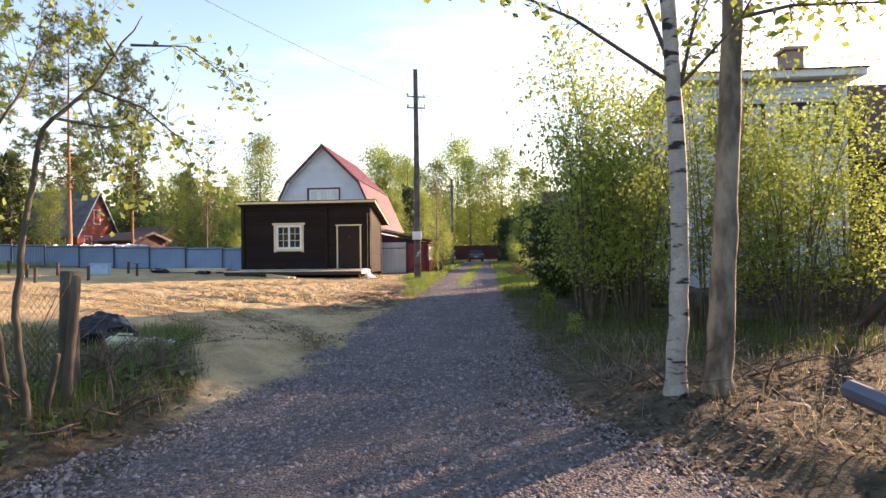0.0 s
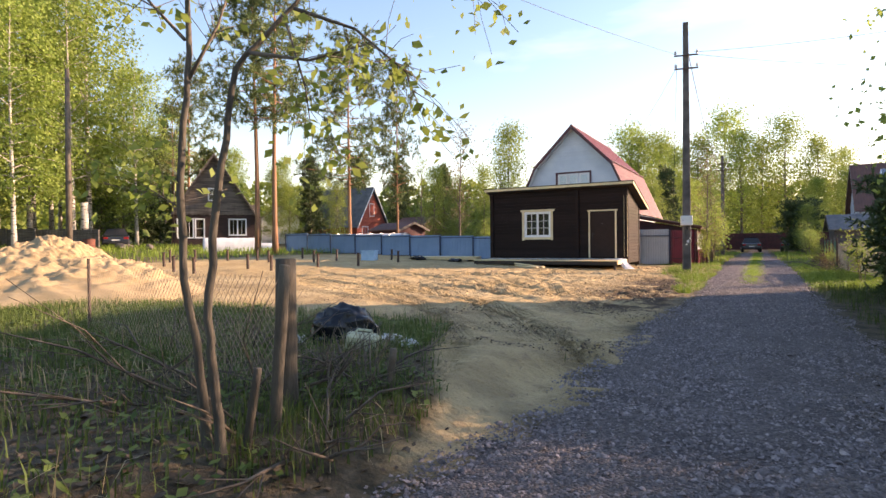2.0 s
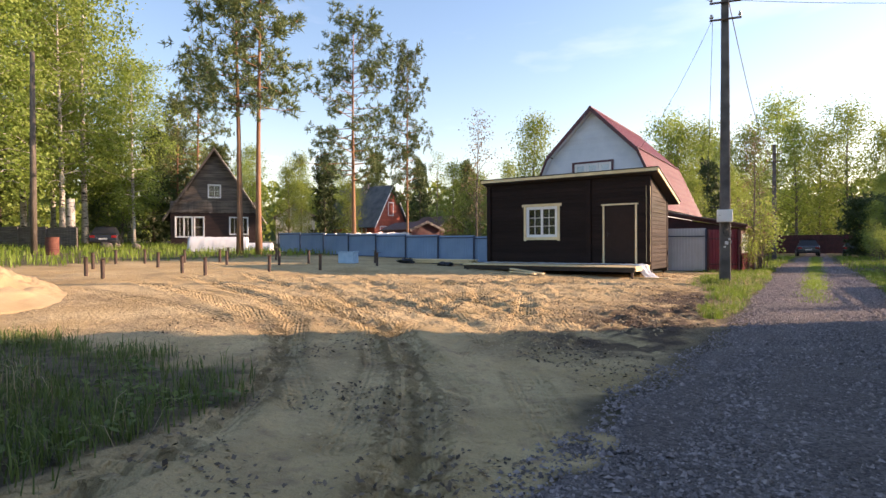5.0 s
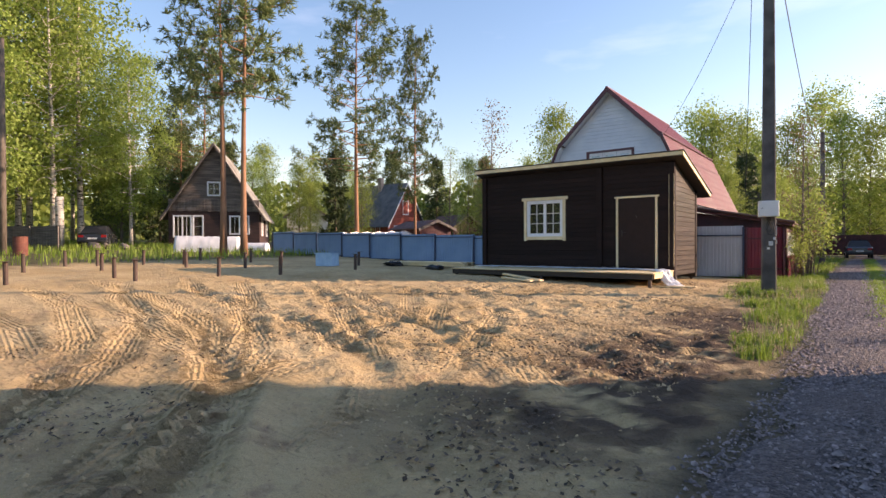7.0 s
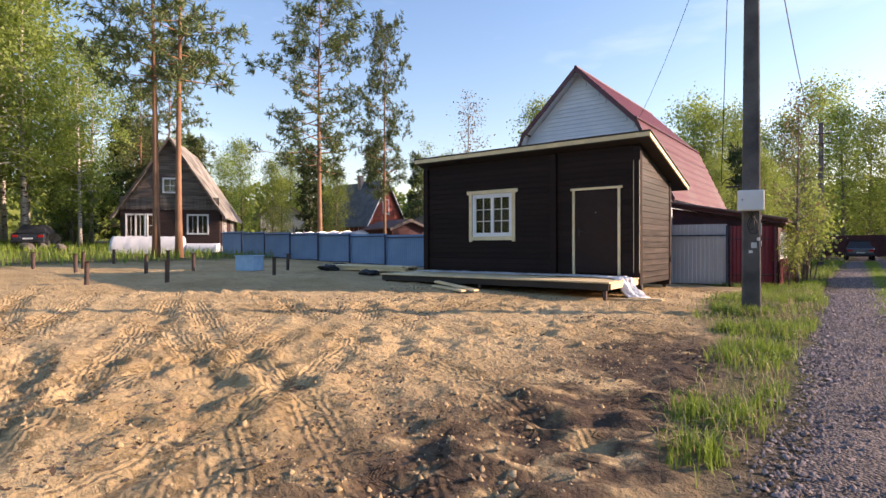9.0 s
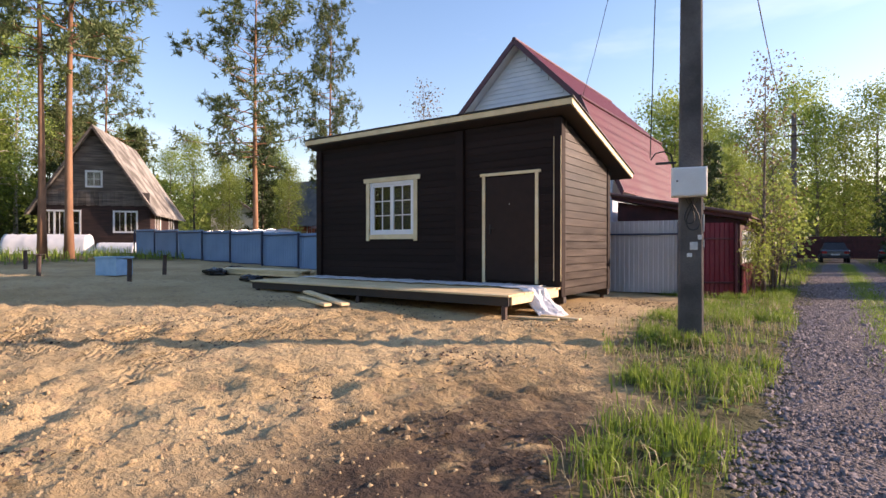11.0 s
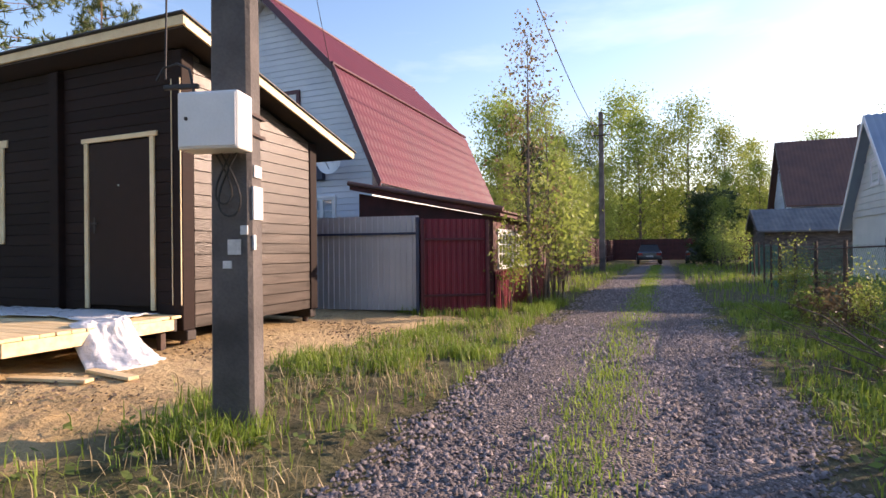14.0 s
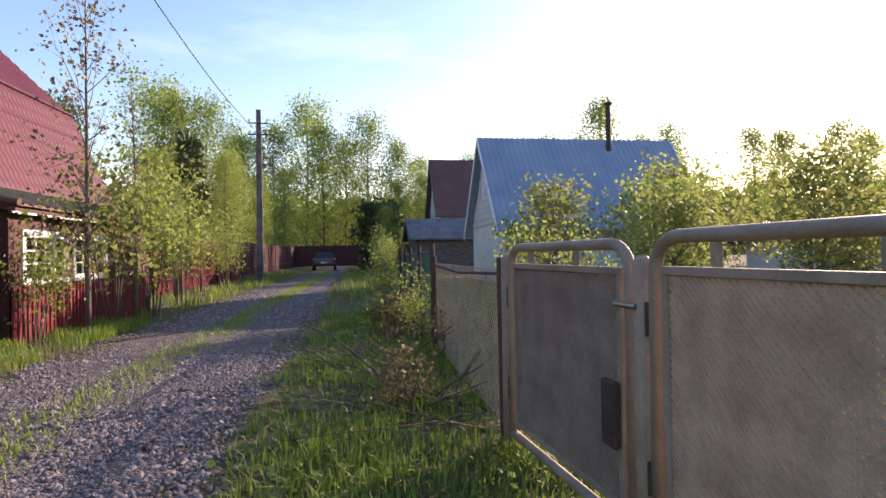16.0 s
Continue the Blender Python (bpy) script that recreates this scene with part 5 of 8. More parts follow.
def build_gate(a, b, h, panel_top, label, lock=False, mesh="mesh_rust"):
    ln = math.hypot(b[0] - a[0], b[1] - a[1])
    z = gz(*a) + 0.09
    gt = thing("mesh_gate", run_pose(a, b, z), label, "gate")
    part("frame_pipe", bent_frame(Geo(), ln, h, 0.024), "gate_paint", gt, "painted steel pipe frame", smooth=True)
    g = Geo()
    for u0, u1, h0, h1 in ((0.05, ln - 0.05, panel_top, panel_top + 0.03), (0.05, ln - 0.05, 0.06, 0.09), (0.05, 0.08, 0.09, panel_top), (ln - 0.08, ln - 0.05, 0.09, panel_top)):
        g.box(u0, u1, -0.015, 0.015, h0, h1, 0.003)
    part("inner_frame", g, "gate_paint", gt)
    k = 0
    while 0.3 + 0.5 * k < ln:
        g = Geo()
        g.box(0.28 + 0.5 * k, 0.31 + 0.5 * k, -0.012, 0.012, panel_top + 0.032, h - 0.025, 0.003)
        part("upright", g, "gate_paint", gt)
        k += 1
    g = lattice(Geo(), ln - 0.16, panel_top - 0.09, 0.026, 0.0115)
    part("expanded_mesh", g, mesh, gt, "rusty expanded metal mesh", m=pose(0.08, 0.0, 0.09))
    for zz in (0.2, h - 0.35):
        g = Geo()
        g.tube([(-0.03, 0, zz), (-0.03, 0, zz + 0.12)], 0.022, 10)
        part("hinge", g, "rust_steel", gt)
    if lock:
        g = Geo()
        g.box(ln - 0.15, ln - 0.05, -0.05, -0.018, 0.30, 0.56, 0.008)
        part("lock_case", g, "rust_steel", gt, "small rusty steel lock case")
        g = Geo()
        g.tube([(ln - 0.06, -0.03, 0.86), (ln + 0.08, -0.03, 0.86)], 0.012, 8)
        part("latch", g, "steel", gt)
    return gt


build_gate((1.95, 26.46), (2.07, 25.25), 1.09, 0.97, "brown painted pipe wicket gate filled with dark rusty expanded mesh, shut", True, "mesh_dark")
build_gate((2.09, 25.11), (2.36, 22.5), 1.115, 0.985, "wide brown painted pipe gate filled with rusty expanded mesh, shut")
for x, y in ((2.08, 25.18), (1.94, 26.53), (2.37, 22.42)):
    g = Geo()
    g.tube([(0, 0, -0.4), (0, 0, 1.12), (0, 0, 1.14)], [0.035, 0.035, 0.02], 12)
    solo("gate_post", g, "gate_paint", pose(x, y, gz(x, y)), "brown painted steel gate post", "post", "gate posts", smooth=True)


def link_fence(a, b, h, mat, label, pitch=0.065, t=0.006, posts=2.1, post_r=0.03, rail=True):
    ln = math.hypot(b[0] - a[0], b[1] - a[1])
    fe = thing("mesh_fence", run_pose(a, b, gz(*a)), label, "fence")
    part("mesh", lattice(Geo(), ln, h, pitch, t), mat, fe, m=pose(0, 0.035, 0.04))
    n = max(1, round(ln / posts))
    for k in range(n + 1):
        g = Geo()
        lean = random.uniform(-0.05, 0.05)
        g.tube([(k * ln / n, 0, -0.3), (k * ln / n + lean, 0, h + 0.12)], post_r, 8)
        part("post", g, "rust_steel", fe, "dark steel post")
    if rail:
        g = Geo()
        g.tube([(0, 0.0, h + 0.02), (ln / 2, 0, h - 0.02), (ln, 0, h + 0.02)], 0.012, 6)
        part("top_rail", g, "rust_steel", fe)
    return fe


link_fence((1.92, 29.7), (1.94, 26.62), 1.0, "mesh_rust", "sagging rusty chain-link fence on dark steel posts")
link_fence((2.1, 37.6), (1.92, 29.8), 1.15, "green_net", "green plastic net fence on dark steel posts", pitch=0.085, t=0.0035)
link_fence((2.9, 50.0), (2.1, 37.7), 1.2, "green_net", "green plastic net fence on dark steel posts", pitch=0.12, t=0.005)
link_fence((-4.1, 4.85), (-9.2, 6.0), 0.95, "mesh_rust", "rusty chain-link fence running into the weeds", pitch=0.09, t=0.003, posts=5.0, post_r=0.02, rail=False)


# ---- houses further off ----
def gable_house(name, m, w, ln, eave, apex, wall, gable, roof, label, over=0.35, corr=0.12, windows=(), base=0.0):
    """Ridge along local y, front gable at y = 0 facing -y."""
    ho = thing(name, m, label, "house")
    g = Geo()
    g.box(-w / 2, w / 2, 0, ln, -0.6 + base, eave)
    part("wall", g, wall, ho)
    s = (apex - eave) / (w / 2)

    def top(a):
        return apex - abs(a) * s - 0.06
    planks(ho, gable, "x", (-w / 2, w / 2), (-0.04, -0.005), eave - 0.02, apex - 0.05, 0.22, gap=0.015, top=top, name="gable_board")
    g = Geo()
    g.prism([(-w / 2, eave), (w / 2, eave), (0, apex - 0.05)], "y", 0.0, ln)
    part("attic", g, gable, ho)
    for side in (-1, 1):
        d1, z1 = w / 2 + over, eave - s * over
        g = Geo()
        g.prism([(0, apex - 0.02), (side * d1, z1 - 0.02), (side * d1, z1 + 0.06), (0, apex + 0.06)], "y", -over, ln + over)
        sl = part("roof_slope", g, roof, ho)
        ys = np.arange(-over - 0.02, ln + over, 0.05)
        st = np.linspace(0, 1, 9)
        Y, S = np.meshgrid(ys, st)
        lift = 0.075 + 0.02 * np.cos(Y * 2 * math.pi / 0.2)
        n = len(ys)
        i = np.arange(n * 8).reshape(8, n)[:, :-1].ravel()
        me = quad_mesh("roofing", np.stack([(side * d1 * S).ravel(), Y.ravel(), (apex + (z1 - apex) * S + lift).ravel()], 1), np.stack([i, i + 1, i + n + 1, i + n], 1), True)
        me.materials.append(M[roof])
        part("roofing", me, roof, sl)
        g = Geo()
        g.prism([(0, apex - 0.16), (side * d1, z1 - 0.16), (side * d1, z1 + 0.07), (0, apex + 0.07)], "y", -over - 0.05, -over - 0.022)
        part("verge_board", g, "white" if wall in ("pale_siding", "brick_red") else "old_wood", sl)
    for axis, a0, a1, face, out, z0, z1, cols, rows, sash in windows:
        window_unit(ho, None, axis, a0, a1, face, out, z0, z1, cols=cols, rows=rows, sashes=sash, curtain=True)
    return ho


# weathered wooden house beyond the piles
AZ = 1.29
a_house = gable_house("wooden_house", pose(-42.7, 33.5, AZ, 0, 0, 50.6) @ Matrix.Scale(1.1, 4), 6.2, 8.6, 2.75, 7.5, "log_wall", "old_wood", "moss_roof", "weathered dark wooden house with a steep mossy grey roof", over=0.45,
                      windows=(("x", -2.8, -1.55, -0.05, -1, 0.75, 2.35, 2, 1, 2), ("x", -1.5, -0.75, -0.05, -1, 0.75, 2.35, 1, 2, 1), ("x", 1.0, 2.4, -0.05, -1, 0.95, 2.35, 2, 1, 2), ("x", -0.5, 0.45, -0.1, -1, 3.75, 4.8, 2, 2, 1), ("y", 1.2, 2.7, 3.13, 1, 0.9, 2.35, 1, 1, 2), ("y", 5.2, 6.8, 3.13, 1, 0.9, 2.35, 1, 1, 2)))
for k in range(28):
    g = Geo()
    g.box(-3.1 + 6.2 * k / 28 + 0.006, -3.1 + 6.2 * (k + 1) / 28 - 0.006, -0.09, -0.055, 2.62 + 0.02 * (k % 3), 3.5, 0.004)
    part("band_board", g, "old_wood", a_house)
# red house with slate roof
r_house = gable_house("brick_house", pose(-45.8, 60.1, 1.4, 0, 0, 90) @ Matrix.Scale(1.1, 4), 5.6, 7.8, 2.6, 6.9, "brick_red", "brick_red", "slate", "red house with a dark slate roof and white windows", over=0.4,
                      windows=(("x", -0.5, 0.5, -0.05, -1, 3.4, 5.0, 1, 2, 1), ("x", -1.9, -0.7, -0.02, -1, 0.9, 2.2, 2, 1, 1), ("x", 0.6, 1.8, -0.02, -1, 0.9, 2.2, 2, 1, 1), ("y", 1.2, 2.6, -2.82, -1, 0.9, 2.2, 2, 1, 2)))
g = Geo()
g.box(-0.55, -0.05, 3.2, 3.7, 5.4, 7.6, 0.02)
g.box(-0.6, 0.0, 3.15, 3.75, 7.6, 7.72, 0.02)
part("chimney", g, "brick", r_house, "brick chimney")
gable_house("far_house", pose(-53.5, 51.3, 1.6, 0, 0, 48), 4.6, 5.0, 3.4, 4.9, "white", "white", "slate", "small pale house far behind the blue fence", windows=(("x", -1.4, -0.4, -0.02, -1, 2.1, 3.1, 1, 1, 1), ("x", 0.5, 1.5, -0.02, -1, 2.1, 3.1, 1, 1, 1)))
gable_house("far_shed", pose(-36.5, 60.0, 1.2, 0, 0, 75), 4.0, 5.0, 2.4, 3.6, "maroon_wood", "maroon_wood", "brown_roof", "dark low shed behind the blue fence")
gable_house("far_shed", pose(-30.0, 46.0, 1.0, 0, 0, 70), 3.0, 5.0, 1.9, 2.5, "maroon_wood", "maroon_wood", "brown_roof", "low red-brown shed behind the blue fence")
# houses on the other side of the lane
b_house = gable_house("blue_roofed_house", pose(5.67, 42.85, 0.32, 0, 0, -90), 5.0, 7.0, 2.1, 5.2, "pale_siding", "pale_siding", "blue_roof", "pale siding house with a blue sheet-metal roof", over=0.3,
                      windows=(("x", -0.45, 0.35, -0.05, -1, 3.0, 3.9, 1, 2, 1), ("x", 0.9, 1.7, -0.02, -1, 0.8, 1.9, 1, 2, 1), ("y", 0.8, 1.7, 2.52, 1, 0.7, 1.9, 1, 2, 1), ("y", 3.4, 4.6, 2.52, 1, 0.7, 1.9, 2, 2, 1)))
g = Geo()
g.tube([(0.35, 4.6, 4.6), (0.35, 4.6, 6.5)], 0.09, 12)
g.tube([(0.35, 4.6, 6.52), (0.35, 4.6, 6.56), (0.35, 4.6, 6.66)], [0.16, 0.16, 0.02], 12)
part("flue", g, "rust_steel", b_house, "dark stove flue with a cap")
n_house = gable_house("brown_roofed_house", pose(6.3, 61.4, 0.32, 0, 0, -90), 5.4, 6.4, 3.9, 7.6, "siding", "siding", "brown_roof", "pale house with a steep brown sheet roof", over=0.35, windows=(("y", 0.8, 2.2, 2.72, 1, 1.2, 2.4, 2, 1, 1), ("x", -0.5, 0.5, -0.05, -1, 4.3, 5.3, 1, 2, 1)))
g = Geo()
g.box(-0.8, -0.3, 4.1, 4.6, 6.4, 8.5, 0.02)
part("chimney", g, "brick", n_house, "brick chimney")
gable_house("low_shed", pose(4.0, 54.5, 0.32, 0, 0, -90), 4.0, 5.0, 2.0, 3.0, "old_wood", "old_wood", "slate", "low grey wooden shed beside the lane")
gable_house("low_shed", pose(13.0, 37.0, 0.32, 0, 0, -90), 3.6, 9.0, 1.3, 1.75, "white", "white", "slate", "low pale outbuilding behind the mesh gates", windows=(("y", 0.6, 1.6, 1.82, 1, 0.5, 1.1, 2, 1, 1), ("y", 2.4, 3.6, 1.82, 1, 0.5, 1.1, 2, 1, 1)))


def build_right_house():
    ho = thing("two_storey_house", pose(9, 22, 0.3), "white two-storey house with a maroon sheet roof behind bushes", "house")
    inv = ho.matrix_world.inverted()
    g = Geo()
    g.box(6.6, 11.2, 18.1, 23.7, 0.0, 6.7)
    part("wall", g, "siding", ho, m=inv)
    planks(ho, "siding", "x", (6.6, 11.2), (18.05, 18.09), 0.4, 6.6, 0.18, gap=0.012, holes=((7.0, 8.9, 4.75, 6.05), (9.2, 10.95, 4.75, 6.05)), inv=inv, name="siding_board")
    for a in (7.0, 9.2):
        window_unit(ho, inv, "x", a, a + 1.75, 18.06, -1, 4.75, 6.05, cols=2, rows=2, sashes=3, frame_mat="tar")
    g = Geo()
    g.box(6.2, 11.6, 17.7, 24.0, 6.75, 6.98, 0.02)
    part("cornice", g, "white", ho, "white boxed cornice", m=inv)
    g = Geo()
    g.prism([(17.6, 6.99), (24.1, 6.99), (20.8, 7.35)], "x", 6.1, 11.7)
    part("roof", g, "brown_roof", ho, m=inv)
    g = Geo()
    g.box(10.3, 10.9, 19.8, 20.4, 7.0, 8.3, 0.02)
    ch = part("chimney", g, "brick", ho, "pale brick chimney", m=inv)
    g = Geo()
    g.box(10.2, 11.0, 19.7, 20.5, 8.3, 8.42, 0.02)
    part("chimney_cap", g, "brick", ch)
    g = Geo()
    g.box(11.25, 17.0, 18.6, 25.4, 0.0, 4.2)
    part("wing_wall", g, "maroon_wood", ho, "maroon boarded wing", m=inv)
    g = Geo()
    g.prism([(18.0, 4.2), (26.0, 4.2), (24.6, 6.9), (22, 7.4), (19.4, 6.9)], "x", 11.71, 17.4)
    part("wing_roof", g, "brown_roof", ho, "maroon sheet gambrel roof", m=inv)


build_right_house()


# ---- picket fence under the bushes ----
pk = thing("picket_fence", pose(4.2, 10.6, gz(4.2, 10.6), 0, 0, -7), "dark weathered picket fence in the shade of the bushes", "fence")
g = Geo()
for z in (0.25, 0.75):
    g = Geo()
    g.box(0, 9.0, 0.02, 0.06, z, z + 0.07, 0.004)
    part("rail", g, "old_wood", pk)
for k in range(82):
    g = Geo()
    h = 0.98 + random.uniform(-0.04, 0.05)
    x = 0.11 * k
    g.prism([(x, 0.02), (x + 0.085, 0.02), (x + 0.085, h - 0.05), (x + 0.0425, h), (x, h - 0.05)], "y", -0.012, 0.012)
    part("picket", g, "old_wood", pk)


# ---- parked cars ----
def build_car(m, label, paint="car_paint"):
    car = thing("car", m, label, "car", "cars parked at the lane's end")
    w = 0.86
    side = [(-2.1, 0.32), (-2.15, 0.55), (-2.12, 0.85), (-1.95, 0.95), (-1.45, 0.98), (1.15, 0.95), (2.0, 0.80), (2.12, 0.60), (2.1, 0.32)]
    g = Geo()
    n = len(side)
    V, F = [], []
    for x, s in ((-w, 0.94), (-w * 0.9, 1.0), (w * 0.9, 1.0), (w, 0.94)):
        V += [(x, y * (0.985 if abs(x) == w else 1), 0.32 + (z - 0.32) * s) for y, z in side]
    for k in range(3):
        for i in range(n):
            F.append((k * n + i, k * n + (i + 1) % n, (k + 1) * n + (i + 1) % n, (k + 1) * n + i))
    F += [tuple(range(n)), tuple(3 * n + i for i in range(n))]
    g.add(V, F)
    body = part("body", g, paint, car)
    g = Geo()
    base = [(-1.6, 0.96), (0.95, 0.94)]
    topp = [(-1.05, 1.45), (0.2, 1.46)]
    V = [(-0.78, base[0][0], base[0][1]), (0.78, base[0][0], base[0][1]), (0.78, base[1][0], base[1][1]), (-0.78, base[1][0], base[1][1]), (-0.58, topp[0][0], topp[0][1]), (0.58, topp[0][0], topp[0][1]), (0.58, topp[1][0], topp[1][1]), (-0.58, topp[1][0], topp[1][1])]
    g.add(V, [(0, 1, 5, 4), (1, 2, 6, 5), (2, 3, 7, 6), (3, 0, 4, 7), (4, 5, 6, 7)])
    part("glasshouse", g, "rubber", body, "dark car windows")
    g = Geo()
    g.box(-0.56, 0.56, -1.02, 0.18, 1.452, 1.49, 0.015)
    part("roof_panel", g, paint, body)
    for x in (-0.80, 0.80):
        for y in (-1.35, 1.3):
            g = Geo()
            g.tube([(x - 0.1, y, 0.31), (x + 0.1, y, 0.31)], 0.31, 20)
            wh = part("wheel", g, "rubber", car)
            g = Geo()
            s = 1 if x > 0 else -1
            g.tube([(x + s * 0.10, y, 0.31), (x + s * 0.11, y, 0.31)], 0.19, 16)
            part("rim", g, "steel", wh)
    for x in (-0.65, 0.65):
        g = Geo()
        g.box(x - 0.15, x + 0.15, -2.165, -2.10, 0.68, 0.84, 0.01)
        part("tail_lamp", g, "tail_red", body)
    g = Geo()
    g.box(-0.26, 0.26, -2.17, -2.135, 0.55, 0.66, 0.003)
    part("number_plate", g, "plate", body)
    g = Geo()
    g.box(-0.85, 0.85, -2.22, -2.08, 0.34, 0.52, 0.03)
    part("bumper", g, "rubber", body)


build_car(pose(-1.75, 67.5, gz(-1.75, 67.5), 0, 0, 3), "dark car parked at the lane's end before a brown fence")
build_car(pose(1.9, 69.0, gz(1.9, 69), 0, 0, -4), "dark blue car parked at the lane's end under trees")
build_car(pose(-43.8, 31.5 - 6.0, gz(-43.8, 25.5), 0, 0, 60), "dark car parked in the grass before the birch wood")


# ---- plants ----
def rnd_dirs(rng, n):
    v = rng.normal(size=(n, 3))
    return v / np.linalg.norm(v, axis=1)[:, None]


def leaf_mesh(name, P, size, rng, mat, long=1.5, droop=0.0, vary=0.4):
    """One small bent four-cornered leaf at each point."""
    n = len(P)
    d = rnd_dirs(rng, n)
    d[:, 2] -= droop
    d /= np.linalg.norm(d, axis=1)[:, None]
    s = np.cross(d, rnd_dirs(rng, n))
    s /= np.linalg.norm(s, axis=1)[:, None]
    k = (size * (1 + vary * rng.uniform(-1, 1, n)))[:, None]
    up = np.cross(d, s)
    a, c = P - d * k * long * 0.5, P + d * k * long * 0.5
    b, e = P + s * k * 0.5 + up * k * 0.15, P - s * k * 0.5 + up * k * 0.15
    V = np.stack([a, b, c, e], 1).reshape(-1, 3)
    me = quad_mesh(name, V, np.arange(4 * n).reshape(n, 4))
    me.materials.append(M[mat])
    return me


def tuft_mesh(name, P, D, size, rng, mat, per=12, width=0.12):
    """A brush of needles round each twig end."""
    n = len(P) * per
    C = np.repeat(P, per, 0)
    d = rnd_dirs(rng, n) + 0.6 * np.repeat(D, per, 0)
    d[:, 2] += 0.15
    d /= np.linalg.norm(d, axis=1)[:, None]
    s = np.cross(d, rnd_dirs(rng, n))
    s /= np.linalg.norm(s, axis=1)[:, None]
    L = (size * rng.uniform(0.6, 1.2, n))[:, None]
    w = L * width
    V = np.stack([C - s * w * 0.3, C + s * w * 0.3, C + d * L * 0.6 + s * w * 0.5, C + d * L - s * w * 0.05], 1).reshape(-1, 3)
    me = quad_mesh(name, V, np.arange(4 * n).reshape(n, 4))
    me.materials.append(M[mat])
    return me


def blade_mesh(name, P, h, w, rng, mat, lean=0.45):
    """Grass: each blade bends over in two pieces."""
    n = len(P)
    az = rng.uniform(0, 2 * math.pi, n)
    L = h * rng.uniform(0.45, 1.25, n)
    W = w * rng.uniform(0.6, 1.3, n)
    d = np.stack([np.cos(az), np.sin(az), np.zeros(n)], 1)
    s = np.stack([-np.sin(az), np.cos(az), np.zeros(n)], 1)
    ln = (lean * rng.uniform(0.1, 1.4, n))[:, None]
    up = np.array([0, 0, 1.0])
    mid = P + (up * 0.58 + d * 0.2 * ln) * L[:, None]
    tip = P + (up * (1.0 - 0.25 * ln) + d * 0.75 * ln) * L[:, None]
    wv = s * W[:, None]
    V = np.stack([P - wv * 0.5, P + wv * 0.5, mid + wv * 0.4, mid - wv * 0.4, tip + wv * 0.06, tip - wv * 0.06], 1).reshape(-1, 3)
    i = np.arange(n)[:, None] * 6
    q = np.concatenate([i + np.array([[0, 1, 2, 3]]), i + np.array([[3, 2, 4, 5]])], 1).reshape(-1, 4)
    me = quad_mesh(name, V, q)
    me.materials.append(M[mat])
    return me


def grow(rng, h, r0, crown0, spread, limbs, up=35, droop=0.0, twigs=4, twig_len=0.8, profile="oval", wander=0.02, stems=1, fan=0.0, base_r=0.0, sides=6, tip_n=3, twig_wood=True):
    """Wood of a tree or bush, and the twig places that carry leaves."""
    g, tips, dirs = Geo(), [], []
    for s in range(stems):
        a0 = rng.uniform(0, 6.283)
        hs = h * (1 if stems == 1 else rng.uniform(0.6, 1.05))
        out = fan * rng.uniform(0.2, 1.0)
        bx, by = base_r * rng.uniform(0, 1) * math.cos(a0), base_r * rng.uniform(0, 1) * math.sin(a0)
        n = 9
        ph = rng.uniform(0, 6.28, 2)
        tr = []
        for i in range(n + 1):
            t = i / n
            tr.append(Vector((bx + out * h * t ** 1.3 * math.cos(a0) + wander * h * math.sin(3.3 * t + ph[0]) * t, by + out * h * t ** 1.3 * math.sin(a0) + wander * h * math.sin(2.7 * t + ph[1]) * t, hs * t - 0.15 * (1 - t))))
        g.tube(tr, [max(0.004, r0 * (1 - 0.92 * (i / n)) * (1.25 if i == 0 else 1)) for i in range(n + 1)], sides)
        m = max(2, limbs // stems)
        for k in range(m):
            t = crown0 + (0.98 - crown0) * (k + rng.uniform(0.1, 0.9)) / m
            u = (t - crown0) / (1 - crown0)
            f = {"oval": math.sin(math.pi * min(1, 0.12 + 0.88 * u)) ** 0.6 + 0.12, "cone": 1.05 - u, "pine": 0.45 + 0.75 * math.sin(math.pi * min(1, 0.25 + 0.72 * u)) * (0.7 if u > 0.8 else 1)}[profile]
            ln = spread * f * rng.uniform(0.55, 1.15)
            if stems > 1:
                ln *= 0.5
            a = k * 2.4 + rng.uniform(-0.6, 0.6) + a0
            el = radians(up + rng.uniform(-14, 14) + 25 * (u - 0.5))
            i0 = min(n - 1, int(t * n))
            p0 = tr[i0].lerp(tr[i0 + 1], t * n - i0)
            d = Vector((math.cos(a) * math.cos(el), math.sin(a) * math.cos(el), math.sin(el)))
            lp = [p0 + d * ln * q - Vector((0, 0, droop * ln * q * q)) + Vector(rng.normal(0, 0.03, 3)) * ln * q for q in (0, 0.33, 0.66, 1.0)]
            rl = max(0.004, r0 * (1 - 0.9 * t) * 0.42)
            g.tube(lp, [rl, rl * 0.7, rl * 0.45, rl * 0.12], 4, False)
            for j in range(twigs):
                q = rng.uniform(0.3, 1.0) * 2.999
                i1 = int(q)
                b = lp[i1].lerp(lp[min(3, i1 + 1)], q - i1)
                dd = (d + Vector(rng.normal(0, 0.6, 3)) - Vector((0, 0, droop * 1.3))).normalized()
                tl = twig_len * rng.uniform(0.5, 1.2)
                e = b + dd * tl
                if twig_wood and j % 2 == 0:
                    g.tube([b, (b + e) / 2 + Vector(rng.normal(0, 0.04, 3)) * tl, e], [rl * 0.3, rl * 0.2, 0.002], 3, False)
                for _ in range(tip_n):
                    tips.append(b.lerp(e, rng.uniform(0.25, 1.05)))
                    dirs.append(dd)
    return g, np.array(tips), np.array(dirs)


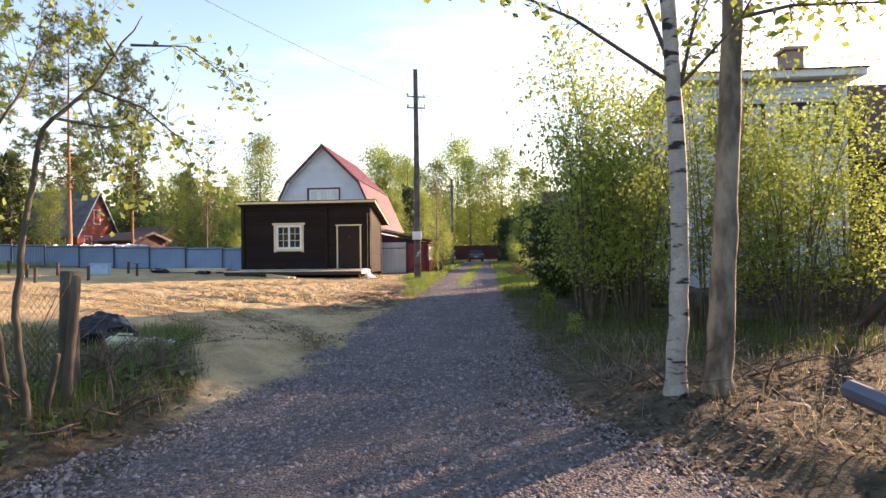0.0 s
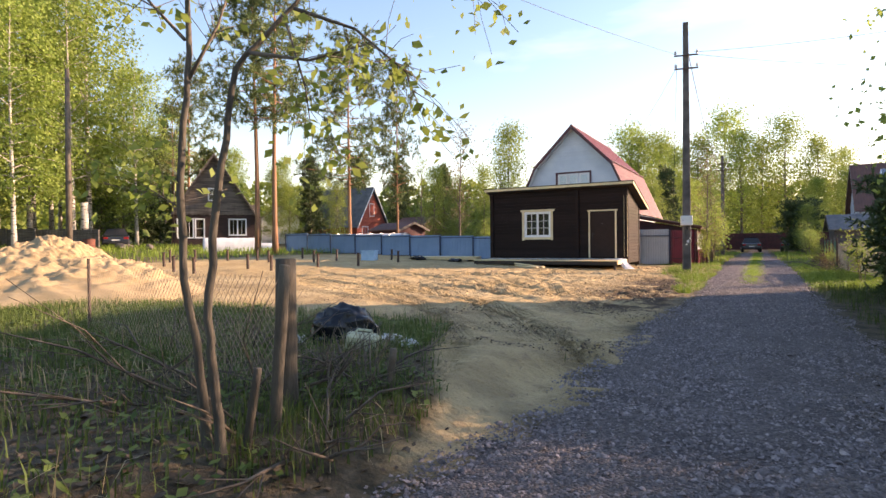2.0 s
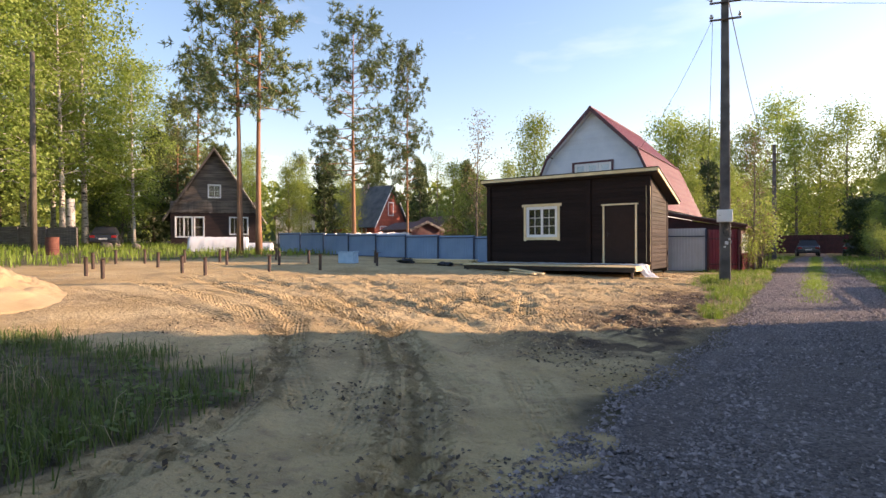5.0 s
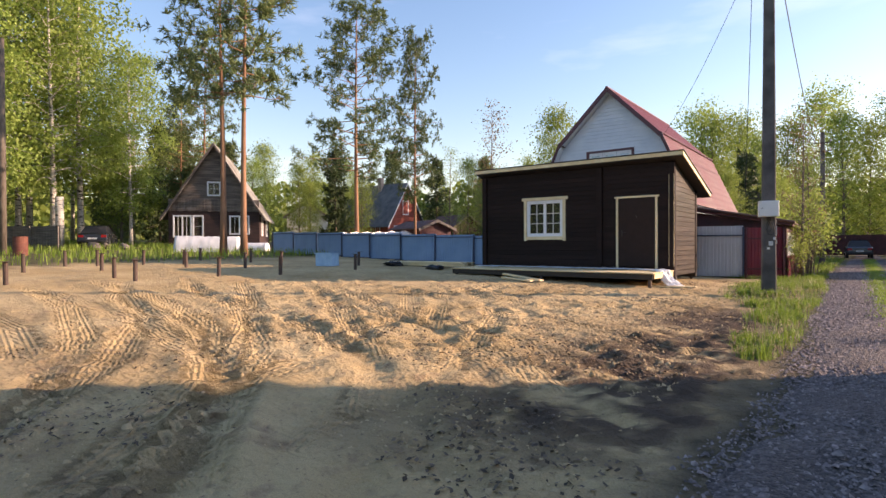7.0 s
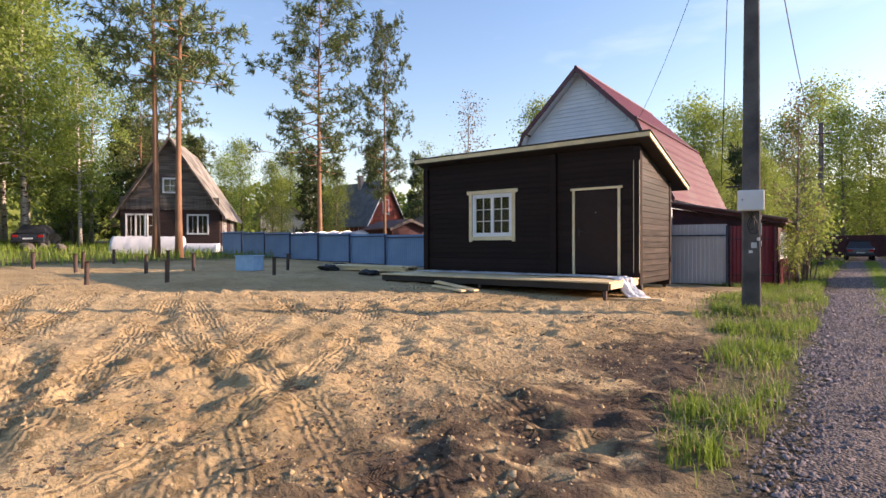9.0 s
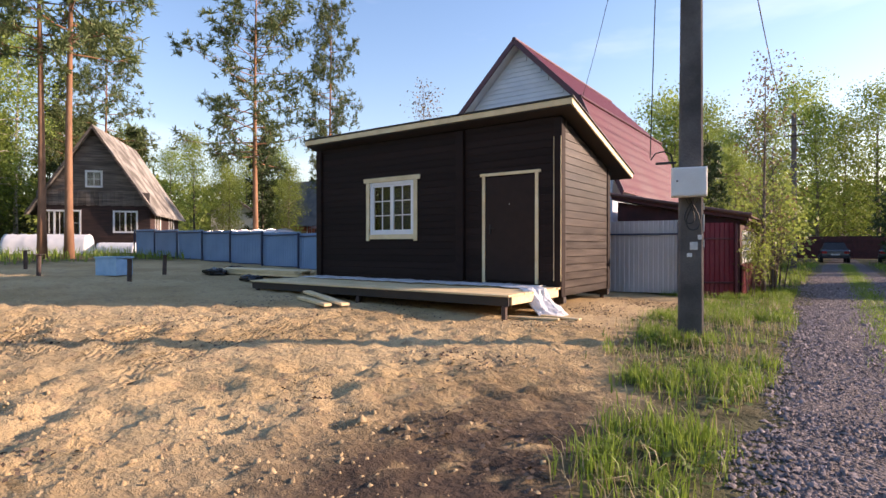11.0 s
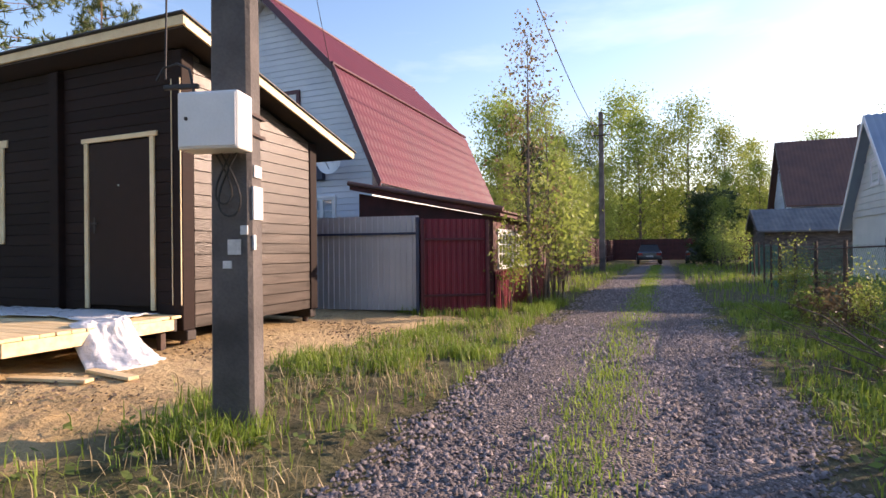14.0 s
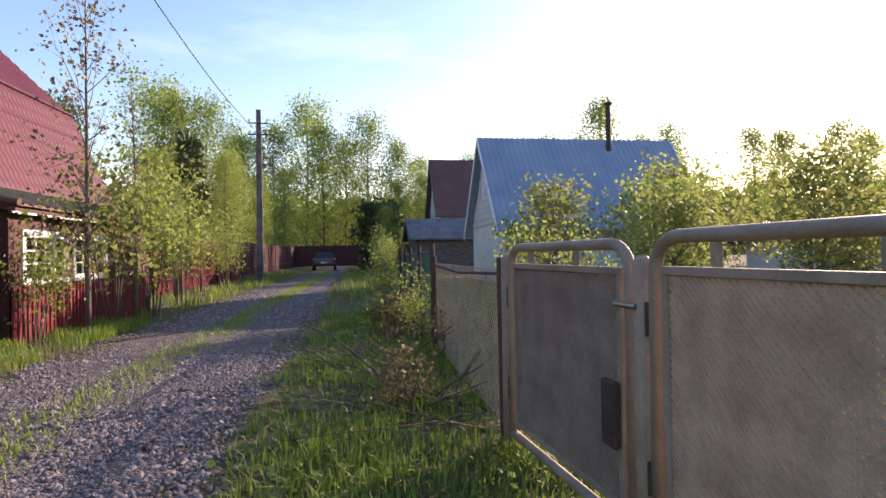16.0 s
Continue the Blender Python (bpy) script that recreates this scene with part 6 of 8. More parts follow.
def make_plant(name, label, category, group, rng, wood_mat, leaf_mat, leaf_n, leaf_size, sigma, tuft=False, per=12, width=0.12, leaf_droop=0.0, crown_name="crown", **kw):
    g, tips, dirs = grow(rng, **kw)
    th = thing(name, pose(0, 0, -500), label, category, group)
    part("trunk" if kw.get("stems", 1) == 1 else "branchwork", g, wood_mat, th, smooth=True)
    if tuft:
        me = tuft_mesh(crown_name, tips + rng.normal(0, sigma, tips.shape), dirs, leaf_size, rng, leaf_mat, per, width)
    else:
        i = rng.integers(0, len(tips), leaf_n)
        me = leaf_mesh(crown_name, tips[i] + rng.normal(0, sigma, (leaf_n, 3)), leaf_size, rng, leaf_mat, droop=leaf_droop)
    part(crown_name, me, leaf_mat, th)
    return th, kw["h"]


def plant_at(proto, x, y, h, turn=None, wide=1.0, z=None, label=""):
    th, h0 = proto
    s = h / h0
    ob = copy_thing(th, pose(x, y, gz(x, y) - 0.03 if z is None else z, 0, 0, random.uniform(0, 360) if turn is None else turn) @ Matrix.Diagonal((s * wide, s * wide, s, 1)))
    if label:
        tagged(ob, label)
    return ob


def drop_proto(proto):
    th = proto[0]
    for o in (*th.children_recursive, th):
        bpy.data.objects.remove(o)


R = np.random.default_rng
birches = [make_plant("birch_tree", "tall birch with white trunk and fresh light-green leaves", "tree", "birch wood", R(10 + k), "birch_bark", "leaf_birch", 9500, 0.145, 0.45, h=20, r0=0.20, crown0=0.22, spread=4.2, limbs=46, up=38, droop=0.55, twigs=6, twig_len=1.5, wander=0.012, leaf_droop=0.6, twig_wood=False) for k in range(2)]
decid = [make_plant("broadleaf_tree", "broadleaf tree with fresh green spring leaves", "tree", "trees behind the houses", R(20 + k), "bark", "leaf_green" if k else "leaf_birch", 8500, 0.115, 0.45, h=12, r0=0.16, crown0=0.12, spread=2.9, limbs=40, up=45, droop=0.1, twigs=5, twig_len=1.1, wander=0.015, twig_wood=False) for k in range(3)]
thin = [make_plant("slender_tree", "slender tree with thin, barely opened leaves", "tree", "slender young trees", R(30 + k), "bark", "leaf_birch" if k else "bronze_leaf", 1000, 0.09, 0.22, h=10, r0=0.10, crown0=0.15, spread=1.7, limbs=34, up=58, droop=0.0, twigs=5, twig_len=0.8, wander=0.012) for k in range(2)]
pines = [make_plant("pine_tree", "tall pine with bare orange trunk and sparse high crown", "tree", "tall pines", R(40 + k), "pine_bark", "needle", 0, 0.42, 0.20, tuft=True, per=13, width=0.2, h=20, r0=0.20, crown0=c0, spread=sp, limbs=lb, up=8, droop=-0.12, twigs=7, twig_len=1.0, profile="pine", wander=0.008, tip_n=3) for k, (c0, sp, lb) in enumerate(((0.30, 3.5, 60), (0.46, 2.7, 38), (0.25, 2.3, 56)))]
spruces = [make_plant("conifer_tree", "dark green conifer with dense drooping boughs", "tree", "conifers", R(50 + k), "bark", "leaf_dark" if k else "needle", 0, 0.55, 0.16, tuft=True, per=6, width=0.28, h=12, r0=0.14, crown0=0.06, spread=2.4, limbs=60, up=-4, droop=-0.05, twigs=5, twig_len=0.7, profile="cone", wander=0.004, tip_n=3) for k in range(2)]
bushes = [make_plant("bush", "tall bush with many thin stems and yellow-green young leaves", "bush", "bushes along the lane", R(60 + k), "twig", ("leaf_young", "leaf_olive", "leaf_young")[k], 5600, 0.046, 0.17, h=4.5, r0=0.022, crown0=0.20, spread=1.9, limbs=120, up=48, twigs=5, twig_len=0.45, stems=16, fan=0.26, base_r=0.35, wander=0.03, sides=5) for k in range(3)]
dark_bush = make_plant("evergreen_bush", "dense dark green juniper-like bush", "bush", "bushes along the lane", R(66), "twig", "leaf_dark", 0, 0.20, 0.10, tuft=True, per=7, width=0.3, h=3.0, r0=0.03, crown0=0.05, spread=1.7, limbs=130, up=45, twigs=5, twig_len=0.4, stems=10, fan=0.22, base_r=0.4, sides=5)
shrubs = [make_plant("shrub", "young shrub with fresh light-green leaves beside the lane", "shrub", "shrubs beside the lane", R(70 + k), "twig", ("leaf_young", "leaf_green")[k], 1050, 0.058, 0.16, h=2.6, r0=0.018, crown0=0.38, spread=1.2, limbs=50, up=50, twigs=4, twig_len=0.4, stems=7, fan=0.16, base_r=0.2, sides=5) for k in range(2)]
orchard = [make_plant("fruit_tree", "small fruit tree with sparse yellow-green leaves in a garden", "tree", "garden trees", R(80 + k), "bark", ("leaf_olive", "leaf_young")[k], 2800, 0.068, 0.18, h=3.6, r0=0.05, crown0=0.22, spread=1.9, limbs=44, up=38, twigs=6, twig_len=0.6, stems=2, fan=0.1, base_r=0.05, wander=0.03, sides=6) for k in range(2)]
bronze_shrub = make_plant("shrub", "low shrub with reddish-brown young leaves in the verge", "shrub", "shrubs beside the lane", R(77), "twig", "bronze_leaf", 420, 0.045, 0.07, h=0.9, r0=0.010, crown0=0.2, spread=0.5, limbs=36, up=50, twigs=3, twig_len=0.2, stems=7, fan=0.25, base_r=0.12, sides=4)
weed_tall = make_plant("tall_weed", "low leafy weed in the rough grass", "weed", "tall weeds", R(90), "twig", "leaf_green", 420, 0.055, 0.06, h=0.8, r0=0.008, crown0=0.2, spread=0.4, limbs=20, up=55, twigs=2, twig_len=0.15, stems=4, fan=0.2, base_r=0.08, sides=4)

# woods on the far side of the lot
for x, y, h, k in ((-48.9, 26.2, 23, 0), (-54.6, 24.5, 23, 1), (-49.5, 20.0, 20, 0), (-58, 16, 22, 1), (-62, 30, 20, 0), (-45.5, 15.5, 19, 1), (-46, 23.5, 20, 1), (-51.5, 23, 22, 0), (-43, 18.5, 17, 0), (-47, 29, 15, 1), (-57, 27, 23, 0), (-52, 10, 20, 0), (-44, 7, 18, 1), (-56, 33, 17, 1), (-66, 22, 24, 0)):
    plant_at(birches[k], x, y, h, wide=1.05)
for x, y, h, k in ((-57.6, 31.7, 11, 0), (-58.2, 36.5, 12, 1), (-61, 40, 12.5, 0), (-47.6, 50.5, 10.5, 1), (-49.7, 62, 12.5, 0), (-44, 64, 11, 1), (-8.3, 55.5, 7.8, 1), (-63, 34, 11, 1), (-38, 66, 11, 0), (-57, 21, 9, 0), (-40, 70, 10, 1), (-55, 42, 11, 0)):
    plant_at(spruces[k], x, y, h)
for x, y, h, k, w in ((-28.3, 25.7, 18.0, 1, 1.0), (-27.5, 26.4, 18.4, 1, 1.0), (-30.9, 37.8, 18.3, 0, 1.0), (-29.2, 42.4, 17.0, 2, 0.75), (-54.2, 39.0, 19.5, 0, 0.9), (-51, 35, 14, 2, 1.0)):
    plant_at(pines[k], x, y, h, wide=w)
for x, y, h, k in ((-63.5, 52.6, 12, 1), (-58, 56, 11, 2), (-52, 56, 10, 0), (-66, 46, 12, 0), (-33, 55, 8.5, 1), (-29, 54, 7.2, 0), (-25.8, 59.6, 13.2, 1), (-19, 64, 11, 2), (-14.2, 68.9, 13.8, 0), (-11.0, 60, 7, 1), (-12.6, 66.2, 12.2, 2), (-10.8, 68.8, 12.6, 0), (-8, 64, 8, 1), (-7.2, 58.5, 6.6, 2), (-8.6, 50, 5.5, 1), (-24, 68, 10, 0), (-33, 68, 10, 2), (-60, 24, 12, 2), (-53, 18, 10, 1), (-50, 29.5, 9, 0), (-56, 12, 11, 2), (-46, 11, 9, 1), (-62, 8, 13, 0), (-52, 49, 8.5, 1), (-47, 46.5, 6.5, 2), (-56.5, 46, 9, 0), (-43, 50, 7, 2)):
    plant_at(decid[k], x, y, h)
for x, y, h, k in ((-25.9, 48.1, 11.6, 0), (-31.5, 50, 9, 1), (-22.0, 52, 7, 1), (-3.2, 32.7, 5.6, 0), (-3.15, 34.4, 4.6, 1), (-27, 60, 11, 1), (-15.5, 58, 8.5, 1)):
    plant_at(thin[k], x, y, h)
# trees round the lane's far end and behind the gardens
for x, y, h, k in ((-5.8, 96, 20, 0), (-3.2, 90, 16, 1), (-0.8, 95, 15.2, 2), (2.3, 93, 17.5, 0), (5.8, 91, 14, 1), (9, 95, 13, 2), (-8.5, 88, 15, 2), (-11, 84, 13, 1), (-14, 92, 15, 0), (4.8, 80, 8, 1), (8, 82, 9, 2), (-6.5, 80, 9, 0), (26.3, 77.8, 16, 1), (22, 82, 13, 0), (32, 80, 13, 2), (22.9, 59.3, 9.2, 0), (27.2, 56.3, 8.6, 1), (29.3, 51.8, 8, 2), (34, 50, 8.5, 0), (24, 50, 7, 1), (38, 58, 9, 2), (18, 62, 8.5, 2), (14.5, 70, 10, 1), (31, 44, 7.5, 1), (36, 38, 7, 2), (14, 88, 12, 0), (3.0, 72, 5.4, 1), (3.6, 66, 5.2, 1), (2.9, 61, 4.2, 2), (-7.5, 72, 7.5, 2)):
    plant_at(decid[k], x, y, h)
# woods behind the start of the walk
# the two at y > 7 stand unseen beside it, added for shade
for x, y, h, k in ((-30, -14, 14, 0), (-19, -13, 12, 2), (-8, -15, 12, 1), (3, -18, 13, 0), (8, -13, 11, 1), (18, -10, 11, 0), (-38, -8, 13, 1), (-45, -4, 14, 2), (10.8, 7.8, 6.8, 2), (13.5, 9.5, 8, 1), (22, -2, 9, 1), (-34, -2, 9, 0)):
    plant_at(decid[k], x, y, h)
for x, y, h, k in ((16, 74, 11, 0), (-16, 80, 12, 1), (20, 95, 13, 1)):
    plant_at(spruces[k], x, y, h)
# bushes on the house side of the lane
# those beyond x = 6 are unseen, added to shade the ground
for x, y, h, k, w in ((2.7, 10.6, 4.7, 0, 1.0), (3.6, 9.4, 4.4, 2, 1.0), (2.3, 12.6, 4.2, 1, 1.0), (4.7, 8.9, 3.7, 0, 1.1), (5.7, 9.3, 3.3, 2, 1.1), (5.3, 11.2, 4.2, 2, 1.1), (2.5, 14.6, 3.6, 0, 1.0), (3.9, 13.4, 4.2, 1, 1.1), (4.0, 16.5, 3.6, 2, 1.1), (3.3, 19.0, 2.8, 1, 1.0), (6.5, 4.9, 3.6, 1, 1.3), (8.0, 7.2, 4.2, 0, 1.2), (9.6, 5.4, 4.2, 2, 1.2), (8.0, 2.2, 3.8, 0, 1.3), (8.2, 3.6, 4.2, 2, 1.3), (10.2, 3.4, 4.6, 0, 1.3), (2.15, 11.4, 5.6, 0, 1.0), (2.5, 13.4, 5.2, 2, 1.0)):
    plant_at(bushes[k], x, y, h, wide=w)
for x, y, h in ((2.0, 16.6, 2.5), (2.9, 18.3, 2.3), (3.6, 15.2, 2.4), (2.4, 63.0, 4.6)):
    plant_at(dark_bush, x, y, h)
for x, y, h, k in ((-3.4, 38.0, 3.4, 0), (-3.35, 31.5, 1.7, 1), (-3.05, 33.2, 2.9, 0), (-3.1, 35.0, 3.0, 1), (-4.1, 42.0, 2.6, 0), (-3.9, 44.4, 2.5, 0), (-4.2, 40.2, 3.2, 1), (-4.2, 46.8, 2.2, 1), (1.7, 21.4, 1.5, 1), (1.75, 29.9, 0.9, 1), (1.4, 32.6, 1.2, 1), (2.2, 47, 1.9, 0), (2.2, 51, 2.2, 1), (2.7, 19.8, 1.8, 0), (3.0, 29.6, 1.5, 0), (3.3, 28.4, 1.2, 1), (-22, 46, 2.6, 1), (2.2, 55, 2.6, 1), (2.4, 59, 2.8, 1)):
    plant_at(shrubs[k], x, y, h)
for x, y, h, k, w in ((5.4, 35.6, 3.5, 0, 1.1), (7.6, 34.2, 3.2, 1, 1.1), (6.3, 32.0, 2.7, 0, 1.1), (9.6, 32.5, 3.9, 0, 1.1), (9.2, 36.8, 4.4, 0, 1.1), (12.0, 34.0, 3.2, 0, 1.1), (15.4, 33.4, 3.3, 1, 1.2), (18, 36, 3.9, 0, 1.2), (8.0, 28.6, 2.4, 1, 1.2), (20, 30, 3.8, 1, 1.2), (13.5, 41, 4.2, 0, 1.1), (24, 36, 4.6, 1, 1.3)):
    plant_at(orchard[k], x, y, h, wide=w)
for x, y in ((1.35, 31.2), (1.4, 9.2), (1.3, 12.4)):
    plant_at(weed_tall, x, y, random.uniform(0.35, 0.55), wide=1.2)
for x, y, h in ((1.35, 27.4, 0.5), (1.75, 30.4, 0.7), (2.05, 29.2, 0.6), (1.5, 30.9, 0.65), (2.1, 33.0, 0.8)):
    plant_at(bronze_shrub, x, y, h, wide=1.2)
for pr in (bronze_shrub, *birches, *decid, *thin, *pines, *spruces, *bushes, dark_bush, *shrubs, *orchard, weed_tall):
    drop_proto(pr)


def limb_tree(name, label, x, y, bark, trunk, limbs, leaf, leaf_n, leaf_size, seed, sides=14):
    """A near tree with its own trunk line and limbs, given from its base: (points, radius)."""
    rng = R(seed)
    th = thing(name, pose(x, y, gz(x, y)), label, "tree")
    g = Geo()
    pts, rad = trunk
    fine = []
    rr = []
    for i in range(len(pts) - 1):
        for q in range(5):
            t = q / 5
            fine.append(Vector(pts[i]).lerp(Vector(pts[i + 1]), t) + Vector(rng.normal(0, 0.006, 3)))
            rr.append((rad[i] + (rad[i + 1] - rad[i]) * t) * rng.uniform(0.97, 1.04))
    fine.append(Vector(pts[-1]))
    rr.append(rad[-1])
    g.tube(fine, rr, sides)
    part("trunk", g, bark, th, smooth=True)
    tips = []
    for lp, r in limbs:
        g = Geo()
        lp = [Vector(p) for p in lp]
        n = len(lp)
        g.tube(lp, [r * (1 - 0.85 * i / (n - 1)) for i in range(n)], 7)
        limb = part("limb", g, "bark", th, smooth=True)
        for j in range(16):
            q = rng.uniform(0.25, 1.0) * (n - 1) * 0.999
            i = int(q)
            b = lp[i].lerp(lp[i + 1], q - i)
            d = ((lp[-1] - lp[0]).normalized() + Vector(rng.normal(0, 0.7, 3))).normalized()
            e = b + d * rng.uniform(0.2, 0.6)
            g = Geo()
            g.tube([b, (b + e) / 2 + Vector(rng.normal(0, 0.02, 3)), e], [r * 0.25, r * 0.15, 0.002], 4, False)
            part("twig", g, "bark", limb)
            tips += [b.lerp(e, t) for t in (0.4, 0.7, 1.0)]
    tips = np.array(tips)
    i = rng.integers(0, len(tips), leaf_n)
    part("leaves", leaf_mesh("leaves", tips[i] + rng.normal(0, 0.07, (leaf_n, 3)), leaf_size, rng, leaf, droop=0.4), leaf, th)
    return th


limb_tree("birch_tree", "birch with white dark-marked trunk and young leaves beside the lane", 1.70, 5.15, "birch_bark",
          ([(0, 0, -0.2), (0.0, 0, 0.15), (0.06, 0, 1.4), (0.0, 0.0, 3.2), (-0.12, 0.05, 5.0), (-0.1, 0.1, 9.0), (0.1, 0.2, 12.0)], [0.14, 0.092, 0.077, 0.069, 0.058, 0.038, 0.01]),
          [([(0.0, 0, 2.85), (-0.9, -0.1, 3.45), (-2.0, -0.2, 3.95), (-3.1, -0.3, 4.1)], 0.020), ([(0.02, 0, 2.6), (0.2, 0.0, 3.4), (0.5, 0.1, 4.6)], 0.025), ([(0, 0, 3.0), (-0.3, 0.1, 3.9), (-0.7, 0.2, 4.8)], 0.024), ([(0, 0, 2.75), (0.5, -0.2, 3.3), (0.9, -0.4, 4.1)], 0.02), ([(-0.05, 0, 4.4), (-0.9, -0.2, 5.1), (-1.8, -0.2, 5.4)], 0.025), ([(-0.1, 0, 5.4), (0.7, 0.5, 6.4), (1.2, 0.9, 7.4)], 0.025), ([(-0.1, 0, 6.4), (-0.9, 0.5, 7.4), (-1.4, 0.9, 8.2)], 0.025), ([(0, 0, 7.5), (0.6, -0.5, 8.5), (0.9, -0.8, 9.5)], 0.02)],
          "leaf_young", 1500, 0.05, 101)
limb_tree("aspen_tree", "smooth grey aspen trunk with young leaves beside the birch", 2.10, 5.22, "aspen_bark",
          ([(0, 0, -0.2), (0.0, 0, 0.15), (0.06, 0, 1.2), (0.14, 0, 2.6), (0.24, 0.05, 4.6), (0.4, 0.1, 8.5), (0.5, 0.2, 13.0)], [0.17, 0.122, 0.106, 0.095, 0.085, 0.058, 0.012]),
          [([(0.18, 0, 3.45), (0.7, 0.0, 3.55), (1.3, -0.1, 3.5), (1.9, -0.2, 3.4)], 0.022), ([(0.2, 0, 3.75), (0.7, 0.1, 3.7), (1.4, 0.1, 3.9)], 0.02), ([(0.24, 0, 4.9), (1.0, 0.3, 5.6), (1.6, 0.5, 6.6)], 0.03), ([(0.3, 0, 5.9), (-0.4, 0.5, 6.9), (-0.8, 0.8, 8.0)], 0.03), ([(0.35, 0, 7.2), (0.9, -0.6, 8.2), (1.2, -0.9, 9.4)], 0.03)],
          "leaf_young", 700, 0.055, 102)
RI = Vector((0.85, 0.53, 0))       # across the sapling's crown


def side(p, q, z):
    return tuple((RI * p + Vector((-0.53, 0.85, 0)) * q + Vector((0, 0, z))) * 0.86)


limb_tree("sapling", "slender young aspen with fresh leaves standing in weeds", -3.74, 3.92, "sapling_bark",
          ([side(0, 0, -0.1), side(-0.05, 0, 0.5), side(-0.16, 0, 1.2), side(-0.17, 0, 2.0), side(-0.1, 0, 2.8), side(-0.14, 0.05, 4.6)], [0.034, 0.028, 0.024, 0.022, 0.018, 0.005]),
          [([side(-0.12, 0, 2.6), side(0.1, 0, 3.0), side(0.25, 0.1, 3.6)], 0.014), ([side(-0.13, 0, 2.9), side(-0.5, 0.1, 3.3), side(-0.8, 0.1, 3.4)], 0.012), ([side(-0.12, 0, 3.3), side(-0.3, 0.2, 3.8), side(-0.3, 0.2, 4.5)], 0.012), ([side(-0.16, 0, 1.7), side(-0.4, 0.0, 1.85)], 0.008)],
          "leaf_green", 420, 0.042, 103, 8)
limb_tree("sapling", "slender young aspen with an arching trunk in weeds", -3.52, 3.86, "sapling_bark",
          ([side(0, 0, -0.1), side(-0.06, 0, 0.45), side(-0.10, 0, 1.0), side(-0.02, 0, 1.9), side(0.10, 0, 2.7), side(0.5, 0.05, 3.15), side(0.9, 0.1, 3.9)], [0.036, 0.029, 0.025, 0.022, 0.018, 0.013, 0.004]),
          [([side(0.2, 0, 2.8), side(0.6, 0, 2.75), side(1.0, 0.1, 2.9), side(1.4, 0.1, 2.6)], 0.013), ([side(0.5, 0, 3.1), side(0.9, 0.1, 3.0), side(1.25, 0.1, 2.7), side(1.4, 0.15, 2.3)], 0.012), ([side(0.45, 0, 3.0), side(0.55, 0.1, 2.6), side(0.6, 0.1, 2.2)], 0.009), ([side(0.8, 0.1, 3.6), side(1.3, 0.2, 3.7), side(1.8, 0.3, 3.4)], 0.012), ([side(0.7, 0, 3.4), side(0.5, 0.2, 3.8), side(0.4, 0.2, 4.3)], 0.01)],
          "leaf_green", 620, 0.042, 104, 8)


# ---- the wooded distance ----
def wood_ring():
    n, m = 420, 5
    V = []
    for j in range(m + 1):
        for i in range(n):
            a = 2 * math.pi * i / n
            rad = 150 + 10 * math.sin(3 * a) + 4.0 * j + 3 * noise.noise(Vector((i * 0.9, j * 2.0, 5)))
            x, y = rad * math.cos(a), 25 + rad * math.sin(a)
            h = 14.0 + 4 * noise.noise(Vector((math.cos(a) * 9, math.sin(a) * 9, 1))) + 3.0 * noise.noise(Vector((i * 0.45, 0, 2))) + 1.8 * noise.noise(Vector((i * 1.7, 0, 3)))
            V.append((x, y, gz(x, y) - 0.5 + h * j / m))
    F = [(j * n + i, j * n + (i + 1) % n, (j + 1) * n + (i + 1) % n, (j + 1) * n + i) for j in range(m) for i in range(n)]
    me = quad_mesh("backdrop", V, F)
    me.materials.append(M["far_wood"])
    tagged(new("backdrop", me), "distant green tree line", "woods", kind="structure")


wood_ring()


def stuff(name, me, label, category):
    return tagged(new(name, me), label, category, kind="stuff")


def wood_leaves():
    """Ragged foliage over the whole face of the far woods."""
    rng = R(150)
    n = 60000
    a = rng.uniform(0, 2 * math.pi, n)
    top = 12.5 + 5.5 * vnoise(a * 22, a * 0 + 3.0, 91) + 3.5 * vnoise(a * 75, a * 0 + 8.0, 92)
    u = rng.uniform(0, 1, n) ** 0.7
    rad = 146 + 10 * np.sin(3 * a) + 14 * u + rng.normal(0, 1.5, n)
    x, y = rad * np.cos(a), 25 + rad * np.sin(a)
    P = np.stack([x, y, land(x, y) + u * top], 1)
    stuff("far_foliage", leaf_mesh("far_foliage", P, 1.15, rng, "leaf_green", 1.3), "fresh green foliage of the distant woods", "foliage")


wood_leaves()


# ---- grass, weeds, litter and gravel ----
def scatter(rng, n, x0, x1, y0, y1, keep):
    x, y = rng.uniform(x0, x1, n), rng.uniform(y0, y1, n)
    k = keep(x, y) > rng.uniform(0, 1, n)
    x, y = x[k], y[k]
    return np.stack([x, y, ground_z(x, y) - 0.01], 1)


def clump(x, y, f=1.6, seed=51, lo=0.3, hi=0.65):
    return smooth(lo, hi, vnoise(x * f, y * f, seed))


def left_verge(x, y):
    return (1 - sand_mask(x, y)) * smooth(0.0, 0.25, road_left(y) - x + 0.12 * (vnoise(x * 3, y * 3, 52) - 0.5)) * (0.03 + 0.97 * clump(x, y, 1.9, 51, 0.34, 0.62) * (0.10 + 0.90 * clump(x, y, 8.0, 66, 0.42, 0.65)))


def right_verge(x, y):
    return smooth(0.0, 0.35, x - road_right(y) + 0.2 * (vnoise(x * 3, y * 3, 53) - 0.5)) * (0.12 + 0.88 * clump(x, y, 1.3, 54, 0.3, 0.65) * (0.3 + 0.7 * clump(x, y, 5.0, 67, 0.3, 0.6)))


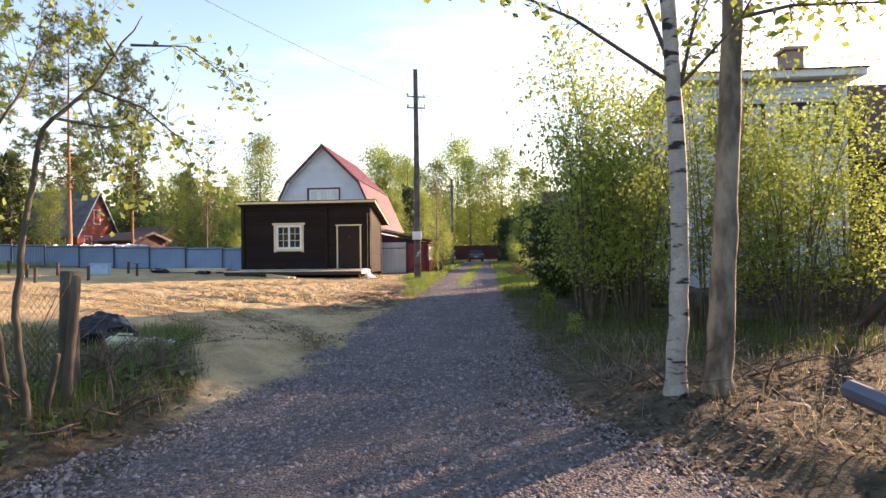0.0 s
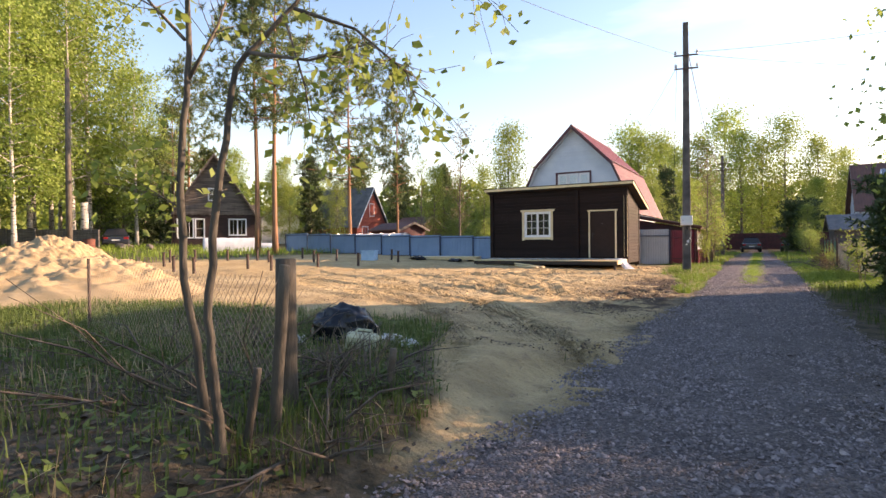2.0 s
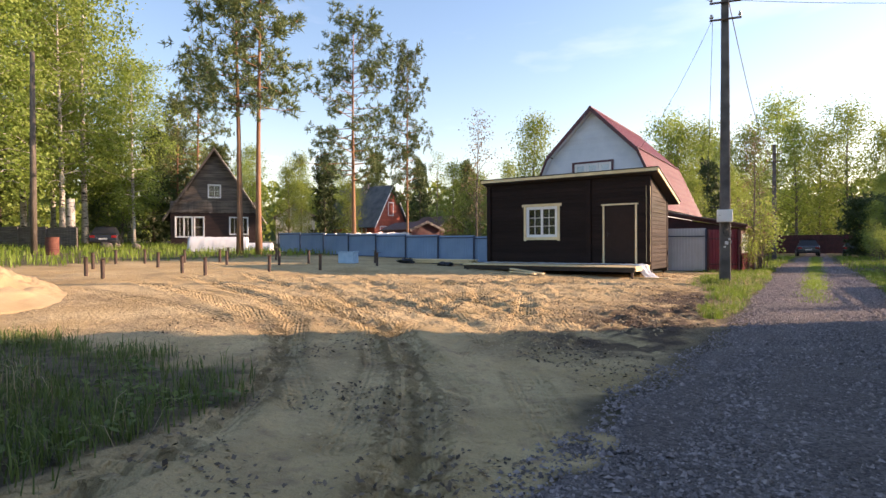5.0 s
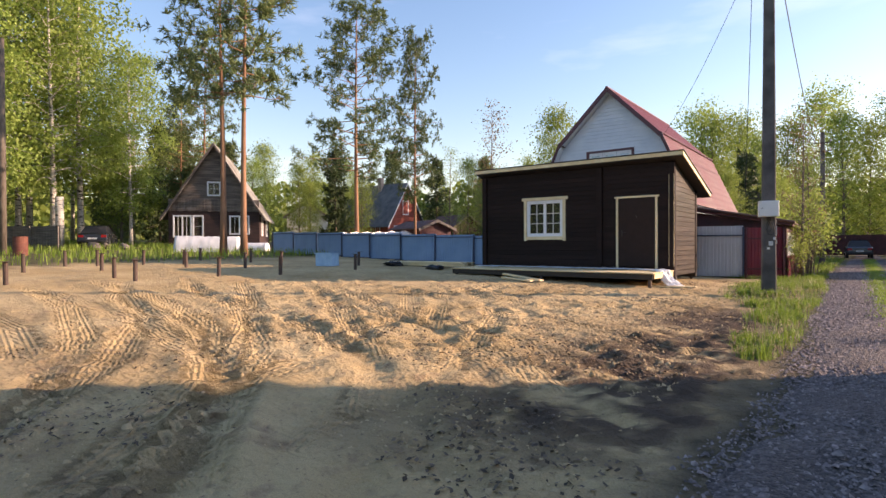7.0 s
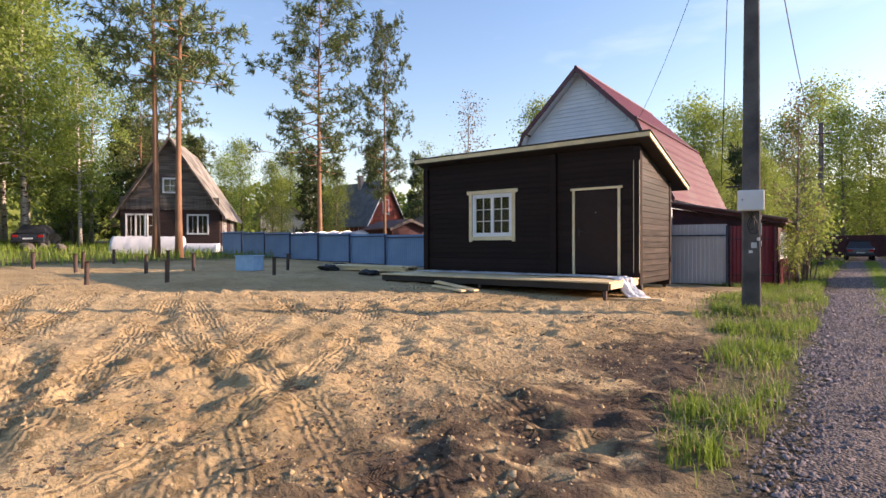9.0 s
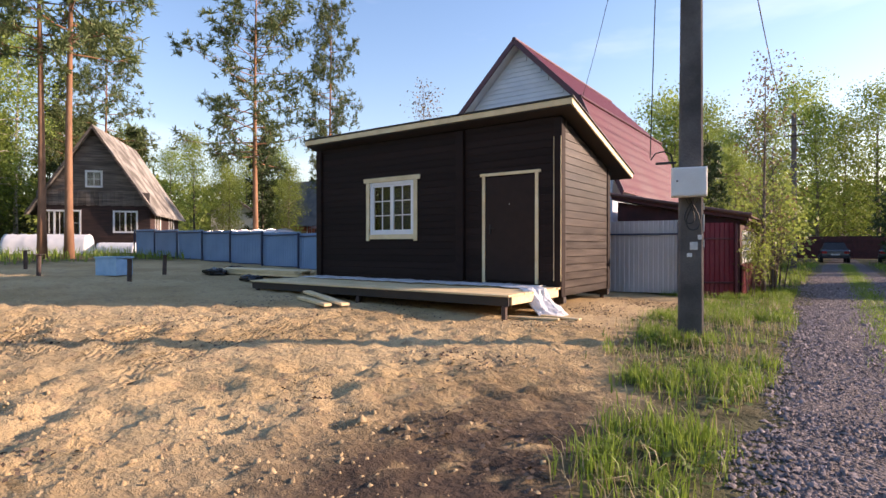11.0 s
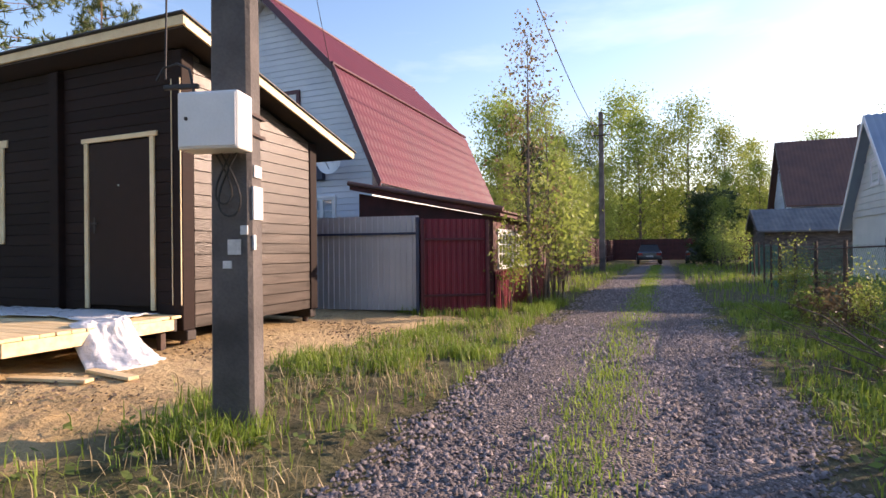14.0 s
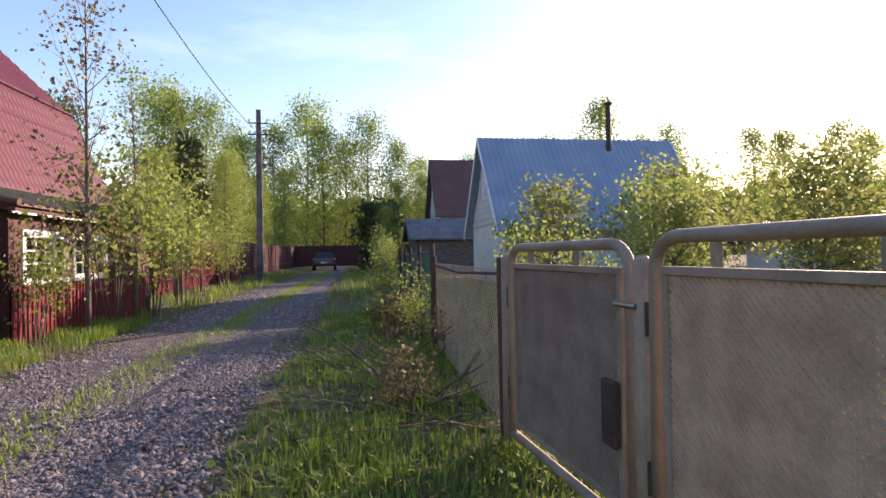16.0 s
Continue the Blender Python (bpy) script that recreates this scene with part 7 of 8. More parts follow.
r = R(200)
stuff("grass", blade_mesh("grass", scatter(r, 130000, -5.2, -2.1, 16.5, 34, left_verge), 0.18, 0.009, r, "grass", 0.7), "bright spring grass on the lane's verge", "grass")
stuff("grass", blade_mesh("grass", scatter(r, 9000, -4.4, -2.0, 34, 62, left_verge), 0.26, 0.02, r, "grass"), "spring grass on the lane's far verge", "grass")
stuff("grass", blade_mesh("grass", scatter(r, 38000, 0.0, 3.4, 19, 34, right_verge), 0.12, 0.009, r, "grass", 0.75), "spring grass along the mesh gates", "grass")
stuff("weeds", blade_mesh("weeds", scatter(r, 34000, 0.3, 3.4, 19, 34, right_verge), 0.15, 0.010, r, "grass", 0.8), "rough grass along the mesh gates", "weeds")
# next verge stretch takes the darker weeds green, standing in for bush shade
stuff("grass", blade_mesh("grass", scatter(r, 22000, 0.2, 5.5, 6.5, 19, right_verge), 0.24, 0.009, r, "weeds"), "rough grass darkened for the shade of the bushes", "grass")
stuff("grass", blade_mesh("grass", scatter(r, 10000, -0.5, 5.0, 34, 62, right_verge), 0.26, 0.02, r, "grass"), "spring grass on the lane's far verge", "grass")
stuff("grass", blade_mesh("grass", scatter(r, 52000, -1.6, -0.6, 20, 62, lambda x, y: smooth(18, 25, y) * np.exp(-((x + 1.1) / 0.23) ** 2) * (0.45 + 0.55 * clump(x, y, 1.2, 55, 0.35, 0.6))), 0.09, 0.009, r, "grass", 0.8), "short grass on the strip between the wheel tracks", "grass")
stuff("weeds", blade_mesh("weeds", scatter(r, 60000, -14, -2.7, 1.5, 10.5, lambda x, y: (1 - sand_mask(x, y)) * smooth(0.1, 0.6, road_left(y) - x) * (0.25 + 0.75 * clump(x, y, 0.9, 56))), 0.20, 0.010, r, "weeds", 0.7), "dark green weeds and grass before the sand lot", "weeds")
stuff("dry_grass", blade_mesh("dry_grass", scatter(r, 7000, -12, -2.9, 1.5, 8.5, lambda x, y: (1 - sand_mask(x, y)) * smooth(0.1, 0.6, road_left(y) - x) * clump(x, y, 1.3, 57, 0.45, 0.7)), 0.34, 0.007, r, "straw", 1.5), "dry bent grass stalks among the weeds", "grass")
stuff("dry_grass", blade_mesh("dry_grass", scatter(r, 1800, 0.9, 5.6, 3.6, 9.0, lambda x, y: smooth(0.2, 0.8, x - road_right(y)) * clump(x, y, 1.3, 58, 0.35, 0.6)), 0.30, 0.006, r, "straw", 1.9), "dry bent grass stalks round the tree trunks", "grass")
stuff("dry_grass", blade_mesh("dry_grass", scatter(r, 7500, -4.6, -2.2, 17, 31, lambda x, y: (1 - sand_mask(x, y)) * smooth(-0.05, 0.2, road_left(y) - x) * (0.15 + 0.85 * clump(x, y, 2.1, 59, 0.45, 0.65))), 0.20, 0.007, r, "straw", 1.5), "dry grass stalks on the verge round the pole", "grass")
stuff("grass", blade_mesh("grass", scatter(r, 16000, -60, -24, 8, 31, lambda x, y: (1 - sand_mask(x, y)) * (0.3 + 0.7 * clump(x, y, 0.4, 60))), 0.42, 0.035, r, "grass"), "rough grass round the wooden house", "grass")
stuff("grass", blade_mesh("grass", scatter(r, 9000, 2.6, 14, 24, 42, lambda x, y: 0.4 + 0.6 * clump(x, y, 0.6, 61)), 0.34, 0.02, r, "grass"), "garden grass behind the mesh gates", "grass")


def litter(rng, P, size, mat, name, label):
    n = len(P)
    az = rng.uniform(0, 6.283, n)
    t = rng.normal(0, 0.35, (n, 2))
    d = np.stack([np.cos(az), np.sin(az), t[:, 0]], 1)
    s = np.stack([-np.sin(az), np.cos(az), t[:, 1]], 1)
    k = (size * rng.uniform(0.5, 1.3, n))[:, None]
    P = P + np.array([0, 0, 0.022])
    V = np.stack([P - d * k * 0.6, P + s * k * 0.4, P + d * k * 0.6, P - s * k * 0.4], 1).reshape(-1, 3)
    me = quad_mesh(name, V, np.arange(4 * n).reshape(n, 4))
    me.materials.append(M[mat])
    stuff(name, me, label, "litter")


litter(r, scatter(r, 18000, -0.2, 6.0, 0.8, 9.0, lambda x, y: smooth(0.0, 0.6, x - road_right(y) + 1.1) * (0.3 + 0.7 * clump(x, y, 1.5, 63))), 0.04, "litter", "leaf_litter", "dead brown leaves on the ground below the birch")
litter(r, scatter(r, 6000, -7.0, -2.4, 1.0, 8.5, lambda x, y: smooth(-0.2, 0.4, road_left(y) - x) * (1 - sand_mask(x, y)) * (0.3 + 0.7 * clump(x, y, 1.5, 64))), 0.05, "litter", "leaf_litter", "dead leaves and debris along the lane's edge")
litter(r, scatter(r, 6000, -4.6, -2.3, 17, 31, lambda x, y: (1 - sand_mask(x, y)) * smooth(0.0, 0.2, road_left(y) - x) * clump(x, y, 2.6, 68, 0.45, 0.65)) + np.array([0, 0, 0.04]), 0.055, "weeds", "broadleaf_weeds", "low broadleaf weeds among the verge grass")
litter(r, scatter(r, 7000, 0.0, 3.2, 19, 33, lambda x, y: smooth(0.0, 0.3, x - road_right(y)) * clump(x, y, 2.6, 69, 0.45, 0.65)) + np.array([0, 0, 0.04]), 0.055, "grass", "broadleaf_weeds", "low broadleaf weeds among the verge grass")
litter(r, scatter(r, 9000, -12.0, -3.0, 2, 9.5, lambda x, y: (1 - sand_mask(x, y)) * smooth(0.1, 0.4, road_left(y) - x) * clump(x, y, 1.6, 70, 0.4, 0.6)) + np.array([0, 0, 0.08]), 0.06, "weeds", "broadleaf_weeds", "low broadleaf weeds before the sand lot")
litter(r, scatter(r, 42000, -11.0, -2.4, 8.0, 29, lambda x, y: sand_mask(x, y) * clump(x, y, 1.1, 65, 0.48, 0.7) * (0.35 + 0.65 * smooth(-8, -4, x))), 0.034, "litter", "plant_debris", "dark bark and root debris lying on the sand")


def gravel():
    rng = R(300)
    P = []
    for y0, y1, dens in ((0.5, 12, 1350), (12, 19, 950), (19, 30, 1900), (30, 44, 300)):
        n = int((y1 - y0) * 6.7 * dens)
        x, y = rng.uniform(-3.5, 3.2, n), rng.uniform(y0, y1, n)
        l, rr = road_left(y), road_right(y)
        strip = smooth(19, 26, y) * np.exp(-((x + 1.1) / 0.26) ** 2) * clump(x, y, 1.2, 55, 0.3, 0.5)
        edge = smooth(-0.12, 0.12, x - l + 0.3 * (vnoise(x * 2, y * 2, 71) - 0.5)) * smooth(-0.12, 0.12, rr - x + 0.3 * (vnoise(x * 2, y * 2, 72) - 0.5))
        wheel = 1 - 0.2 * smooth(0.45, 0.75, vnoise(x * 1.1, y * 0.5, 73))
        k = edge * (1 - 0.9 * strip) * wheel > rng.uniform(0, 1, n)
        P.append(np.stack([x[k], y[k]], 1))
    P = np.concatenate(P)
    n = len(P)
    s = np.clip(rng.lognormal(math.log(0.0125), 0.34, n), 0.006, 0.030)
    s = np.where(P[:, 1] > 33, s * 1.5, s)
    z = land(P[:, 0], P[:, 1]) + 0.006 + s * rng.uniform(-0.1, 0.6, n)
    C = np.stack([P[:, 0], P[:, 1], z], 1)
    base = np.array([[1, 0, -0.4], [-1, 0, -0.4], [0, 1, -0.4], [0, -1, -0.4], [0.1, 0.1, 0.8]], dtype=float)
    az = rng.uniform(0, 6.283, n)
    V = base[None] * s[:, None, None] * np.stack([rng.uniform(0.8, 1.5, n), rng.uniform(0.7, 1.2, n), rng.uniform(0.5, 0.95, n)], 1)[:, None, :]
    V = V + rng.normal(0, 0.26, (n, 5, 3)) * s[:, None, None]
    c, q = np.cos(az)[:, None], np.sin(az)[:, None]
    X, Y = V[:, :, 0] * c - V[:, :, 1] * q, V[:, :, 0] * q + V[:, :, 1] * c
    V = np.stack([X, Y, V[:, :, 2]], 2) + C[:, None, :]
    f = np.array([[0, 2, 4], [2, 1, 4], [1, 3, 4], [3, 0, 4]])
    F = (np.arange(n)[:, None, None] * 5 + f[None]).reshape(-1, 3)
    me = quad_mesh("gravel", V.reshape(-1, 3), F)
    m = M["gravel"].copy()
    nt = m.node_tree
    geo = nt.nodes.new("ShaderNodeNewGeometry")
    for nd in nt.nodes:
        if nd.bl_idname == "ShaderNodeMath" and nd.operation == "MULTIPLY_ADD" and nd.inputs[0].links[0].from_node.bl_idname == "ShaderNodeObjectInfo":
            nt.links.new(geo.outputs["Random Per Island"], nd.inputs[0])
            nd.inputs[1].default_value, nd.inputs[2].default_value = 0.95, 0.50
    me.materials.append(m)
    stuff("gravel", me, "loose crushed pinkish-grey gravel covering the lane", "gravel")


gravel()


def clods():
    """Crumbs and lumps of sand thrown up by the wheels."""
    rng = R(310)
    n = 42000
    x, y = rng.uniform(-17, -2.9, n), rng.uniform(8, 26, n)
    k = sand_mask(x, y) * (0.10 + 0.9 * smooth(0.45, 0.7, vnoise(x * 0.9, y * 1.4, 74)) * (0.3 + 0.7 * smooth(11, 15, y))) > rng.uniform(0, 1, n)
    x, y = x[k], y[k]
    n = len(x)
    s = np.clip(rng.lognormal(math.log(0.012), 0.45, n), 0.006, 0.04)
    C = np.stack([x, y, ground_z(x, y) - 0.1 * s], 1)
    base = np.array([[1, 0, -0.4], [-0.1, 1, -0.4], [-1, -0.1, -0.4], [0, -1, -0.4], [0.35, 0.2, 0.62], [-0.35, -0.2, 0.55]], dtype=float)
    V = base[None] * s[:, None, None] * rng.uniform(0.7, 1.4, (n, 1, 3)) + rng.normal(0, 0.2, (n, 6, 3)) * s[:, None, None]
    az = rng.uniform(0, 6.283, n)
    c, q = np.cos(az)[:, None], np.sin(az)[:, None]
    V = np.stack([V[:, :, 0] * c - V[:, :, 1] * q, V[:, :, 0] * q + V[:, :, 1] * c, V[:, :, 2]], 2) + C[:, None, :]
    f = np.array([[0, 1, 4], [1, 5, 4], [1, 2, 5], [2, 3, 5], [3, 4, 5], [3, 0, 4]])
    me = quad_mesh("sand_clods", V.reshape(-1, 3), (np.arange(n)[:, None, None] * 6 + f[None]).reshape(-1, 3))
    me.materials.append(M["sand"])
    stuff("sand_clods", me, "crumbs and clods of sand thrown up on the lot", "sand")


clods()


# ---- loose things ----
def sand_pile(x, y, rx, ry, h, seed):
    V, F, n, m = [], [], 170, 100
    for i in range(m + 1):
        rr = i / m
        for j in range(n):
            a = 2 * math.pi * j / n
            p = Vector((math.cos(a) * rr, math.sin(a) * rr, 0))
            k = 1 + 0.22 * noise.noise(Vector((math.cos(a) * 1.3, math.sin(a) * 1.3, seed)))
            px, py = p.x * rx * k, p.y * ry * k
            z = h * (1 - rr) ** 0.9 * (1 + 0.25 * noise.noise(Vector((px * 0.6, py * 0.6, seed)))) if rr < 1 else -0.1
            z += 0.15 * (noise.fractal(Vector((px * 2.2, py * 2.2, seed)), 0.55, 2.1, 7)) * min(1, 3 * (1 - rr)) - 0.05
            V.append((px, py, z))
    for i in range(m):
        for j in range(n):
            F.append((i * n + j, i * n + (j + 1) % n, (i + 1) * n + (j + 1) % n, (i + 1) * n + j))
    g = Geo()
    g.add(V, F)
    solo("sand_mound", g, "sand", pose(x, y, gz(x, y) - 0.02), "large heap of clean yellow sand beside the weeds", "sand mound", smooth=True)


MOUND = (-18.3, 9.3)
sand_pile(MOUND[0], MOUND[1], 5.8, 3.5, 1.5, 3.0)
# bag, canister and scraps in the weeds
bag = lumpy(0.40, 0.31, 0.34, 7.7, 0.22, 56, 36, 0.55)
solo("rubbish_bag", bag, "bag", pose(-5.28, 7.0, gr(-5.28, 7.0) - 0.05, 0, 0, 40), "full shiny black plastic rubbish bag lying in weeds", "rubbish bag", smooth=True)
cn = thing("canister", pose(-4.88, 6.82, gr(-4.88, 6.82) - 0.04, 0, 8, 40), "pale yellow plastic canister lying beside the black bag", "canister")
g = Geo()
g.box(-0.20, 0.20, -0.13, 0.13, 0.0, 0.22, 0.04)
part("body", g, "can", cn)
g = Geo()
g.tube([(0.215, 0.05, 0.17), (0.25, 0.05, 0.17)], 0.035, 12)
part("cap", g, "white", cn, "white screw cap")
g = Geo()
g.tube([(-0.1, 0, 0.21), (-0.08, 0, 0.26), (0.08, 0, 0.26), (0.1, 0, 0.21)], 0.016, 8)
part("grip", g, "can", cn)
for x, y, s in ((-5.78, 6.78, 0.17), (-4.85, 7.4, 0.2), (-4.5, 7.25, 0.13)):
    solo("cloth_scrap", lumpy(s, s * 0.7, 0.06, x, 0.5, 24, 14, 0.5), "sheet_white", pose(x, y, gr(x, y), 0, 0, 40 * x), "crumpled white plastic scrap lying in weeds", "scrap", "white scraps", smooth=True)


def stake(x, y, h, r0, lean, az, mat, label, name="wooden_stake"):
    g = Geo()
    dx, dy = lean * math.cos(az), lean * math.sin(az)
    n = 7
    pts = [(dx * t + 0.012 * math.sin(5 * t + x), dy * t + 0.012 * math.sin(4 * t), -0.3 + (h + 0.3) * t) for t in [i / n for i in range(n + 1)]]
    g.tube(pts, [r0 * (1.12 - 0.2 * i / n) * random.uniform(0.93, 1.07) for i in range(n + 1)], 12)
    solo(name, g, mat, pose(x, y, gr(x, y)), label, "stake", "stakes in the weeds", smooth=True)


stake(-3.60, 4.28, 1.10, 0.040, 0.1, 0.6, "sapling_bark", "thin peeled wooden stake standing in the weeds")
stake(-3.84, 4.64, 1.12, 0.078, 0.03, 2.0, "sapling_bark", "thick sawn-off trunk standing as a stake in the weeds")
stake(-3.50, 5.40, 0.36, 0.032, 0.08, 1.1, "twig", "short pale broken stick standing in the weeds")
stake(-3.60, 4.02, 0.5, 0.026, 0.14, 0.3, "sapling_bark", "short cut stem beside the sapling")
stake(-3.95, 4.05, 0.45, 0.018, 0.12, 2.2, "sapling_bark", "short cut stem beside the sapling")
g = Geo()
g.tube([(0, 0, -0.2), (0.6, -0.1, 0.55), (1.5, -0.25, 1.5)], [0.085, 0.08, 0.075], 12)
solo("leaning_log", g, "rust_steel", pose(5.0, 8.3, gr(5.0, 8.3)), "dark log leaning in the grass under the bushes", "log", smooth=True)


def brush(x, y, n, seed, label, spread=0.9, mat="twig"):
    rng = R(seed)
    th = thing("brushwood", pose(x, y, gr(x, y)), label, "brushwood", "heaps of cut branches")
    for k in range(n):
        a, el = rng.uniform(0, 6.283), rng.uniform(0.05, 0.75)
        ln = rng.uniform(0.5, 1.5) * spread
        p = Vector((rng.uniform(-0.5, 0.5) * spread, rng.uniform(-0.4, 0.4) * spread, -0.03))
        d = Vector((math.cos(a) * math.cos(el), math.sin(a) * math.cos(el), math.sin(el)))
        pts = [p + d * ln * t + Vector(rng.normal(0, 0.05, 3)) * ln * t for t in (0, 0.3, 0.6, 1.0)]
        g = Geo()
        r0 = rng.uniform(0.006, 0.016)
        g.tube(pts, [r0, r0 * 0.85, r0 * 0.6, 0.002], 6)
        for _ in range(3):
            b = pts[1].lerp(pts[2], rng.uniform(0, 1))
            g.tube([b, b + (d + Vector(rng.normal(0, 0.5, 3))) * ln * 0.3], [r0 * 0.45, 0.002], 4)
        part("branch", g, mat, th, smooth=True)


brush(-4.1, 5.1, 12, 410, "bare branches lying in the weeds", 0.75)
brush(-3.75, 5.5, 22, 401, "heap of dry cut branches in the weeds", 0.55)
brush(-4.2, 6.0, 18, 402, "heap of dry cut branches in the weeds", 0.65)
brush(-4.8, 4.5, 18, 403, "scattered dry branches in the weeds", 1.2)
brush(-3.4, 4.4, 14, 404, "dry twigs at the lane's edge", 0.7)
brush(1.4, 5.6, 14, 405, "dry twigs heaped round the birch trunks", 0.9)
brush(2.6, 5.5, 14, 406, "dry twigs heaped round the birch trunks", 1.0)
brush(-6.3, 5.6, 14, 407, "scattered dry branches in the weeds", 1.2)
brush(1.3, 29.2, 10, 408, "dry reddish brush beside the mesh fence", 0.8)
brush(1.7, 27.4, 16, 409, "bare brush leaning on the mesh fence", 1.1)

# white covers, barrel, greenhouse and broken birch by the wooden house
def tunnel(x, y, ln, w, h, yaw, label):
    g = Geo()
    n, m = 12, 26
    V = []
    for i in range(m + 1):
        for j in range(n + 1):
            a = math.pi * j / n
            k = 1 + 0.06 * noise.noise(Vector((i * 0.8, j * 0.7, x)))
            V.append((-ln / 2 + ln * i / m, -w / 2 * math.cos(a) * k, max(0, h * math.sin(a) ** 0.7 * k)))
    F = [(i * (n + 1) + j, (i + 1) * (n + 1) + j, (i + 1) * (n + 1) + j + 1, i * (n + 1) + j + 1) for i in range(m) for j in range(n)]
    F += [tuple(range(n + 1)), tuple(m * (n + 1) + j for j in range(n, -1, -1))]
    g.add(V, F)
    solo("plant_cover", g, "sheet_white", pose(x, y, gz(x, y), 0, 0, yaw), label, "plant cover", smooth=True)


tunnel(-33.2, 27.6, 3.6, 1.3, 0.95, 50, "low white fleece tunnel over a garden bed")
tunnel(-34.0, 31.2, 2.0, 1.1, 0.55, 40, "low white fleece tunnel over a garden bed")
gh = thing("greenhouse", pose(-26.0, 33.0, gz(-26.0, 33.0)), "long pale arched greenhouse behind the blue fence", "greenhouse")
g = Geo()
prof = [(1.3 * math.cos(math.pi * j / 14), 1.35 * math.sin(math.pi * j / 14)) for j in range(15)]
g.prism([(a, b - 0.02) for a, b in prof], "x", -4.0, 4.0)
part("cover", g, "sheet_white", gh, "milky plastic cover", smooth=False)
for k in range(9):
    g = Geo()
    g.tube([(-4 + k, a * 1.015, b * 1.015) for a, b in prof], 0.02, 6)
    part("hoop", g, "steel", gh, "thin steel hoop")
br = thing("barrel", pose(-33.5, 18.3, gz(-33.5, 18.3)), "rusty brown steel barrel standing in the grass", "barrel")
g = Geo()
g.tube([(0, 0, 0), (0, 0, 0.29), (0, 0, 0.30), (0, 0, 0.32), (0, 0, 0.33), (0, 0, 0.58), (0, 0, 0.59), (0, 0, 0.61), (0, 0, 0.62), (0, 0, 0.9)], [0.3, 0.3, 0.315, 0.315, 0.3, 0.3, 0.315, 0.315, 0.3, 0.3], 24)
part("drum", g, "barrel", br)
g = Geo()
g.tube([(0, 0, 0.9), (0, 0, 0.925)], 0.312, 24)
part("lid", g, "barrel", br)
g = Geo()
g.tube([(0, 0, -0.2), (0.05, 0, 1.8), (0.02, 0, 3.4)], [0.28, 0.25, 0.24], 14)
solo("birch_stump", g, "birch_bark", pose(-43.6, 23.1, gz(-43.6, 23.1)), "tall broken-off white birch trunk", "tree stump", smooth=True)
sheet_fence("garden_fence", (-62, 17.0), (-38.5, 21.5), 1.4, "old_wood", "low weathered board fence before the birch wood", panel=3.0, post_mat="old_wood", pitch=0.3)
for x, y, s in ((-40.5, 24.0, 0.5), (-39.0, 25.2, 0.35), (-41.5, 25.0, 0.4)):
    solo("debris_heap", lumpy(s, s * 0.8, 0.25, x * 1.7, 0.5, 22, 12, 0.6), "old_wood", pose(x, y, gz(x, y)), "heap of grey debris in the grass before the house", "debris heap", "debris heaps", smooth=True)
for x, y, s in ((-14.0, 25.6, 0.22), (-16.6, 26.2, 0.3), (-17.4, 27.4, 0.25)):
    solo("tarpaulin", lumpy(s * 1.6, s, s * 0.5, x * 1.3, 0.5, 26, 16, 0.6), "bag", pose(x, y, gr(x, y)), "crumpled dark tarpaulin bundle on the sand", "tarpaulin", "tarpaulins by the lumber", smooth=True)


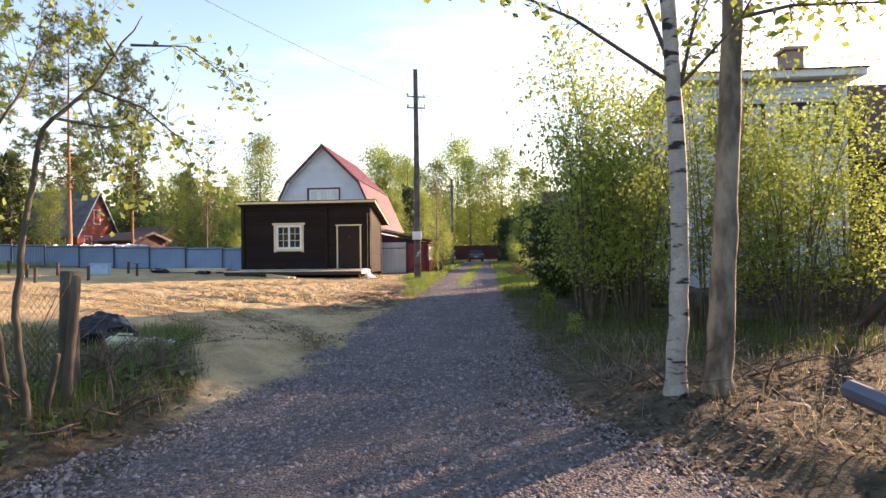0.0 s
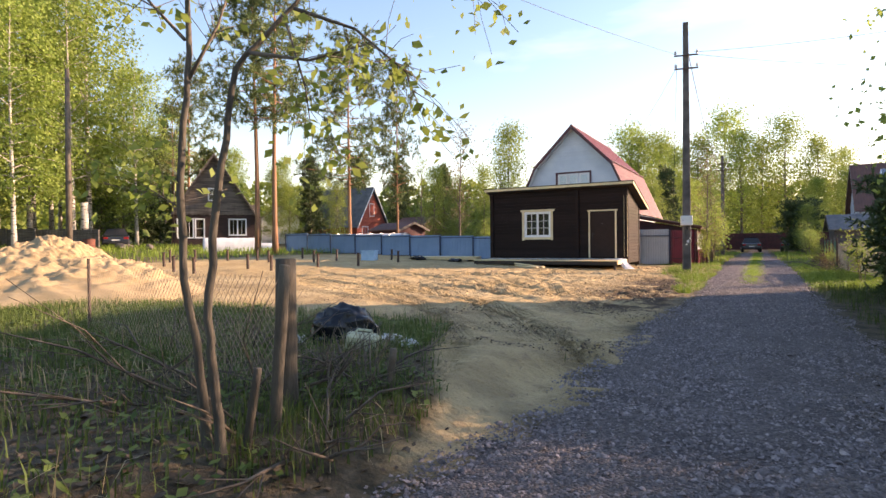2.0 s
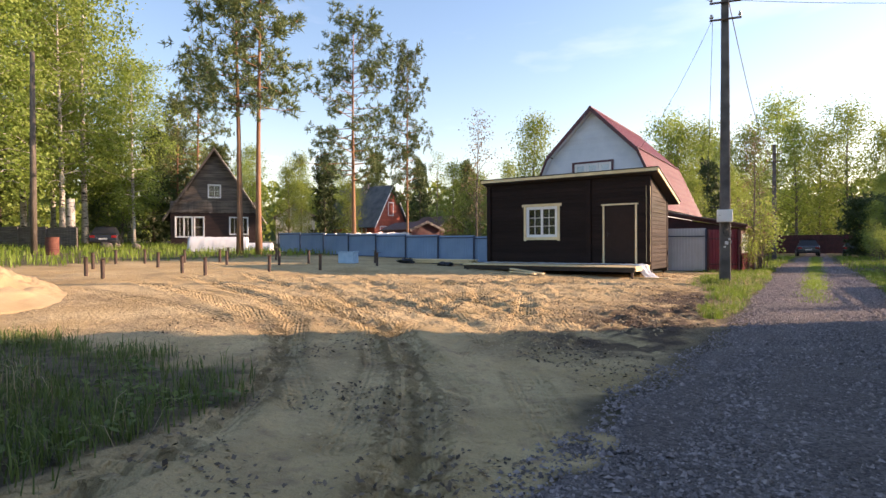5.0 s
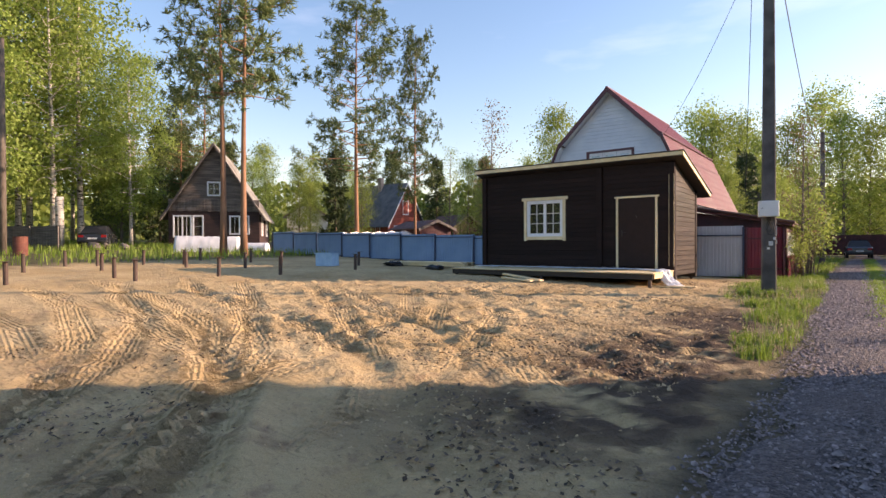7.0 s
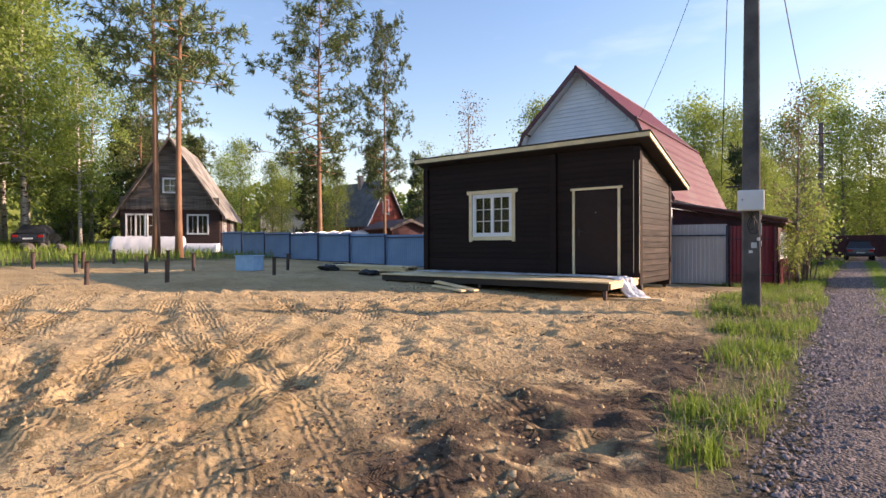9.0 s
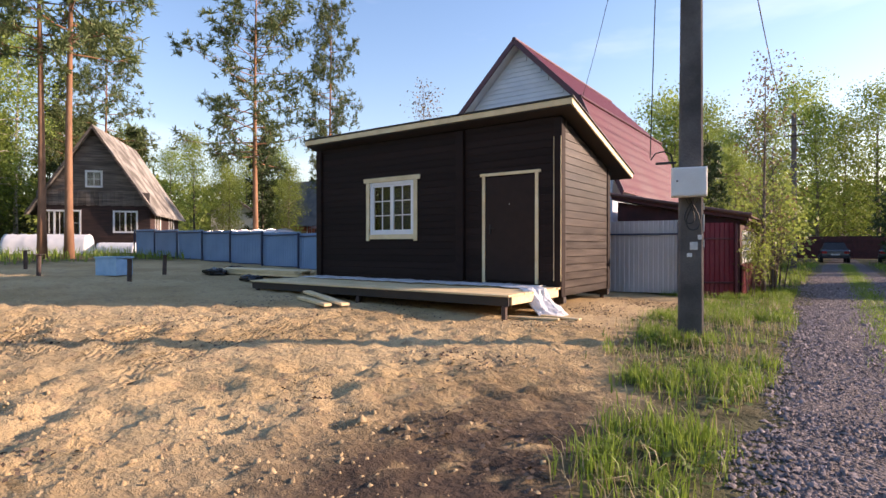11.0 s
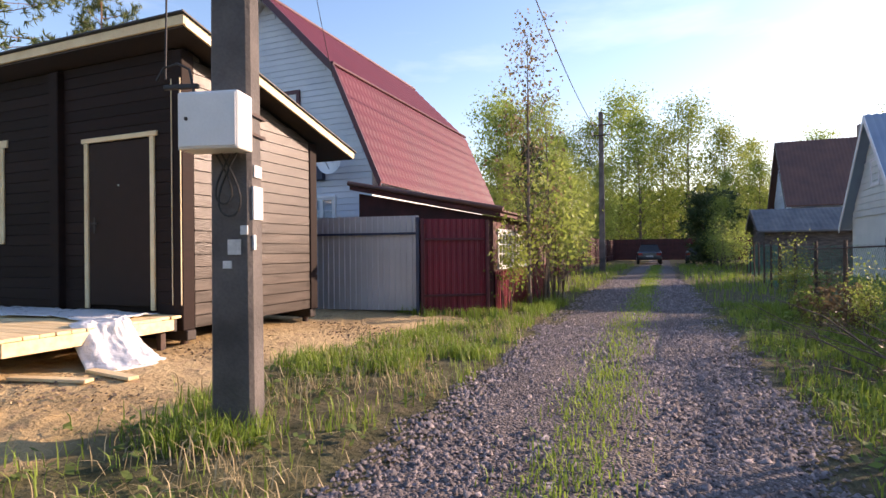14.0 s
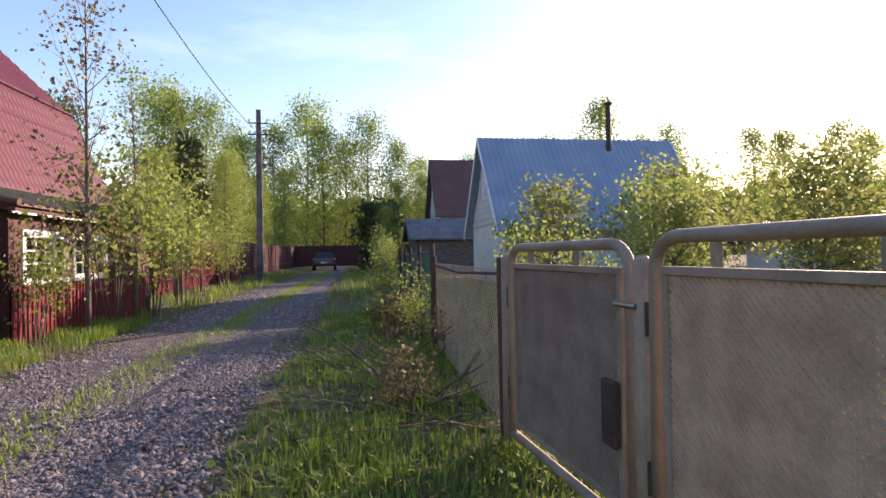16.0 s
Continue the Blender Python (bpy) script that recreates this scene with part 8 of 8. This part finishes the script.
# ---- old car at the start ----
def build_old_car(m):
    """Front faces local +y, the bumper stands proud of it."""
    car = thing("old_car", m, "old black off-road car with a blue-grey bumper beside the lane", "car")
    g = Geo()
    g.box(-0.70, 0.70, -3.6, -0.12, 0.42, 0.98, 0.06)
    body = part("body", g, "car_paint", car)
    g = Geo()
    g.box(-0.52, 0.52, -1.25, -0.10, 0.99, 1.10, 0.05)
    part("bonnet", g, "car_paint", body)
    for x in (-1, 1):
        g = Geo()
        n = 10
        for k in range(n):
            a, b = math.pi * k / n, math.pi * (k + 1) / n
            p0, p1 = (-0.62 - 0.46 * math.cos(a), 0.42 + 0.46 * math.sin(a)), (-0.62 - 0.46 * math.cos(b), 0.42 + 0.46 * math.sin(b))
            g.prism([p0, p1, (p1[0] * 0.94 - 0.04, p1[1] * 0.94), (p0[0] * 0.94 - 0.04, p0[1] * 0.94)], "x", min(x * 0.56, x * 0.86), max(x * 0.56, x * 0.86))
        part("mudguard", g, "car_paint", body, "black rounded mudguard")
        g = Geo()
        g.tube([(x * 0.60, -0.14, 0.80), (x * 0.60, -0.06, 0.80), (x * 0.60, -0.04, 0.80)], [0.12, 0.12, 0.09], 20)
        lamp = part("headlamp", g, "steel", body, "round headlamp with a steel rim")
        g = Geo()
        g.tube([(x * 0.60, -0.042, 0.80), (x * 0.60, -0.028, 0.80)], [0.09, 0.06], 20)
        part("lamp_glass", g, "lens", lamp, "pale headlamp glass")
        for y in (-0.62, -2.95):
            g = Geo()
            g.tube([(x * 0.60, y, 0.36), (x * 0.63, y, 0.36), (x * 0.81, y, 0.36), (x * 0.84, y, 0.36)], [0.31, 0.36, 0.36, 0.31], 26)
            wh = part("wheel", g, "rubber", car)
            g = Geo()
            g.tube([(x * 0.842, y, 0.36), (x * 0.85, y, 0.36)], 0.2, 18)
            part("rim", g, "steel", wh)
    for x in range(7):
        g = Geo()
        g.box(-0.36 + 0.115 * x, -0.33 + 0.115 * x, -0.118, -0.10, 0.52, 0.94, 0.004)
        part("grille_bar", g, "steel", body)
    g = Geo()
    V = [(-0.68, -1.40, 0.98), (0.68, -1.40, 0.98), (0.68, -3.5, 0.98), (-0.68, -3.5, 0.98), (-0.60, -1.75, 1.72), (0.60, -1.75, 1.72), (0.60, -3.42, 1.72), (-0.60, -3.42, 1.72)]
    g.add(V, [(0, 1, 5, 4), (1, 2, 6, 5), (2, 3, 7, 6), (3, 0, 4, 7), (4, 5, 6, 7)])
    part("cab", g, "car_paint", body)
    g = Geo()
    g.box(-0.88, 0.88, 0.02, 0.14, 0.33, 0.47, 0.045)
    bumper = part("bumper", g, "bumper_paint", car, "blue-grey painted steel bumper")
    for x in (-0.4, 0.4):
        g = Geo()
        g.box(x - 0.04, x + 0.04, -0.12, 0.019, 0.36, 0.44, 0.01)
        part("bracket", g, "rust_steel", bumper)


build_old_car(pose(2.46, 3.04, gr(2.46, 3.04) - 0.02, 0, 0, 87))
